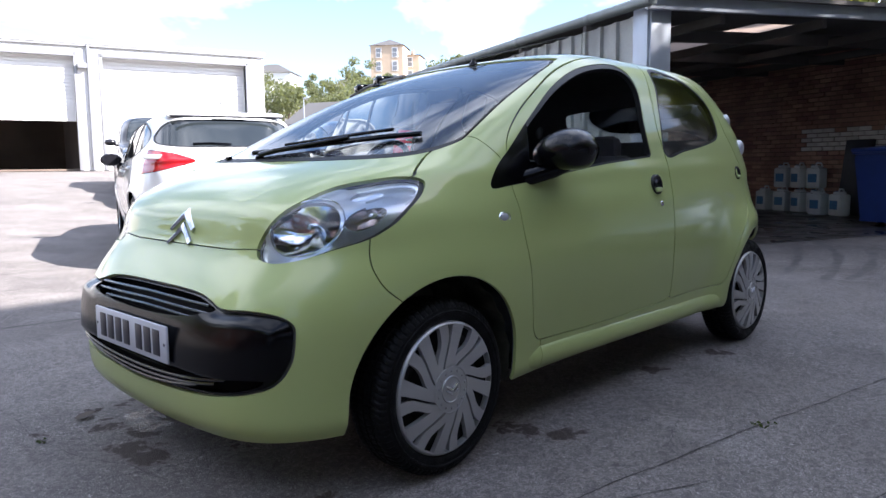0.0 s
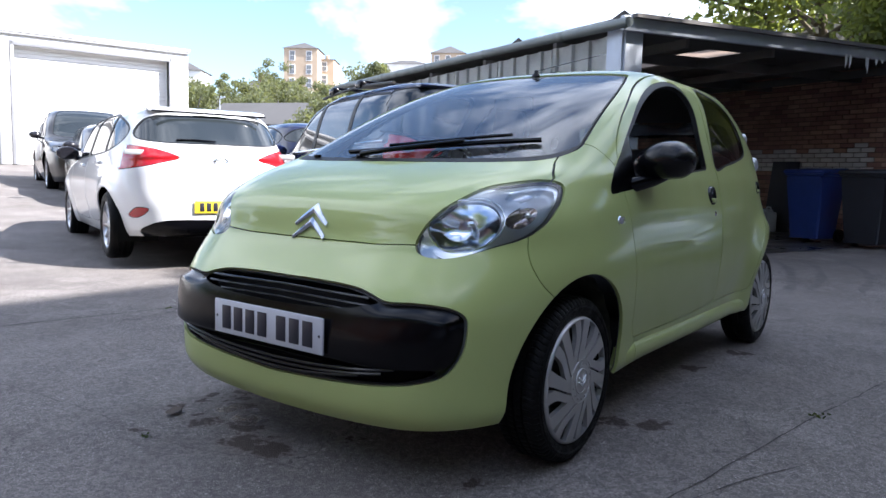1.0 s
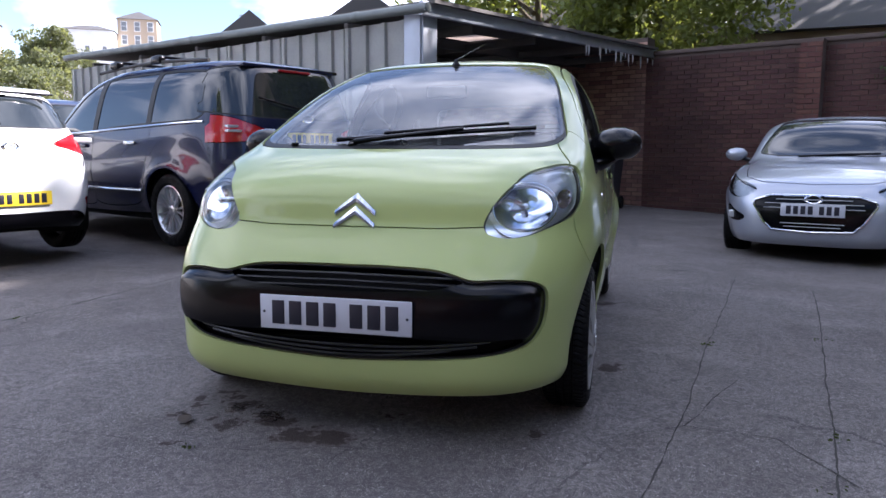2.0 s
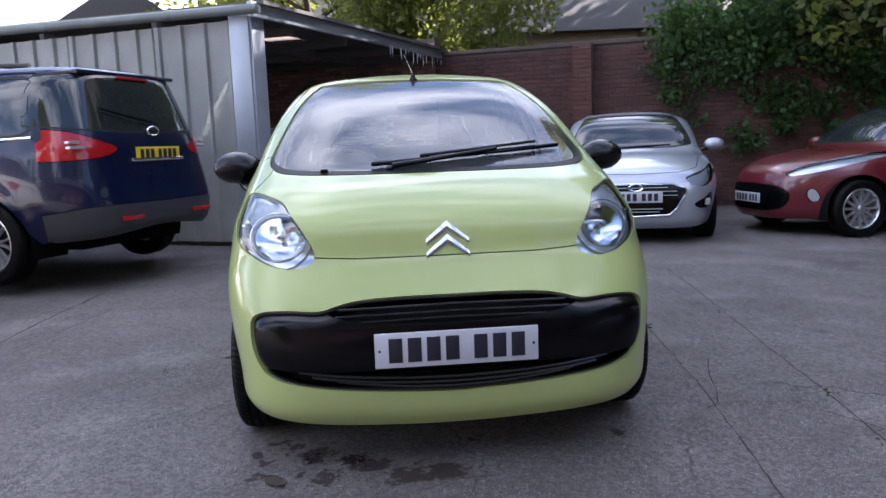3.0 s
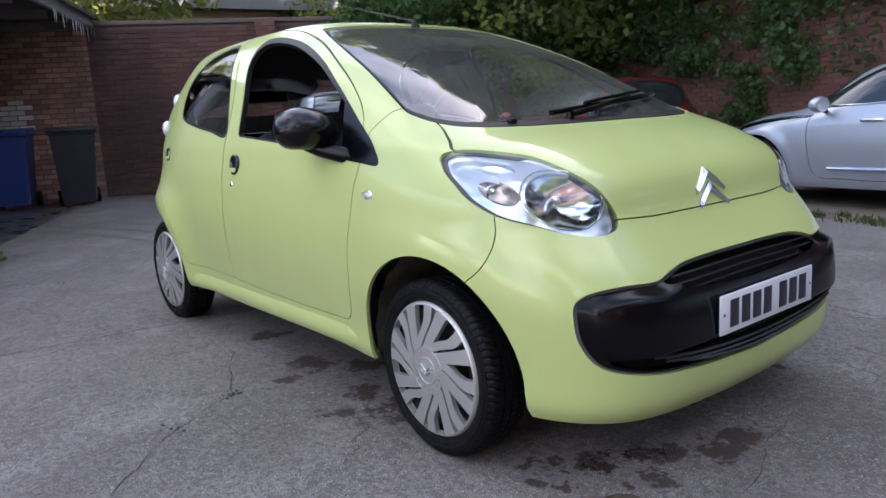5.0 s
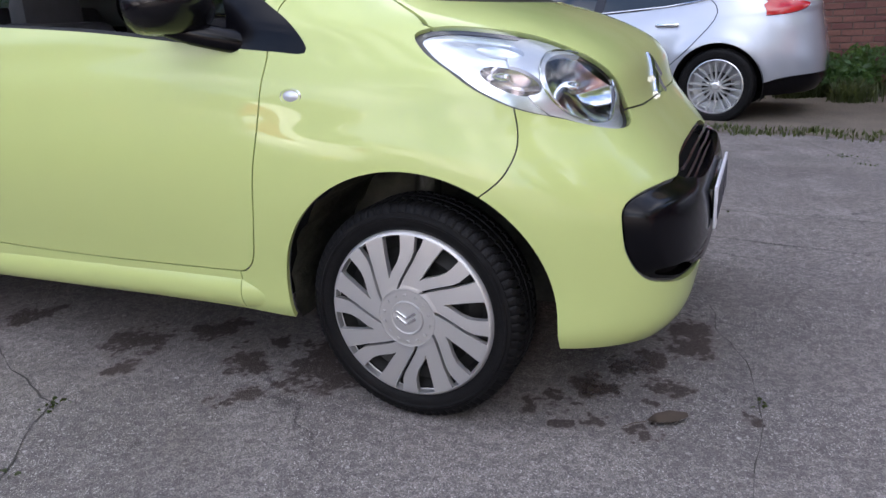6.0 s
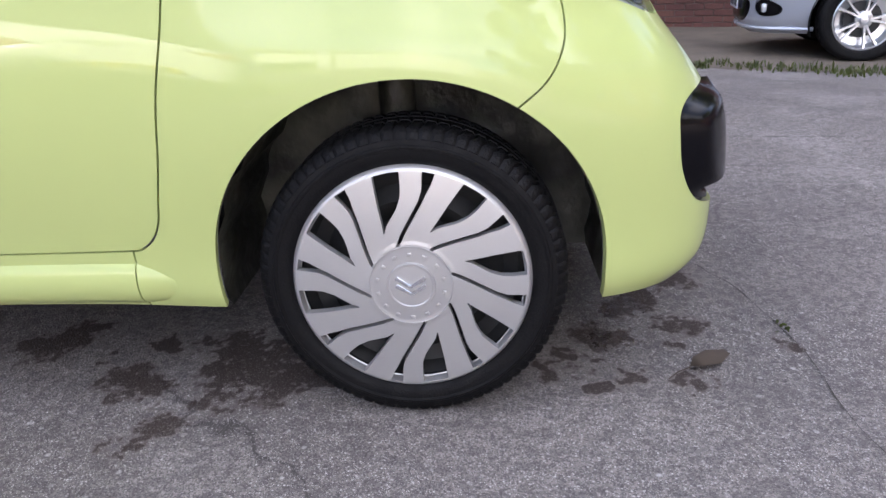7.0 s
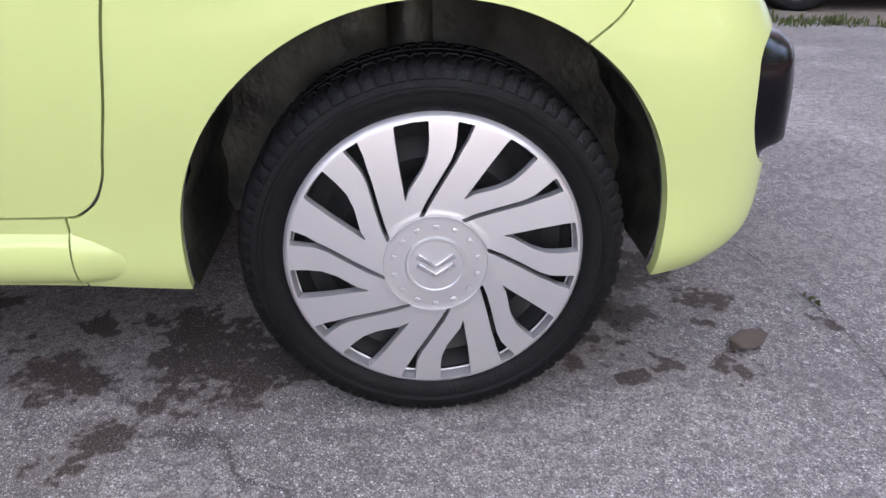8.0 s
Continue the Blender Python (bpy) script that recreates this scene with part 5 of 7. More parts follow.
def silver_nose():
    r = car_rings(.80, 2.54, .70, .87, 1.47, .70, .98, .25, 1.1, 2.8, 1.0, .94, 4.0)
    car = Car("hatchback_car", "silver small hatchback with five-spoke alloy wheels by the brick wall", SILVER_PAINT, at_pose(4.60, -3.10, -.06, 168), r, 2.54, .305, .35, .87)
    car.lens("headlamp", [(.40, .66), (.52, .62), (.66, .66), (.78, .76), (.80, .86), (.70, .86), (.55, .78)], "front", LENS, "swept headlamp", "LR", LAMP_BODY)
    car.lens("mouth_grille", [(-.2, .50), (0, .50), (.36, .48), (.46, .40), (.36, .29), (0, .28), (-.2, .28)], "front", PLASTIC, "black mouth grille", "both")
    car.lens("fog_lamp", [(.53, .43), (.60, .45), (.66, .40), (.64, .34), (.56, .33), (.52, .38)], "front", PLASTIC, "round fog lamp recess")
    car.glazing(SCREEN_SHAPE, [(-.2, 1.09), (0, 1.09), (.60, 1.11), (.62, 1.24), (.40, 1.335), (0, 1.34), (-.2, 1.34)], [(.50, .97), (.80, 1.14), (1.10, 1.28), (1.45, 1.36), (1.9, 1.38), (2.4, 1.34), (2.6, 1.24), (2.5, 1.06), (2.0, 1.0), (1.2, .98)], [[(1.45, .9), (1.53, .9), (1.57, 1.45), (1.49, 1.45)]])
    car.seams([(.56, .92), (.54, .6), (.6, .33), (.9, .31), (1.45, .32), (1.5, .5), (1.5, .9), (1.48, 1.12), (1.2, 1.2), (.85, 1.1)])
    car.finish()
    car.blob("fog_bulb", "front", .585, .39, (.08, .04, .07), CLEAR_LENS, "", .004, True, .02)
    for s in (1, -1):
        part("chin_lip", tube([Vector((s, 1, 1)) * car.at("front", x, .235, .010) for x in np.linspace(.05, .72, 10)], .016, 8), SILVER_PAINT, car.ob)
    car.mirrors(.75, .98, .96, SILVER_PAINT)
    car.plate("front", .42, PLATE_WHITE, .02)
    car.wheels(5, .215, True)


def far_car(name, label, paint, m, rings, wb, r, hw, h):
    car = Car(name, label, paint, m, rings, wb, r, r + .05, hw)
    k = h - 1.47
    lift = lambda pts: [(a, z + k * max(0, min(1, (z - .9) / .3)) if k else z) for a, z in pts]
    car.lens("headlamp", [(.48, .78), (.60, .74), (.78, .76), (.84, .84), (.80, .90), (.62, .88), (.5, .85)], "front", LENS, "clear headlamp", "LR", LAMP_BODY)
    car.lens("grille", [(-.2, .84), (0, .84), (.40, .83), (.42, .70), (.3, .60), (0, .58), (-.2, .58)], "front", PLASTIC, "black grille", "both")
    car.glazing(lift(SCREEN_SHAPE), lift([(-.2, 1.12), (0, 1.12), (.60, 1.13), (.62, 1.24), (.40, 1.335), (0, 1.34), (-.2, 1.34)]), lift(SIDE_GLASS), [[(1.50, .8), (1.60, .8), (1.68, 2), (1.58, 2)]])
    car.finish()
    car.mirrors(.65, 1.02 + k * .4, hw + .1, GLOSS_BLACK)
    car.plate("front", .50, PLATE_WHITE, .02)
    car.wheels(8, r - .1)


white_hatch()
silver_hatch()
people_carrier()
red_hatch()
silver_coupe_hatch()
silver_nose()
far_car("hatchback_car", "black hatchback parked behind the white car", BLACK_PAINT, at_pose(-9.8, 4.75, .24, 70), car_rings(**HATCH), 2.65, .32, .89, 1.47)
far_car("off_road_car", "tall black off-road car parked in the sunny yard", BLACK_PAINT, at_pose(-13.2, 5.75, .40, 70), car_rings(.85, 2.75, .85, .93, 1.76, .92, 1.10, .5, 1.15, 3.3, 1.15, 1.08, 6, 6), 2.75, .37, .93, 1.76)
far_car("hatchback_car", "dark blue hatchback parked beyond the people carrier", NAVY_PAINT, at_pose(-9.6, 7.3, .25, -112), car_rings(**HATCH), 2.65, .32, .89, 1.47)


# ---- ground ----
def soft(t, k=1.5):
    return np.log1p(np.exp(np.clip(t * k, -40, 40))) / k


def ground_z(x, y):
    """Height of the yard: level round the green car, falling a little to one side, rising to the warehouse and the hill."""
    x, y = np.asarray(x, float), np.asarray(y, float)
    left, right = soft(-x - 5.5), soft(x - .8)
    far = np.hypot(x, y)
    hill = np.clip((far - 60) / 120, 0, 1)
    z = .055 * left - .018 * soft(-x - 14) - .018 * np.minimum(right, 9) + .011 * np.minimum(soft(y - 3), 14) * np.clip(1 - (x - .5) / 2.5, 0, 1)
    return np.where(x < -14, np.minimum(z, .95 + .0 * x), z) + 16 * hill * hill * (3 - 2 * hill) * np.clip((-x - 20) / 40, 0, 1)


def ground_material():
    """Worn yard concrete: large stains, fine aggregate, dark drips of oil and a pale dusting."""
    m = material("worn_concrete", (0.225, 0.201, 0.186), .85, spots=.5, scale=.9, dark=.62, grain=.42, grain_scale=160, gloss=.3, bump=.5, bump_scale=210, rough_var=.1)
    t = m.node_tree
    b = t.nodes["Principled BSDF"]
    pos = t.nodes.new("ShaderNodeNewGeometry")
    colour = b.inputs["Base Color"].links[0].from_socket

    def noise_at(s, detail=4.0):
        n = t.nodes.new("ShaderNodeTexNoise")
        n.inputs["Scale"].default_value, n.inputs["Detail"].default_value = s, detail
        t.links.new(pos.outputs["Position"], n.inputs["Vector"])
        return n.outputs["Fac"]

    def math_node(op, a, c):
        k = t.nodes.new("ShaderNodeMath")
        k.operation = op
        for i, v in enumerate((a, c)):
            if isinstance(v, (int, float)):
                k.inputs[i].default_value = v
            else:
                t.links.new(v, k.inputs[i])
        return k.outputs[0]

    def over(mask, rgb):
        nonlocal colour
        x = t.nodes.new("ShaderNodeMixRGB")
        x.inputs["Color2"].default_value = (*rgb, 1)
        t.links.new(mask, x.inputs["Fac"])
        t.links.new(colour, x.inputs["Color1"])
        colour = x.outputs["Color"]

    def band(value, lo, hi, top=1.0):
        r = t.nodes.new("ShaderNodeMapRange")
        r.inputs["From Min"].default_value, r.inputs["From Max"].default_value, r.inputs["To Max"].default_value = lo, hi, top
        t.links.new(value, r.inputs["Value"])
        return r.outputs["Result"]

    def stains(spots, power=2.2):
        """Ragged blots: centre and reach of each."""
        total = None
        bend = t.nodes.new("ShaderNodeTexNoise")
        bend.inputs["Scale"].default_value, bend.inputs["Detail"].default_value = 16, 5.0
        t.links.new(pos.outputs["Position"], bend.inputs["Vector"])
        shift = t.nodes.new("ShaderNodeVectorMath")
        shift.operation = "MULTIPLY_ADD"
        shift.inputs[1].default_value, shift.inputs[2].default_value = (.16, .16, 0), (-.08, -.08, 0)
        t.links.new(bend.outputs["Color"], shift.inputs[0])
        bent = t.nodes.new("ShaderNodeVectorMath")
        t.links.new(pos.outputs["Position"], bent.inputs[0])
        t.links.new(shift.outputs["Vector"], bent.inputs[1])
        for sx, sy, reach in spots:
            d = t.nodes.new("ShaderNodeVectorMath")
            d.operation = "DISTANCE"
            d.inputs[1].default_value = (sx, sy, 0)
            t.links.new(bent.outputs["Vector"], d.inputs[0])
            k = math_node("MAXIMUM", math_node("SUBTRACT", 1.0, math_node("DIVIDE", d.outputs["Value"], reach * 1.5)), 0.0)
            total = k if total is None else math_node("MAXIMUM", total, k)
        return math_node("MULTIPLY", total, math_node("POWER", ragged, power))

    def chips_at(size):
        c = t.nodes.new("ShaderNodeTexVoronoi")
        c.inputs["Scale"].default_value = size
        t.links.new(pos.outputs["Position"], c.inputs["Vector"])
        p = t.nodes.new("ShaderNodeSeparateColor")
        t.links.new(c.outputs["Color"], p.inputs[0])
        return c.outputs["Distance"], p.outputs[0], p.outputs[1]

    ragged = math_node("ADD", math_node("MULTIPLY", noise_at(11, 8.0), .55), math_node("MULTIPLY", noise_at(55, 6.0), .45))
    # damp, darker patches in the yard, slab by slab tints
    over(band(noise_at(.55, 6.0), .50, .64, .75), (0.134, 0.117, 0.112))
    over(band(noise_at(1.7, 7.0), .52, .66, .65), (0.301, 0.275, 0.258))
    over(band(noise_at(3.9, 8.0), .56, .66, .4), (0.147, 0.131, 0.125))
    # hairline cracks that come and go
    bend = t.nodes.new("ShaderNodeTexNoise")
    bend.inputs["Scale"].default_value, bend.inputs["Detail"].default_value = 2.6, 6.0
    t.links.new(pos.outputs["Position"], bend.inputs["Vector"])
    warp = t.nodes.new("ShaderNodeVectorMath")
    warp.operation = "MULTIPLY_ADD"
    warp.inputs[1].default_value = (.55, .55, 0)
    t.links.new(bend.outputs["Color"], warp.inputs[0])
    t.links.new(pos.outputs["Position"], warp.inputs[2])
    net = t.nodes.new("ShaderNodeTexVoronoi")
    net.feature = "DISTANCE_TO_EDGE"
    net.inputs["Scale"].default_value = .62
    t.links.new(warp.outputs["Vector"], net.inputs["Vector"])
    over(math_node("MULTIPLY", band(net.outputs["Distance"], .0042, .0012, .8), band(noise_at(.9, 4.0), .50, .58)), (.045, .041, .038))
    # oil and drip stains
    oil = stains([(-.50, .43, .10), (-.65, .31, .13), (-.68, .42, .08), (-.61, .40, .10), (-.61, .23, .10), (-.54, .33, .10), (-.65, .62, .075), (-.66, .56, .07), (-.82, .497, .06), (-.86, .53, .05), (-.49, .59, .04), (-.53, .69, .035), (-.478, -.376, .075), (-.43, -.535, .075),
                  (-.595, -.363, .035), (-.65, -.41, .04), (-.696, -.343, .04), (-.626, -.25, .05), (-.67, -.53, .045), (-.54, -.75, .04), (-.57, -.31, .07), (-.34, -.47, .08), (-.26, -.50, .07), (-.16, -.58, .11), (-.04, -.58, .09), (-.54, -.52, .03), (.08, -.33, .04),
                  (.62, -.36, .05), (.68, .46, .10), (.84, .54, .08), (.66, 1.5, .08), (.74, 2.0, .09), (-.62, 1.05, .14), (-.55, 1.6, .12), (-.80, .95, .07), (-.45, .85, .12)])
    over(band(oil, .074, .140, .90), (.026, .0155, .0115))
    over(band(noise_at(7.5, 3.0), .70, .75, .6), (.06, .055, .05))
    # aggregate: dark pits, pale chips at two sizes
    for size, lo, shade in ((380, .56, .8), (170, .80, .6), (62, .94, .6)):
        dist, a, c = chips_at(size)
        over(math_node("MULTIPLY", band(c, .42, .32, .62 if size > 200 else .35), band(oil, .10, .07)), (.050, .045, .044))
        show = math_node("MULTIPLY", band(dist, .42, .22, shade), band(a, lo, lo + .08))
        show = math_node("MULTIPLY", show, band(noise_at(2.3), .30, .52))
        over(math_node("MULTIPLY", show, math_node("ADD", .26, math_node("MULTIPLY", band(oil, .12, .08), .74))), (.585, .568, .535))
    # a wet sheen beside the drips
    wet = band(stains([(-.39, -.45, .07), (-.48, -.42, .07), (-.30, -.42, .06), (-.42, -.36, .05)]), .09, .13, .68)
    rough = b.inputs["Roughness"].links[0].from_socket
    t.links.new(math_node("SUBTRACT", rough, wet), b.inputs["Roughness"])
    t.links.new(colour, b.inputs["Base Color"])
    return m


CONCRETE = ground_material()
SOIL = material("dirt_verge", (.13, .105, .08), .95, spots=.6, scale=2.5, dark=.5, grain=.6, grain_scale=60, bump=.9, bump_scale=25)
BRICK = material("red_brick", (.150, .060, .047), .85, spots=.75, scale=1.1, dark=.42, grain=.35, grain_scale=45, bump=.4, bump_scale=60, each=.22)
# soot stains plus the back wall's shade, both put into the base colour
SOOT_SHADE_BRICK = material("soot_and_shade_red_brick", (.105, .046, .040), .88, spots=.9, scale=.8, dark=.35, grain=.35, grain_scale=45, bump=.4, bump_scale=60, each=.22)
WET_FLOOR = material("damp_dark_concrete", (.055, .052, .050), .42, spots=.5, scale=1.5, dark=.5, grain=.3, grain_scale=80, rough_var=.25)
# shed brick is painted lighter to make up for little light inside
SHED_BRICK = material("brightened_worn_brick", (.38, .215, .170), .85, spots=.7, scale=1.0, dark=.4, grain=.3, grain_scale=60, bump=.4, bump_scale=60, each=.35)
MORTAR = material("mortar", (.115, .085, .072), .95, spots=.4, scale=4, dark=.6, bump=.4, bump_scale=50)
WHITEWASH = material("whitewashed_brick", (.62, .60, .57), .9, spots=.4, scale=4, dark=.6, each=.15)
SHEET = material("weathered_sheet_metal", (.62, .63, .60), .5, metal=.15, spots=.5, scale=1.4, dark=.62, grain=.15, grain_scale=30, rough_var=.12)
GALV = material("blue_grey_painted_steel", (.42, .45, .50), .45, metal=.3, spots=.45, scale=3, dark=.6, rough_var=.12)
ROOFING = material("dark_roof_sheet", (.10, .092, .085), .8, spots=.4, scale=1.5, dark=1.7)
SKYLIGHT = translucent("roof_light_sheet", (.52, .46, .42))
MOSSY = material("mossy_gutter", (.17, .19, .18), .55, metal=.2, spots=.6, scale=2.5, dark=.5, rough_var=.1)
FAR_PANE = material("far_window_pane", (.16, .17, .18), .15, spots=.3, scale=.5)
RENDER_WHITE = material("white_cladding", (.78, .78, .77), .6, spots=.25, scale=.6, dark=.8)
GREY_TRIM = material("grey_door_frame", (.24, .245, .26), .5, spots=.3, scale=1)
# brown base puts the shade of the open doorway into the inner walls
SHADED_ROOM = material("shade_toned_interior", (.17, .13, .105), .9, spots=.4, scale=.5, dark=2)
STONE = material("buff_stone", (.46, .36, .26), .9, spots=.35, scale=.25, dark=.7)
SLATE = material("slate_roof", (.075, .072, .070), .7, spots=.4, scale=.3, dark=.7)
BIN_BLUE = material("blue_plastic_bin", (.02, .045, .20), .45, spots=.35, scale=6, dark=.6)
BIN_GREY = material("dark_plastic_bin", (.02, .022, .03), .5, spots=.35, scale=6)
DRUM = material("white_plastic_can", (.58, .62, .64), .45, spots=.3, scale=8, dark=.7)
DRUM_LABEL = material("blue_can_label", (.05, .16, .35), .5, spots=.3, scale=12)
BARK = material("bark", (.10, .075, .05), .95, spots=.5, scale=6, dark=.5, bump=.8, bump_scale=18)
RAG = material("torn_plastic_film", (.55, .56, .55), .6, spots=.3, scale=12)


def leaf_material(name, base):
    m = material(name, base, .55, each=.45, spots=.3, scale=1.2, dark=.6)
    t = m.node_tree
    b = t.nodes["Principled BSDF"]
    tr = t.nodes.new("ShaderNodeBsdfTranslucent")
    tr.inputs["Color"].default_value = (base[0] * 2.8, base[1] * 2.6, base[2] * 1.6, 1)
    mx = t.nodes.new("ShaderNodeMixShader")
    mx.inputs[0].default_value = .5
    t.links.new(b.outputs[0], mx.inputs[1])
    t.links.new(tr.outputs[0], mx.inputs[2])
    t.links.new(mx.outputs[0], t.nodes["Material Output"].inputs["Surface"])
    return m


LEAF = leaf_material("tree_leaf", (.105, .128, .036))
IVY = leaf_material("ivy_leaf", (.050, .100, .034))
GRASS = leaf_material("grass_blade", (.045, .060, .022))
WEED = leaf_material("crack_weed", (.035, .05, .018))
FAR_LEAF = leaf_material("far_leaf", (.085, .098, .052))


def sheet_mesh(name, xs, ys, f, mat, parent=None):
    g = np.stack(np.meshgrid(xs, ys), -1)
    z = f(g[..., 0], g[..., 1])
    v = np.concatenate([g, z[..., None]], -1).reshape(-1, 3)
    i = np.arange(len(v)).reshape(len(ys), len(xs))
    q = np.stack([i[:-1, :-1], i[:-1, 1:], i[1:, 1:], i[1:, :-1]], -1).reshape(-1, 4)
    me = bpy.data.meshes.new(name)
    me.from_pydata(v.tolist(), [], q.tolist())
    me.polygons.foreach_set("use_smooth", [True] * len(me.polygons))
    return put(name, me, mat, parent)


def spread(near, far, n, k):
    a = np.linspace(0, 1, k)[1:] ** 3 * (far - near) + near
    return np.concatenate([-a[::-1], np.linspace(-near, near, n), a])


gx, gy = spread(16, 900, 65, 26), spread(16, 900, 65, 26)
tagged(sheet_mesh("ground", gx, gy, ground_z, CONCRETE), "stained grey concrete yard with cracks and oil drips", "ground", kind="structure")


def ribbon(name, pts, width, mat, lift, label, category, wander=.012, kind="", seedling=0):
    """A ragged strip along points on the ground."""
    rnd = random.Random(seedling)
    dense = []
    for (x0, y0), (x1, y1) in zip(pts, pts[1:]):
        n = max(2, int(math.hypot(x1 - x0, y1 - y0) / .05))
        dense += [(x0 + (x1 - x0) * k / n, y0 + (y1 - y0) * k / n) for k in range(n)]
    dense.append(pts[-1])
    bm = bmesh.new()
    last, ox, oy = None, 0.0, 0.0
    for i, (x, y) in enumerate(dense):
        j = min(i + 1, len(dense) - 1)
        dx, dy = (dense[j][0] - dense[max(0, i - 1)][0]), (dense[j][1] - dense[max(0, i - 1)][1])
        l = math.hypot(dx, dy) or 1
        ox = ox * .8 + rnd.uniform(-wander, wander)
        w = width * .55 * rnd.uniform(.25, 1.25) * (.3 if i in (0, len(dense) - 1) else 1)
        cx, cy = x - dy / l * ox, y + dx / l * ox
        pair = [bm.verts.new((cx - dy / l * s * w / 2, cy + dx / l * s * w / 2, float(ground_z(cx, cy)) + lift)) for s in (-1, 1)]
        if last:
            bm.faces.new((last[0], pair[0], pair[1], last[1]))
        last = pair
    bmesh.ops.recalc_face_normals(bm, faces=bm.faces[:])
    return tagged(part(name, bm, mat, None), label, category, kind=kind)


CRACK = material("dirt_filled_crack", (.048, .044, .039), .95, spots=.4, scale=9)
for k, (pts, w) in enumerate([
        ([(.85, -1.3), (1.01, -.58), (1.14, .10), (1.31, 1.09), (1.45, 1.9), (1.75, 3.6)], .010), ([(1.30, -1.8), (1.51, -.6), (1.72, .45), (1.91, 1.46), (2.2, 3.0)], .013),
        ([(-2.75, -1.2), (-2.62, -.2), (-2.52, .4), (-2.46, .9), (-2.45, 1.9), (-2.35, 3.2)], .024), ([(-2.35, 1.1), (-2.25, 1.4), (-2.08, 2.39)], .012),
        ([(-1.95, 2.34), (-1.5, 2.28), (-.98, 2.21), (-.3, 2.12), (.6, 2.1)], .018), ([(-1.6, .45), (-1.3, .78), (-1.02, .97), (-.8, 1.5)], .008), ([(-4.38, 3.21), (-3.9, 3.12), (-3.43, 3.08)], .02),
        ([(1.39, .55), (1.25, .2), (1.12, -.13), (.9, -.3)], .010), ([(1.1, -.12), (1.42, -.16), (1.6, -.5)], .010), ([(-1.9, -.92), (-1.3, -.80), (-.9, -.76), (-.67, -.77), (-.43, -.754), (-.275, -.747), (-.05, -.66), (.25, -.60)], .005), ([(3.9, -1.0), (3.2, -1.25), (2.4, -1.7), (1.6, -2.1)], .012)]):
    ribbon("ground_crack", pts, w * 1.2, CRACK, .0022, "dark dirt-filled crack across the concrete", "crack", .010 if w < .010 else .0045, "structure", k)

TRACK = material("dark_tyre_mark", (.075, .068, .064), .7, spots=.8, scale=9, dark=1.9)
for k, (xa, ya, xb, yb, bow) in enumerate(((-1.0, 7.7, .10, 4.85, .12), (-.62, 7.6, .46, 4.55, .16), (.0, 7.2, .58, 4.80, .14), (.35, 7.5, .95, 5.0, .16))):
    pts = [(xa + (xb - xa) * a + bow * math.sin(math.pi * a), ya + (yb - ya) * a + bow * math.sin(math.pi * a)) for a in np.linspace(0, 1, 9)]
    ribbon("tyre_mark", pts, .17, TRACK, .0016, "dark curved tyre mark on the concrete", "tyre mark", .006, "structure", 50 + k)


# ---- walls ----
def brick_mesh(mat, lx=.215, lz=.065, depth=.012):
    """One brick face, proud of the mortar."""
    b = bmesh.new()
    e = .004
    back = [b.verts.new((x, 0, z)) for x, z in ((0, 0), (lx, 0), (lx, lz), (0, lz))]
    face = [b.verts.new((x, -depth, z)) for x, z in ((e, e), (lx - e, e), (lx - e, lz - e), (e, lz - e))]
    b.faces.new(face)
    for k in range(4):
        j = (k + 1) % 4
        b.faces.new((back[k], back[j], face[j], face[k]))
    me = bpy.data.meshes.new("brick")
    b.to_mesh(me)
    b.free()
    me.materials.append(mat)
    return me


ONE_BRICK, SHED_ONE, WHITE_ONE = brick_mesh(BRICK), brick_mesh(SHED_BRICK), brick_mesh(WHITEWASH)


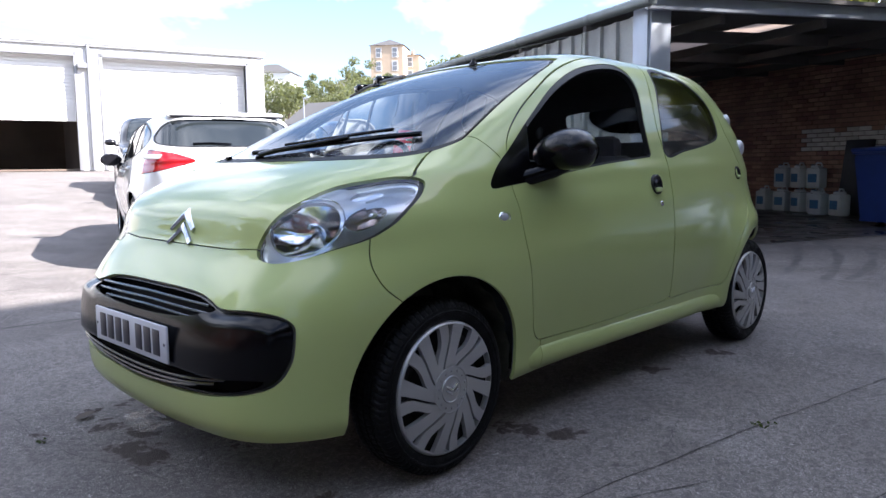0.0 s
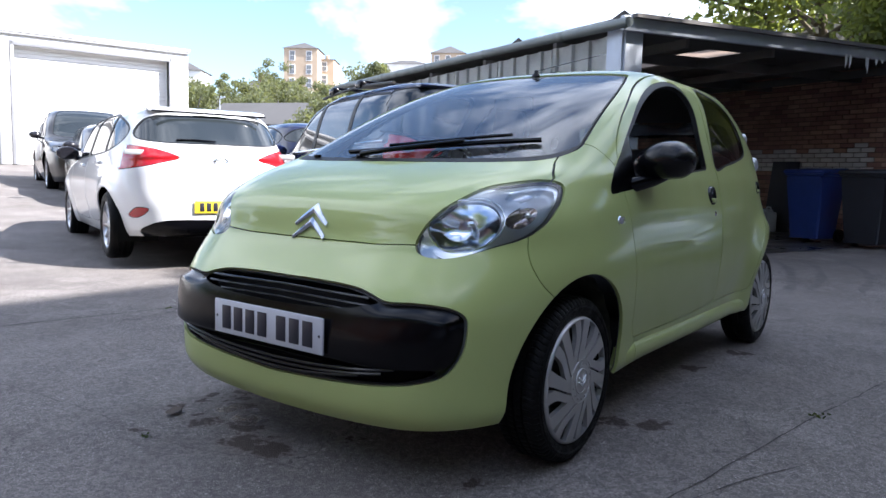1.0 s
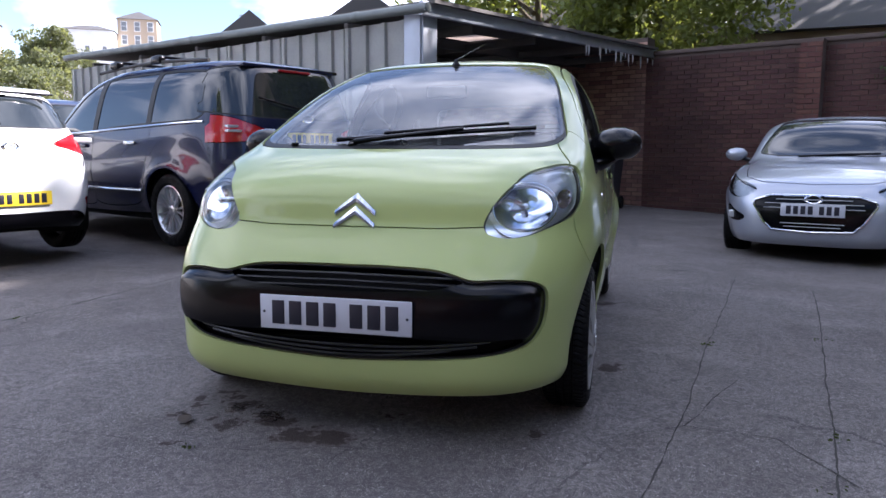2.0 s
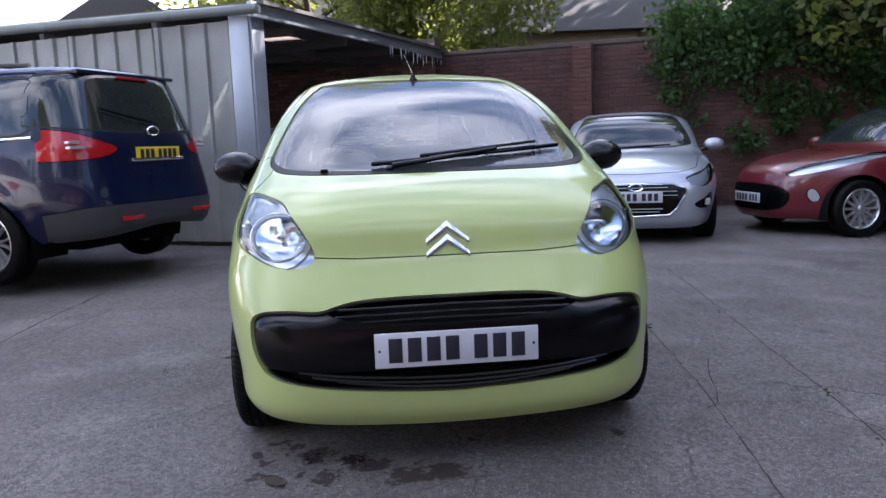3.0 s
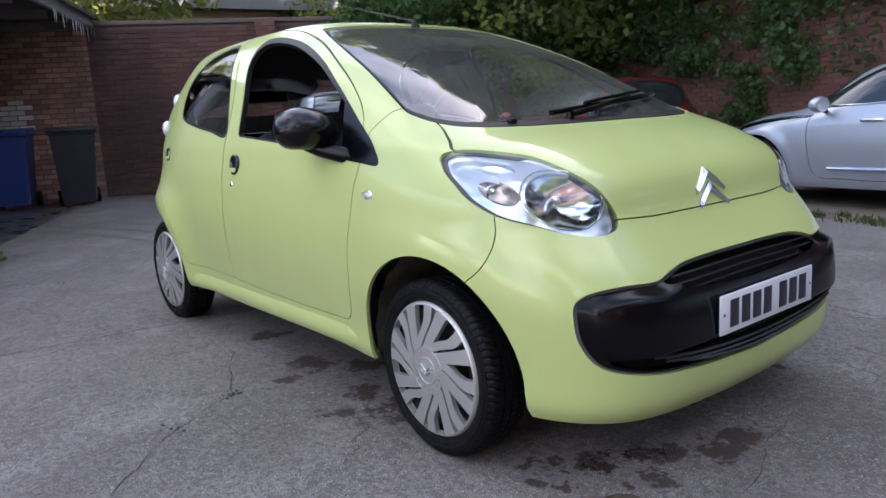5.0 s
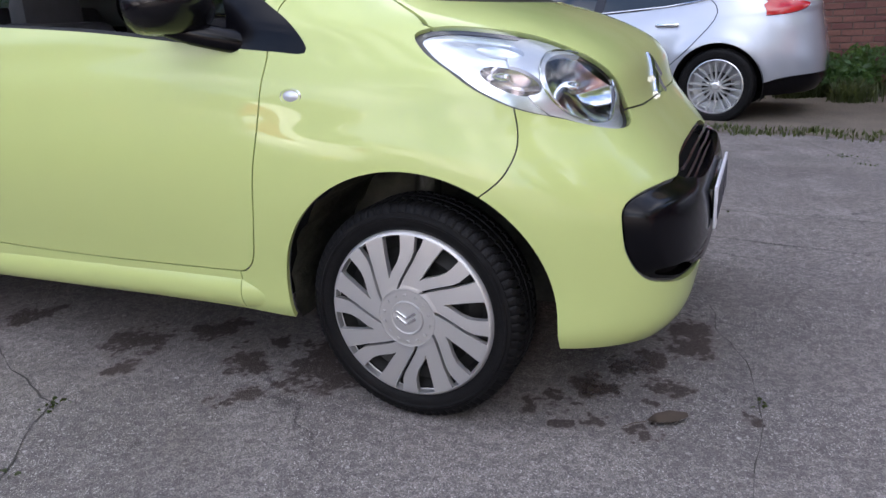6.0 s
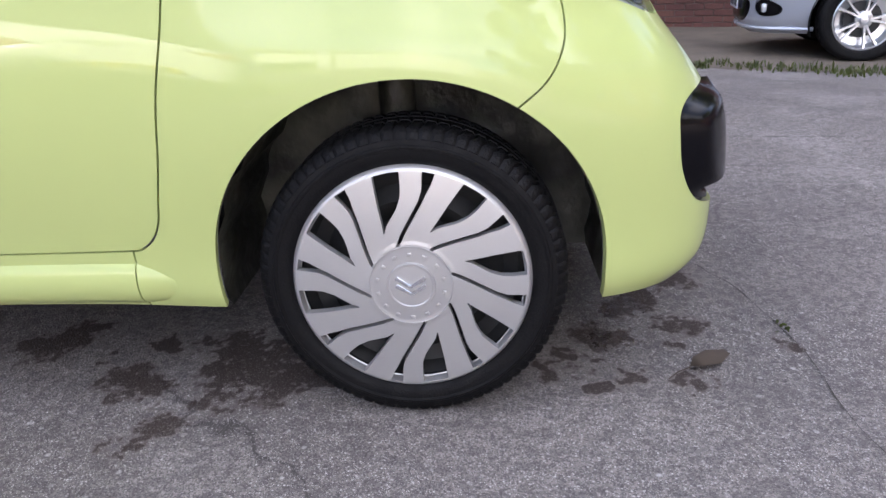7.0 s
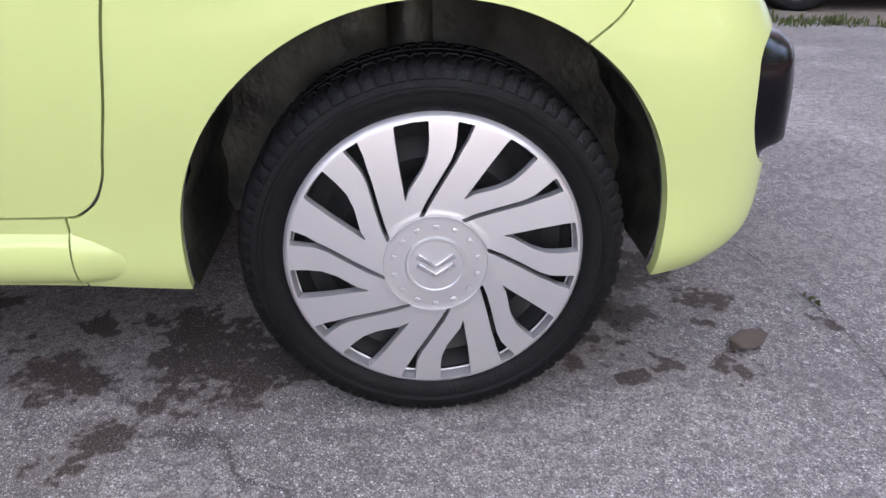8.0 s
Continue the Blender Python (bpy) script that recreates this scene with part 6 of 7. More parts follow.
def brick_wall(name, start, end, height, label, near=None, white=None, thick=.3, coping=True, parts_max=280, brick=None, one=None):
    """A wall from start to end whose face looks to the right of that way: mortar body, bricks proud of it. near: (from, to, z0, z1) of the stretch whose bricks are parts."""
    d = Vector((end[0] - start[0], end[1] - start[1], 0))
    length = d.length
    turn = math.degrees(math.atan2(d.y, d.x))
    z0 = float(min(ground_z(*start), ground_z(*end))) - .05
    m = pose(start[0], start[1], z0, 0, 0, turn)
    wall = thing(name, label, "wall", m=m, kind="structure")
    part("wall_core", box(length, thick, height, 0, (length / 2, thick / 2, height / 2)), MORTAR, wall, smooth=False)
    if coping:
        part("coping", box(length, thick + .08, .07, .015, (length / 2, thick / 2, height + .035)), MORTAR, wall)
    rnd = random.Random(len(name) + int(length * 10))
    v, f, wv, wf = [], [], [], []
    src = np.array([x.co for x in ONE_BRICK.vertices])
    poly = [tuple(p.vertices) for p in ONE_BRICK.polygons]
    count = 0
    for row in range(int(height / .075)):
        z = row * .075 + .005
        x = -.1125 * (row % 2)
        while x < length - .02:
            x0, x1 = max(0, x), min(length, x + .215)
            if x1 - x0 > .05:
                proud = rnd.uniform(.4, 1.3)
                is_white = white and white[0] < x0 < white[1] and white[2] < z < white[3] + .05 * math.sin(x0 * 9)
                if near and near[0] < x0 < near[1] and near[2] < z < near[3] and count < parts_max and x1 - x0 > .2:
                    o = new("brick", WHITE_ONE if is_white else one or ONE_BRICK)
                    o.parent, o.matrix_basis = wall, Matrix.Translation((x0, 0, z)) @ Matrix.Diagonal((1, proud, 1, 1))
                    count += 1
                else:
                    q = src * [(x1 - x0) / .215, proud, 1] + [x0, 0, z]
                    vv, ff = (wv, wf) if is_white else (v, f)
                    n = len(vv)
                    vv += q.tolist()
                    ff += [tuple(i + n for i in p) for p in poly]
            x += .225
    for vv, ff, mat in ((v, f, brick or BRICK), (wv, wf, WHITEWASH)):
        if vv:
            me = bpy.data.meshes.new("brickwork")
            me.from_pydata(vv, [], ff)
            tagged(put("brickwork", me, mat, wall), kind="stuff")
    return wall


P0 = Vector((-1.42, 5.21, 0))
U, Wd = Vector((-.908, .419, 0)), Vector((.419, .908, 0))
E0 = P0 + Wd * 5.85
BEND, CORNER, SOUTH = (5.75, 8.45), (10.0, 7.9), (5.4, -12)
brick_wall("wall_back", (E0.x, E0.y), BEND, 2.75, "weathered red brick yard wall", brick=SOOT_SHADE_BRICK)
brick_wall("wall_corner", BEND, CORNER, 2.75, "weathered red brick yard wall under ivy")
brick_wall("wall_side", CORNER, SOUTH, 2.75, "weathered red brick yard wall behind the parked cars", near=(6.0, 9.6, .35, 1.9))
far_end = E0 + U * 8.4
brick_wall("wall_shed", (far_end.x, far_end.y), (E0.x, E0.y), 2.92, "worn brick wall inside the shed with a whitewashed band", white=(4.8, 7.4, 1.08, 1.46), coping=False, brick=SHED_BRICK, near=(4.6, 7.5, .75, 2.1), one=SHED_ONE)
brick_wall("wall_pier", (3.20, 9.33), (3.48, 9.20), 2.74, "brick pier on the yard wall", thick=.2, coping=False)

# ---- shed ----
shed = thing("shed", "open-fronted metal lean-to shed with ribbed cladding", "shed", m=Matrix.Translation(P0) @ pose(0, 0, 0, 0, 0, math.degrees(math.atan2(U.y, U.x))), kind="structure")
# local x runs along the clad side, local -y into the open front's width
SH_L, SH_W, SH_H = 8.35, 5.85, 2.40


def ribbed(length, height, pitch=.30, rib=.055, deep=.032):
    """A sheet with upright trapezoid ribs, in the xz plane."""
    bm = bmesh.new()
    xs = []
    x = 0.0
    while x < length:
        xs += [(x, 0), (x + pitch - rib - .03, 0), (x + pitch - rib - .012, deep), (x + pitch - .018, deep)]
        x += pitch
    rows = [[bm.verts.new((min(a, length), b, z)) for a, b in xs] for z in (0, height * .5, height)]
    for r0, r1 in zip(rows, rows[1:]):
        for k in range(len(xs) - 1):
            bm.faces.new((r0[k], r0[k + 1], r1[k + 1], r1[k]))
    bmesh.ops.solidify(bm, geom=bm.faces[:], thickness=.003)
    return bm


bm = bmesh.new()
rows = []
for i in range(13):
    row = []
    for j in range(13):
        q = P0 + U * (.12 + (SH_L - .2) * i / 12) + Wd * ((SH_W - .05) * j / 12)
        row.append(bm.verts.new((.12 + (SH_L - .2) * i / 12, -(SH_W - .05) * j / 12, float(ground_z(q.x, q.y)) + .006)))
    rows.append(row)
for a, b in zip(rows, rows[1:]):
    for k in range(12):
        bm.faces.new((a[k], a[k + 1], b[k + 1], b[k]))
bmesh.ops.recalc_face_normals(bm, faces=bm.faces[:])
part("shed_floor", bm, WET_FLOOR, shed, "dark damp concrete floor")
for k in range(7):
    a, b = SH_L * k / 7, SH_L * (k + 1) / 7
    part("cladding_sheet", ribbed(b - a + .02, SH_H - .05, .30), SHEET, shed, "pale weathered ribbed metal sheet", pose(a, .0 + .004 * (k % 2), .08), smooth=False)
part("plinth", box(SH_L, .12, .34, .01, (SH_L / 2, -.10, .03)), MORTAR, shed)
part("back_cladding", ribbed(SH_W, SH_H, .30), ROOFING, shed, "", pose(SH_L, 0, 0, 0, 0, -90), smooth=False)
part("corner_post", merge(box(.24, .05, 2.62, .008, (.10, .02, 1.26)), box(.05, .24, 2.62, .008, (-.02, -.10, 1.26))), GALV, shed, "blue-grey painted steel corner post")
part("post_web", box(.20, .02, 2.5, .004, (.09, -.16, 1.25)), GALV, shed)
gut = tube([(-.2, .12, 2.50), (3, .12, 2.55), (SH_L + .02, .12, 2.62)], .052, 14)
part("gutter", gut, MOSSY, shed, "long round metal gutter")
for k in range(5):
    part("gutter_joint", lathe([(.054, -.05), (.058, -.04), (.058, .04), (.054, .05)], 16), MOSSY, shed, "", pose(.9 + 1.7 * k, .12, 2.518 + .025 * k))
part("fascia", box(.06, SH_W + .25, .15, .008, (-.10, -SH_W / 2, 2.58), turn=Euler((radians(-1.4), 0, 0)).to_matrix().to_4x4()), GALV, shed, "pale grey metal fascia")
tilt = Euler((radians(-1.4), radians(-.6), 0)).to_matrix().to_4x4()
STRIPS = ((1.3, 3.0, 1.35, 1.75), (1.0, 3.6, 2.3, 3.05), (4.2, 7.5, 2.3, 3.05))
for x0, x1, y0, y1 in ((-.2, 8.55, 0, 1.35), (-.2, 8.55, 1.75, 2.3), (-.2, 8.55, 3.05, SH_W), (-.2, 1.3, 1.35, 1.75), (3.0, 8.55, 1.35, 1.75), (-.2, 1.0, 2.3, 3.05), (3.6, 4.2, 2.3, 3.05), (7.5, 8.55, 2.3, 3.05)):
    part("roof_sheet", box(x1 - x0, y1 - y0 + .02, .04, .0, ((x0 + x1) / 2, -(y0 + y1) / 2, 2.585 + .024 * (y0 + y1) / 2 + .010 * (x0 + x1) / 2), turn=tilt), ROOFING, shed, "dark corrugated roof sheet", smooth=False)
for k in range(5):
    part("rafter", box(.07, SH_W, .14, .006, (1.2 + 1.6 * k, -SH_W / 2, 2.50), turn=Euler((radians(-1.4), 0, 0)).to_matrix().to_4x4()), ROOFING, shed)
for k in range(4):
    part("purlin", box(SH_L, .06, .10, .006, (SH_L / 2, -.9 - 1.4 * k, 2.42 + .035 * k)), ROOFING, shed)
for x0, x1, y0, y1 in STRIPS:
    part("roof_light", box(x1 - x0, y1 - y0, .012, .0, ((x0 + x1) / 2, -(y0 + y1) / 2, 2.59 + .024 * (y0 + y1) / 2 + .010 * (x0 + x1) / 2), turn=tilt), SKYLIGHT, shed, "pale translucent roof sheet", smooth=False)
rnd = random.Random(5)
for k in range(16):
    y = -SH_W * (.60 + .40 * k / 16) + rnd.uniform(-.1, .1)
    h = rnd.uniform(.05, .22)
    b = slab([(-.02, 0), (.03, 0), (.02, -h * .6), (rnd.uniform(-.01, .02), -h), (-.02, -h * .5)], .003)
    part("hanging_shred", b, RAG, shed, "torn pale film under the fascia", pose(-.13, y, 2.52 + .02, 0, 0, 90), smooth=False)


# ---- leaves, trees, ivy ----
def leaves(name, centres, radii, count, size, mat, parent=None, flat=None, seed=0, droop=.3):
    """Many small folded leaves in clumps."""
    g = np.random.default_rng(seed)
    centres, radii = np.asarray(centres, float), np.asarray(radii, float)
    k = g.integers(0, len(centres), count)
    d = g.normal(size=(count, 3))
    d /= np.linalg.norm(d, axis=1, keepdims=True)
    p = centres[k] + d * (radii[k] * (g.random(count) ** .45))[:, None] * np.array([1, 1, .75])
    if flat is not None:
        p = flat(p, g)
    s = size * g.uniform(.6, 1.35, count)[:, None]
    u = g.normal(size=(count, 3))
    u[:, 2] -= droop
    u /= np.linalg.norm(u, axis=1, keepdims=True)
    n = np.cross(u, g.normal(size=(count, 3)))
    n /= np.linalg.norm(n, axis=1, keepdims=True) + 1e-9
    w = np.cross(n, u)
    v = np.stack([p - u * s * .5, p + w * s * .32 + n * s * .06, p + u * s * .55, p - w * s * .32 + n * s * .06], 1).reshape(-1, 3)
    i = np.arange(count)[:, None] * 4
    f = np.concatenate([i + [0, 1, 2], i + [0, 2, 3]], 0)
    me = bpy.data.meshes.new(name)
    me.from_pydata(v.tolist(), [], f.tolist())
    return put(name, me, mat, parent)


def tree(x, y, height, spread_r, trunk_r, seed, count, size, low=.35, lean=(0, 0), label="tall leafy broadleaf tree behind the wall", mat=None):
    rnd = random.Random(seed)
    z = float(ground_z(x, y)) - .1
    t = thing("tree", label, "tree", m=Matrix.Translation((x, y, z)))
    top = Vector((lean[0], lean[1], height * .8))
    bm = tube([top * (k / 6) + Vector((rnd.uniform(-.1, .1), rnd.uniform(-.1, .1), 0)) * k for k in range(7)], trunk_r, 10, taper=.25)
    centres, radii = [], []
    for k in range(14):
        f = low + (1 - low) * .8 * rnd.random()
        a = rnd.uniform(0, 6.28)
        base = top * f
        reach = spread_r * rnd.uniform(.55, 1.0) * math.sqrt(max(.15, 1 - ((f - .5) / .6) ** 2))
        tip = base + Vector((math.cos(a) * reach, math.sin(a) * reach, rnd.uniform(.05, .22) * height))
        tube([base, base.lerp(tip, .5) + Vector((0, 0, .25)), tip], trunk_r * .32, 7, bm, .25)
        for j in range(4):
            q = base.lerp(tip, rnd.uniform(.45, 1.08)) + Vector((rnd.uniform(-1, 1), rnd.uniform(-1, 1), rnd.uniform(-.7, .9))) * spread_r * .28
            centres.append(q), radii.append(spread_r * rnd.uniform(.16, .34))
    for k in range(8):
        centres.append(top + Vector((rnd.uniform(-1, 1), rnd.uniform(-1, 1), rnd.uniform(-.3, .8))) * spread_r * .4)
        radii.append(spread_r * rnd.uniform(.2, .32))
    part("trunk", bm, BARK, t)
    tagged(leaves("crown", centres, radii, count, size, mat or LEAF, t, seed=seed), kind="stuff")
    return t


tree(1.3, 13.6, 8.0, 3.4, .18, 11, 40000, .125, .30)
tree(-1.6, 15.5, 7.0, 3.4, .2, 12, 9000, .18, .4)
tree(9.4, 12.6, 10.0, 3.7, .22, 13, 36000, .13, .25)
tree(11.5, 10.0, 12.8, 5.0, .32, 14, 18000, .32, .2)
# crowns from x 13 on, mostly out of view, sized to shade the yard
tree(13.5, 3.9, 12.6, 4.2, .36, 15, 20000, .36, .2)
tree(13.6, 6.8, 13.0, 4.2, .34, 35, 22000, .36, .2)
tree(13.8, 9.5, 13.5, 4.4, .34, 36, 24000, .36, .2)
tree(13.6, 12.2, 18.0, 4.2, .34, 37, 20000, .36, .2)
tree(13.2, -1.5, 14.0, 5.4, .32, 16, 20000, .34, .2)
tree(14.5, 14.5, 16.5, 6.0, .4, 28, 18000, .42, .2)
tree(13.5, -8.0, 12.0, 5.0, .3, 18, 14000, .34, .22)


def hang(line0, line1, depth):
    """Pull leaves on to a wall's face and over its top."""
    a, b = Vector((*line0, 0)), Vector((*line1, 0))
    d = (b - a).normalized()
    n = Vector((d.y, -d.x, 0))

    def f(p, g):
        s = (p - np.array(a)) @ np.array(d)
        off = np.abs(g.normal(size=len(p))) * depth + .03
        out = np.array(a) + s[:, None] * np.array(d) + off[:, None] * np.array(n)
        out[:, 2] = p[:, 2]
        return out
    return f


def ivy_patch(a, b, s0, s1, z0, z1, count, seed, depth=.16, size=.10):
    g = random.Random(seed)
    d = Vector((b[0] - a[0], b[1] - a[1], 0)).normalized()
    cs, rs = [], []
    for k in range(90):
        s = g.uniform(s0, s1)
        z = z1 - (z1 - z0) * abs(g.gauss(0, .45))
        cs.append((a[0] + d.x * s, a[1] + d.y * s, z)), rs.append(g.uniform(.18, .5))
    ob = leaves("ivy", cs, rs, count, size, IVY, None, hang(a, b, depth), seed)
    return tagged(ob, "dark green ivy hanging over the brick wall", "ivy", kind="stuff")


ivy_patch(BEND, CORNER, -.2, 4.2, .5, 3.2, 16000, 31)
ivy_patch((E0.x, E0.y), BEND, 3.9, 5.3, 1.6, 3.1, 3000, 32)
ivy_patch(CORNER, SOUTH, .0, 4.6, .6, 3.3, 16000, 33, .25)
ivy_patch(CORNER, SOUTH, 4.6, 6.4, 1.8, 3.2, 2500, 34, .2)
tree(9.3, 9.3, 7.0, 3.2, .18, 19, 14000, .15, .3, (-.8, -1.0), "leafy tree leaning over the wall")
tree(10.9, 5.6, 7.5, 3.4, .18, 20, 9000, .15, .45, (-1.3, -.4), "leafy tree leaning over the wall")


# ---- verge along the side wall ----
def verge_edge(y):
    return np.interp(y, [-12, -2.6, -1.5, -.8, .3, 3.2, 4.6, 6.5, 8.2], [1.5, 3.15, 3.95, 4.22, 4.32, 4.85, 5.6, 7.2, 9.0])


vy = np.linspace(-12, 7.6, 120)
bm = bmesh.new()
rows = []
rnd = random.Random(3)
for y in vy:
    x0 = float(verge_edge(y)) + rnd.uniform(-.05, .05)
    x1 = CORNER[0] + (SOUTH[0] - CORNER[0]) * (CORNER[1] - y) / (CORNER[1] - SOUTH[1]) + .1
    rows.append([bm.verts.new((x0 + (x1 - x0) * k / 8, y, float(ground_z(x0 + (x1 - x0) * k / 8, y)) + .012 * math.sin(3 * y + k) * (k > 0) + (.014 if k else .004))) for k in range(9)])
for a, b in zip(rows, rows[1:]):
    for k in range(8):
        bm.faces.new((a[k], a[k + 1], b[k + 1], b[k]))
bmesh.ops.recalc_face_normals(bm, faces=bm.faces[:])
tagged(part("dirt_verge", bm, SOIL), "brown dirt verge beside the concrete", "verge", kind="structure")


def tufts(name, spots, count, high, label, seed, mat=None):
    """Blades of grass and weeds round spots (x, y, reach)."""
    g = np.random.default_rng(seed)
    k = g.integers(0, len(spots), count)
    sp = np.asarray(spots, float)[k]
    xy = sp[:, :2] + g.normal(size=(count, 2)) * sp[:, 2:3] * .5
    z = ground_z(xy[:, 0], xy[:, 1])
    h = high * g.uniform(.35, 1.2, count)
    a = g.uniform(0, 6.28, count)
    lean = g.uniform(.1, .9, count) * h
    w = .004 + .004 * g.random(count)
    base = np.stack([xy[:, 0], xy[:, 1], z], -1)
    side = np.stack([-np.sin(a), np.cos(a), 0 * a], -1) * w[:, None]
    mid = base + np.stack([np.cos(a) * lean * .35, np.sin(a) * lean * .35, h * .6], -1)
    tip = base + np.stack([np.cos(a) * lean, np.sin(a) * lean, h], -1)
    v = np.stack([base - side, base + side, mid + side, mid - side, tip], 1).reshape(-1, 3)
    i = np.arange(count)[:, None] * 5
    f = [tuple(r) for r in (i + [0, 1, 2, 3]).tolist()] + [tuple(r) for r in (i + [3, 2, 4]).tolist()]
    me = bpy.data.meshes.new(name)
    me.from_pydata(v.tolist(), [], f)
    return tagged(put(name, me, mat or GRASS), label, "grass", kind="stuff")


rnd = random.Random(8)
edge_spots = [(float(verge_edge(y)) + rnd.uniform(-.03, .3), y, rnd.uniform(.06, .2)) for y in np.linspace(-4.5, 5, 60)]
tufts("grass", edge_spots, 3200, .055, "short grass along the edge of the concrete", 41)
tufts("grass", [(1.50, -.55, .06), (1.62, -.1, .05), (1.9, 1.4, .06), (-.462, -.777, .018), (-1.02, .96, .05), (-1.3, .8, .05), (-1.0, 3.9, .05), (1.3, 1.1, .04), (3.2, -1.25, .12), (2.9, -1.35, .1), (-2.5, .6, .03)], 110, .009, "small weeds in the cracks", 42, WEED)
tufts("weeds", [(7.45, -1.4, .3), (7.3, -1.1, .25), (7.4, -1.8, .3), (6.7, -1.6, .2)], 1500, .24, "tall green weeds at the foot of the wall", 43)
tagged(leaves("bush", [(7.4, -1.4, .18), (7.25, -1.2, .2), (7.35, -1.75, .25), (7.1, -1.6, .12)], [.28, .26, .3, .22], 2200, .08, IVY, seed=44), "low green weed bush at the foot of the wall", "bush", kind="stuff")
tagged(leaves("post_weeds", [(P0.x + .15, P0.y - .1, .12), (P0.x + .0, P0.y - .2, .1)], [.13, .11], 200, .045, IVY, seed=45), "green weeds at the foot of the shed post", "weeds", kind="stuff")

# a dead leaf by the front wheel
b = bmesh.new()
pts = [(-.05, 0), (-.02, .022), (.02, .026), (.055, .008), (.05, -.012), (.01, -.026), (-.03, -.018)]
vs = [b.verts.new((x, y, .003 + .006 * math.sin(30 * x) ** 2 + .007 * abs(y) / .026)) for x, y in pts]
b.faces.new(vs)
bmesh.ops.solidify(b, geom=b.faces[:], thickness=.0006)
tube([(-.05, 0, .007), (-.08, .004, .004), (-.11, -.004, .003)], .0012, 6, b)
tagged(part("dead_leaf", b, material("dry_leaf", (.060, .042, .028), .8, spots=.4, scale=30), None, "", pose(-.606, -.572, .0, 0, 0, -58)), "dry brown leaf lying on the concrete", "leaf")


# ---- bins and cans in the shed ----
def wheelie_bin(x, y, turn, mat, label):
    t = thing("wheelie_bin", label, "bin", "bins by the shed", Matrix.Translation((x, y, float(ground_z(x, y)) + .006)) @ pose(0, 0, 0, 0, 0, turn))
    b = bmesh.new()
    rows = []
    for z, s in ((.06, .78), (.10, .80), (.9, 1.0), (.96, 1.02), (.97, 1.08), (1.0, 1.08)):
        rows.append([b.verts.new((sx * .27 * s, sy * .30 * s, z)) for sx, sy in ((-1, -1), (1, -1), (1, 1), (-1, 1))])
    for p, q in zip(rows, rows[1:]):
        for k in range(4):
            b.faces.new((p[k], p[(k + 1) % 4], q[(k + 1) % 4], q[k]))
    b.faces.new(rows[0][::-1]), b.faces.new(rows[-1])
    bmesh.ops.bevel(b, geom=[e for e in b.edges if abs(e.verts[0].co.z - e.verts[1].co.z) > .05], offset=.03, segments=3, affect="EDGES")
    part("bin_body", b, mat, t)
    part("lid", box(.62, .68, .06, .025, (0, -.01, 1.035), turn=Euler((radians(3), 0, 0)).to_matrix().to_4x4()), mat, t)
    part("handle", tube([(-.22, .36, .98), (.22, .36, .98)], .016, 10), mat, t)
    for s in (-1, 1):
        part("bin_wheel", lathe([(.02, -.03), (.095, -.03), (.1, -.02), (.1, .02), (.095, .03), (.02, .03)], 20), RUBBER, t, "", pose(s * .24, .27, .10))


wheelie_bin(-.34, 9.75, -20, BIN_BLUE, "blue plastic wheelie bin inside the shed")
wheelie_bin(.40, 9.45, -12, BIN_GREY, "dark plastic wheelie bin inside the shed")


def can(x, y, z, turn, tint):
    t = thing("plastic_can", "white plastic chemical can with a blue label, stacked in the shed", "can", "cans in the shed", Matrix.Translation((x, y, z)) @ pose(0, 0, 0, 0, 0, turn))
    part("can_body", merge(box(.25, .22, .34, .03, (0, 0, .17)), box(.15, .14, .05, .02, (0, 0, .355))), DRUM, t)
    part("cap", lathe([(.0005, .03), (.025, .03), (.028, 0)], 16, "z"), tint, t, "", pose(-.07, 0, .36))
    part("handle", tube([(-.02, 0, .37), (.0, 0, .42), (.07, 0, .42), (.10, 0, .36)], .014, 8), DRUM, t)
    part("label_patch", box(.16, .004, .14, .001, (0, -.111, .17)), DRUM_LABEL, t)


turn = math.degrees(math.atan2(-U.y, -U.x))


def by_shed_wall(along, off):
    """A place in the shed: metres along its brick wall from the open end, and off the wall."""
    return E0 + U * along - Wd * off


for along, off, row in ((3.72, .22, 0), (3.36, .20, 0), (3.00, .22, 0), (3.70, .23, 1), (3.37, .21, 1), (3.02, .22, 1), (2.74, .46, 0), (4.1, .24, 0), (2.40, .40, 0)):
    p = by_shed_wall(along, off)
    can(p.x, p.y, float(ground_z(p.x, p.y)) + .006 + .41 * row, turn + 9 * math.sin(along * 7), DRUM_LABEL)
gz = float(ground_z(-1.2, 11.3)) + .006
tagged(part("scrap_board", box(.5, .05, 1.2, .01, (0, 0, .6), turn=Euler((radians(-8), 0, 0)).to_matrix().to_4x4()), BIN_GREY, None, "", Matrix.Translation(by_shed_wall(2.35, .14) + Vector((0, 0, gz))) @ pose(0, 0, 0, 0, 0, turn)), "dark board leaning in the shed", "board")


# ---- distance: warehouse, towers, houses, hill ----
wa, wd = Vector((-25.5, 5.8, 0)), Vector((.269, .963, 0))
wh = thing("warehouse", "long white industrial warehouse with roller shutters in the sun", "warehouse", m=Matrix.Translation((wa.x, wa.y, .92)) @ pose(0, 0, 0, 0, 0, math.degrees(math.atan2(wd.y, wd.x))))
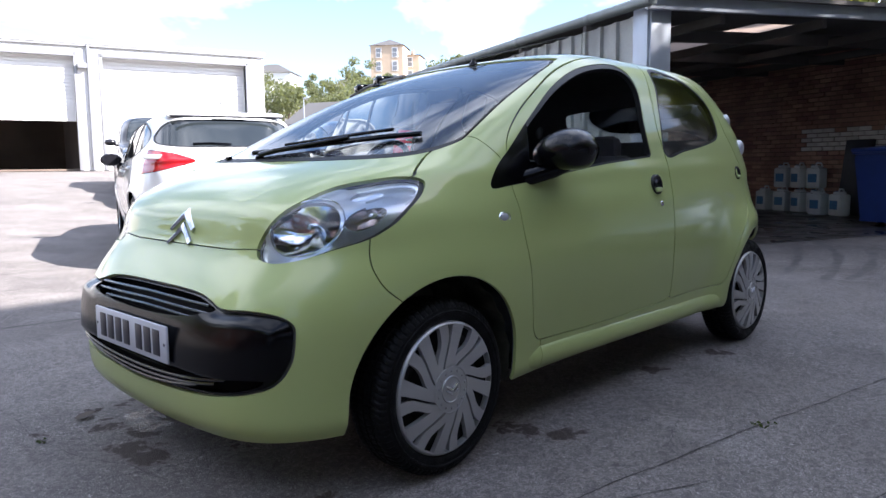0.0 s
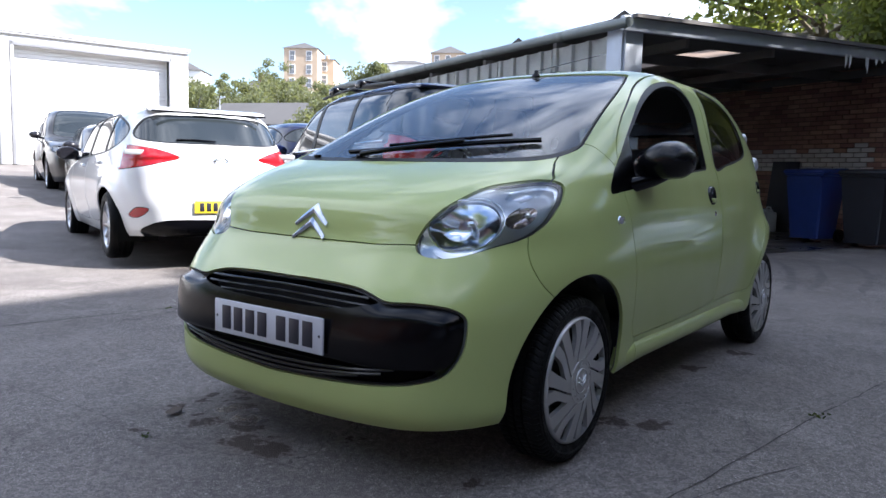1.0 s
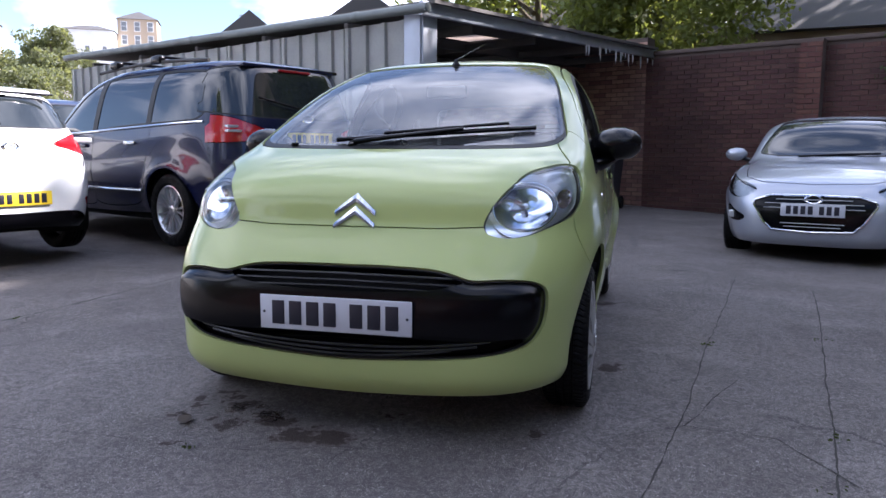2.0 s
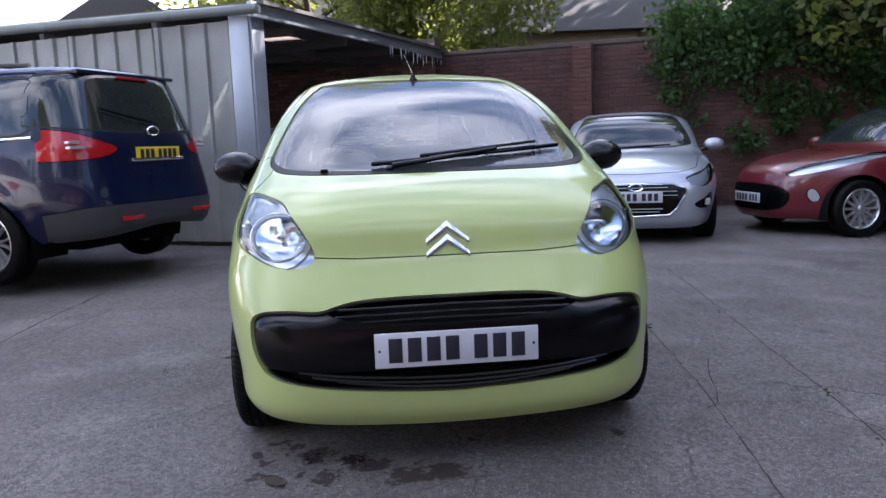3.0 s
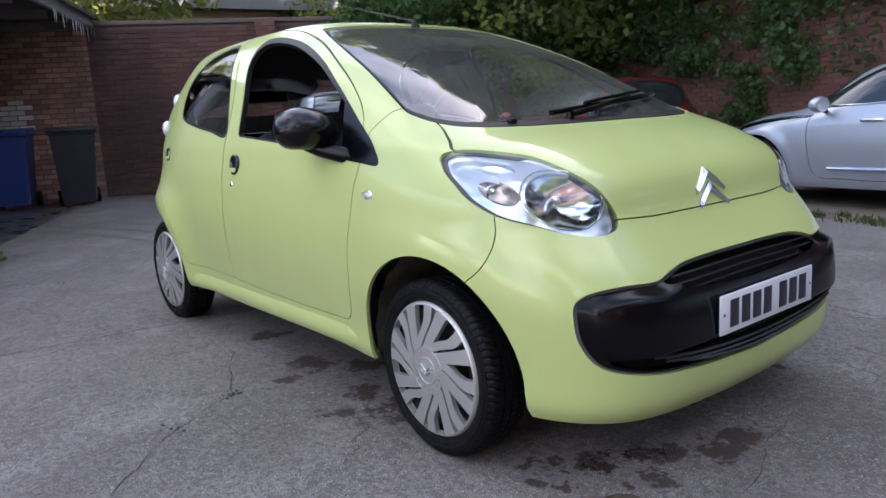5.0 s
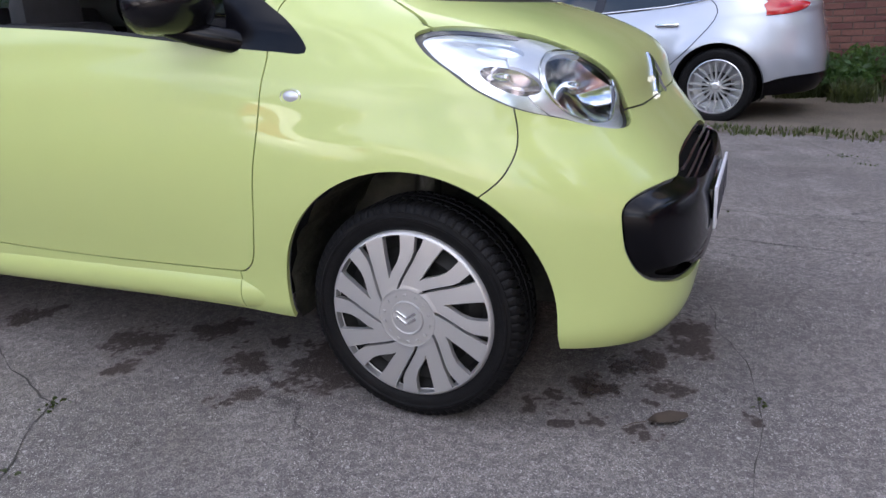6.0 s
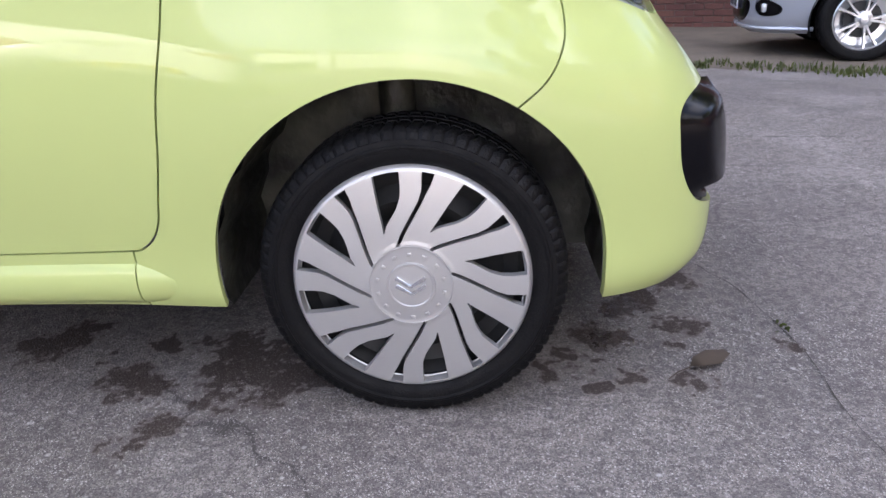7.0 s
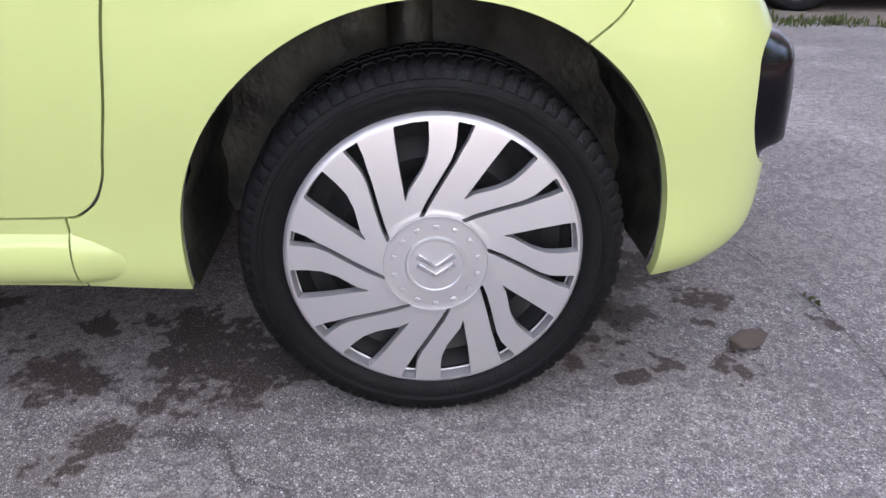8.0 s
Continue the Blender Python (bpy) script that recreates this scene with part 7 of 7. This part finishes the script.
# local x along the front, local -y towards the yard
for x0, x1, z0, z1, d in ((-16, -8.2, 0, 4.35, .4), (-2.75, -1.75, 0, 4.35, .4), (2.60, 3.25, 0, 4.35, .4), (8.55, 9.12, 0, 4.35, .4), (-8.2, -2.75, 4.0, 4.35, .4), (-1.75, 2.60, 4.02, 4.35, .4), (3.25, 8.55, 4.04, 4.35, .4)):
    part("wall_panel", box(x1 - x0, d, z1 - z0, .01, ((x0 + x1) / 2, d / 2, (z0 + z1) / 2)), RENDER_WHITE, wh)
part("roof", box(25.4, 14, .12, .02, (-3.5, 6.9, 4.40)), GREY_TRIM, wh)
part("parapet", box(25.3, .10, .10, .02, (-3.5, -.06, 4.40)), RENDER_WHITE, wh)
# dark grey strip added along the underside of the parapet
part("gutter_line", box(25.3, .07, .07, .015, (-3.5, -.05, 4.30)), GREY_TRIM, wh)
part("end_wall", box(.3, 13, 4.35, .01, (8.96, 6.9, 2.17)), RENDER_WHITE, wh)
part("back_wall", box(25, .3, 4.35, .01, (-3.5, 13.5, 2.17)), SHADED_ROOM, wh)
part("inner_wall", box(.2, 13, 4.2, .01, (2.9, 6.9, 2.1)), SHADED_ROOM, wh)
part("floor", box(25, 13, .06, .0, (-3.5, 6.9, .03)), SHADED_ROOM, wh)


def shutter(x0, x1, z0, z1):
    b = box(x1 - x0, .02, z1 - z0, 0, ((x0 + x1) / 2, .34, (z0 + z1) / 2))
    door = part("roller_shutter", b, RENDER_WHITE, wh, "white slatted roller shutter", smooth=False)
    n = int((z1 - z0) / .13)
    for k in range(n):
        part("slat", box(x1 - x0, .03, (z1 - z0) / n - .012, .006, ((x0 + x1) / 2, .31, z0 + (k + .5) * (z1 - z0) / n)), RENDER_WHITE, door, smooth=False)
    for x in (x0 - .05, x1 + .05):
        part("door_frame", box(.12, .10, 4.1, .01, (x, .02, 2.05)), GREY_TRIM, wh)
    part("door_head", box(x1 - x0 + .2, .10, .14, .01, ((x0 + x1) / 2, .02, 4.0)), GREY_TRIM, wh)


shutter(3.37, 8.43, 0, 3.98)
shutter(-1.63, 2.48, 1.72, 3.96)
shutter(-8.08, -2.87, 0, 3.96)
part("downpipe", tube([(2.92, -.08, 0), (2.92, -.08, 4.3)], .06, 10), GREY_TRIM, wh)
part("wall_lamp", box(.3, .2, .18, .03, (2.72, -.1, 3.6)), GREY_TRIM, wh)


def block_house(name, label, at, turn, wx, wy, wz, rise, cols, rows, wall, win=(1.0, 1.7), hip=True, chimney=0):
    """A building with a roof and rows of windows on two faces."""
    t = thing(name, label, "building", m=Matrix.Translation(at) @ pose(0, 0, 0, 0, 0, turn))
    part("wall", box(wx, wy, wz, .02, (0, 0, wz / 2)), wall, t, smooth=False)
    b = bmesh.new()
    o = .35
    base = [b.verts.new((sx * (wx / 2 + o), sy * (wy / 2 + o), wz)) for sx, sy in ((-1, -1), (1, -1), (1, 1), (-1, 1))]
    if hip:
        k = max(0, wx - wy) / 2 + .05
        r = [b.verts.new((-k, 0, wz + rise)), b.verts.new((k, 0, wz + rise))]
    else:
        r = [b.verts.new((-wx / 2 - o, 0, wz + rise)), b.verts.new((wx / 2 + o, 0, wz + rise))]
    for f in ((base[0], base[1], r[1], r[0]), (base[2], base[3], r[0], r[1]), (base[1], base[2], r[1]), (base[3], base[0], r[0]), tuple(base[::-1])):
        b.faces.new(f)
    part("roof", b, SLATE, t, smooth=False)
    for face, width, n in (("front", wx, cols), ("side", wy, max(1, cols - 1))):
        for i in range(n):
            for j in range(rows):
                u = -width / 2 + width * (i + .5) / n
                z = wz - (j + .55) * (wz / max(rows, 1) if rows < 3 else 3.4)
                if z < 1:
                    continue
                m = pose(u, -wy / 2 - .02, z) if face == "front" else pose(wx / 2 + .02, u, z, 0, 0, 90)
                w = part("window", box(win[0], .12, win[1], .01), RENDER_WHITE, t, "", m, False)
                part("pane", box(win[0] * .8, .06, win[1] * .42, .0, (0, -.05, win[1] * .23)), FAR_PANE, w, smooth=False)
                part("pane", box(win[0] * .8, .06, win[1] * .42, .0, (0, -.05, -win[1] * .23)), FAR_PANE, w, smooth=False)
    for k in range(chimney):
        part("chimney", box(.9, .7, 1.8, .03, (-wx / 3 + k * wx / 3, 0, wz + rise + .3)), wall, t)
    return t


def polar_at(az, dist, z):
    a = radians(az)
    return (2.29 + dist * math.cos(a), -1.57 + dist * math.sin(a), z)


block_house("tower_house", "tall buff stone tower block with sash windows", polar_at(138.0, 200, 14), 36, 8.6, 9.5, 18.2, 2.2, 2, 4, STONE, (1.5, 2.5))
block_house("tower_house", "buff stone block joined to the tower", polar_at(136.3, 205, 14), 36, 5, 9, 16.5, .5, 1, 4, STONE, (1.5, 2.5), True, 2)
block_house("tower_house", "second buff stone tower behind the shed", polar_at(127.0, 215, 14), 30, 9.5, 9, 21.0, 2.6, 3, 4, STONE, (1.5, 2.5))
block_house("house", "low white building on the hill", polar_at(130.2, 210, 14), 30, 12, 8, 17.0, 1.5, 3, 2, RENDER_WHITE, (1.2, 1.6))
block_house("house", "red brick house with a slate roof", polar_at(140.6, 62, .8), 20, 9, 7, 3.6, 2.0, 3, 1, BRICK, (1, 1.2), False, 0)
block_house("house", "red brick terrace on the hill", polar_at(140.3, 150, 8), 30, 8, 7, 8.2, 2.2, 3, 2, BRICK, (1, 1.5), False, 1)
block_house("house", "pale rendered house on the hill", polar_at(146.8, 150, 8), 40, 9, 7, 11, 2.0, 3, 2, RENDER_WHITE, (1, 1.5), True, 1)
block_house("house", "low slate-roofed building behind the shed", (-6.0, 16.2, .2), 107, 4, 3.4, 3.1, 1.45, 1, 1, STONE, (1, 1.2), False, 0)
block_house("house", "low slate-roofed building behind the shed", (-11.6, 20.4, .2), 112, 4, 3.0, 3.6, 1.5, 1, 1, STONE, (1, 1.2), False, 0)
block_house("house", "grey-roofed building behind the brick wall", (4.0, 18.5, .2), -8, 11, 7, 3.4, 3.0, 3, 1, STONE, (1, 1.2), False, 0)

# unseen tall block, added behind the trees to shade the yard; pale for bounce
block_house("shade_block", "unseen tall stone block added behind the trees to shade the yard", (20.0, 2.6, 0), 90, 24.2, 9, 18.3, .4, 8, 4, STONE, (1.3, 1.9), True, 0)
# unseen behind the camera: long brick store and trees added to close the yard
block_house("unseen_store", "unseen long brick store added to close the yard", (-4, -17, 0), 180, 30, 8, 5.0, 2.4, 8, 1, BRICK, (1.2, 1.4), False, 0)
for k, (x, y, h) in enumerate(((-15, -13, 13), (11, -13.5, 13), (2.5, -22.5, 17), (-7, -23, 17))):
    tree(x, y, h, h * .4, .3, 80 + k, 9000, .55, .2, (0, 0), "unseen leafy tree added behind the yard")

g = np.random.default_rng(77)
for k in range(26):
    az, dist = g.uniform(130, 150), g.uniform(85, 140)
    x, y, _ = polar_at(az, dist, 0)
    h = g.uniform(5, 8)
    zz = float(ground_z(x, y))
    t = thing("far_tree", "rounded green tree on the far hillside", "tree", "hillside trees", Matrix.Translation((x, y, zz)))
    part("trunk", tube([(0, 0, -.5), (0, 0, h * .5)], .25, 6, taper=.5), BARK, t)
    cs = g.normal(size=(16, 3)) * [1.9, 1.9, 1.3] + [0, 0, h * .62]
    tagged(leaves("crown", cs, g.uniform(.8, 1.7, 16), 2600, .36, FAR_LEAF, t, seed=100 + k), kind="stuff")
for k, (az, dist, h) in enumerate(((137.2, 45, 4.6), (136.4, 40, 4.2), (138.1, 48, 3.8), (133.2, 110, 11.5))):
    x, y, _ = polar_at(az, dist, 0)
    tree(x, y, h, h * .42, .14, 60 + k, 6500, .17 if dist < 60 else .45, .2, (0, 0), "bushy green tree beyond the parked cars", FAR_LEAF)

# palisade fence beyond the parked cars
fence = thing("fence", "grey metal palisade fence", "fence", m=Matrix.Translation((-16.5, 13.5, .55)) @ pose(0, 0, 0, 0, 0, 35))
for k in range(30):
    part("pale", box(.06, .02, 1.7, .004, (.14 * k, 0, .85)), GALV, fence)
for z in (.35, 1.35):
    part("rail", box(4.2, .03, .05, .004, (2.05, .03, z)), GALV, fence)
# a lamp post and a mast on the hill
for az, dist, h in ((144.6, 60, 5.4), (121.0, 80, 13.5)):
    x, y, z = polar_at(az, dist, 0)
    t = thing("mast", "thin grey metal pole", "pole", m=Matrix.Translation((x, y, float(ground_z(x, y)))))
    part("pole", tube([(0, 0, 0), (0, 0, h)], .07, 8, taper=.5), GALV, t)
    part("arm", tube([(0, 0, h), (.5, .1, h + .1)], .05, 8), GALV, t)
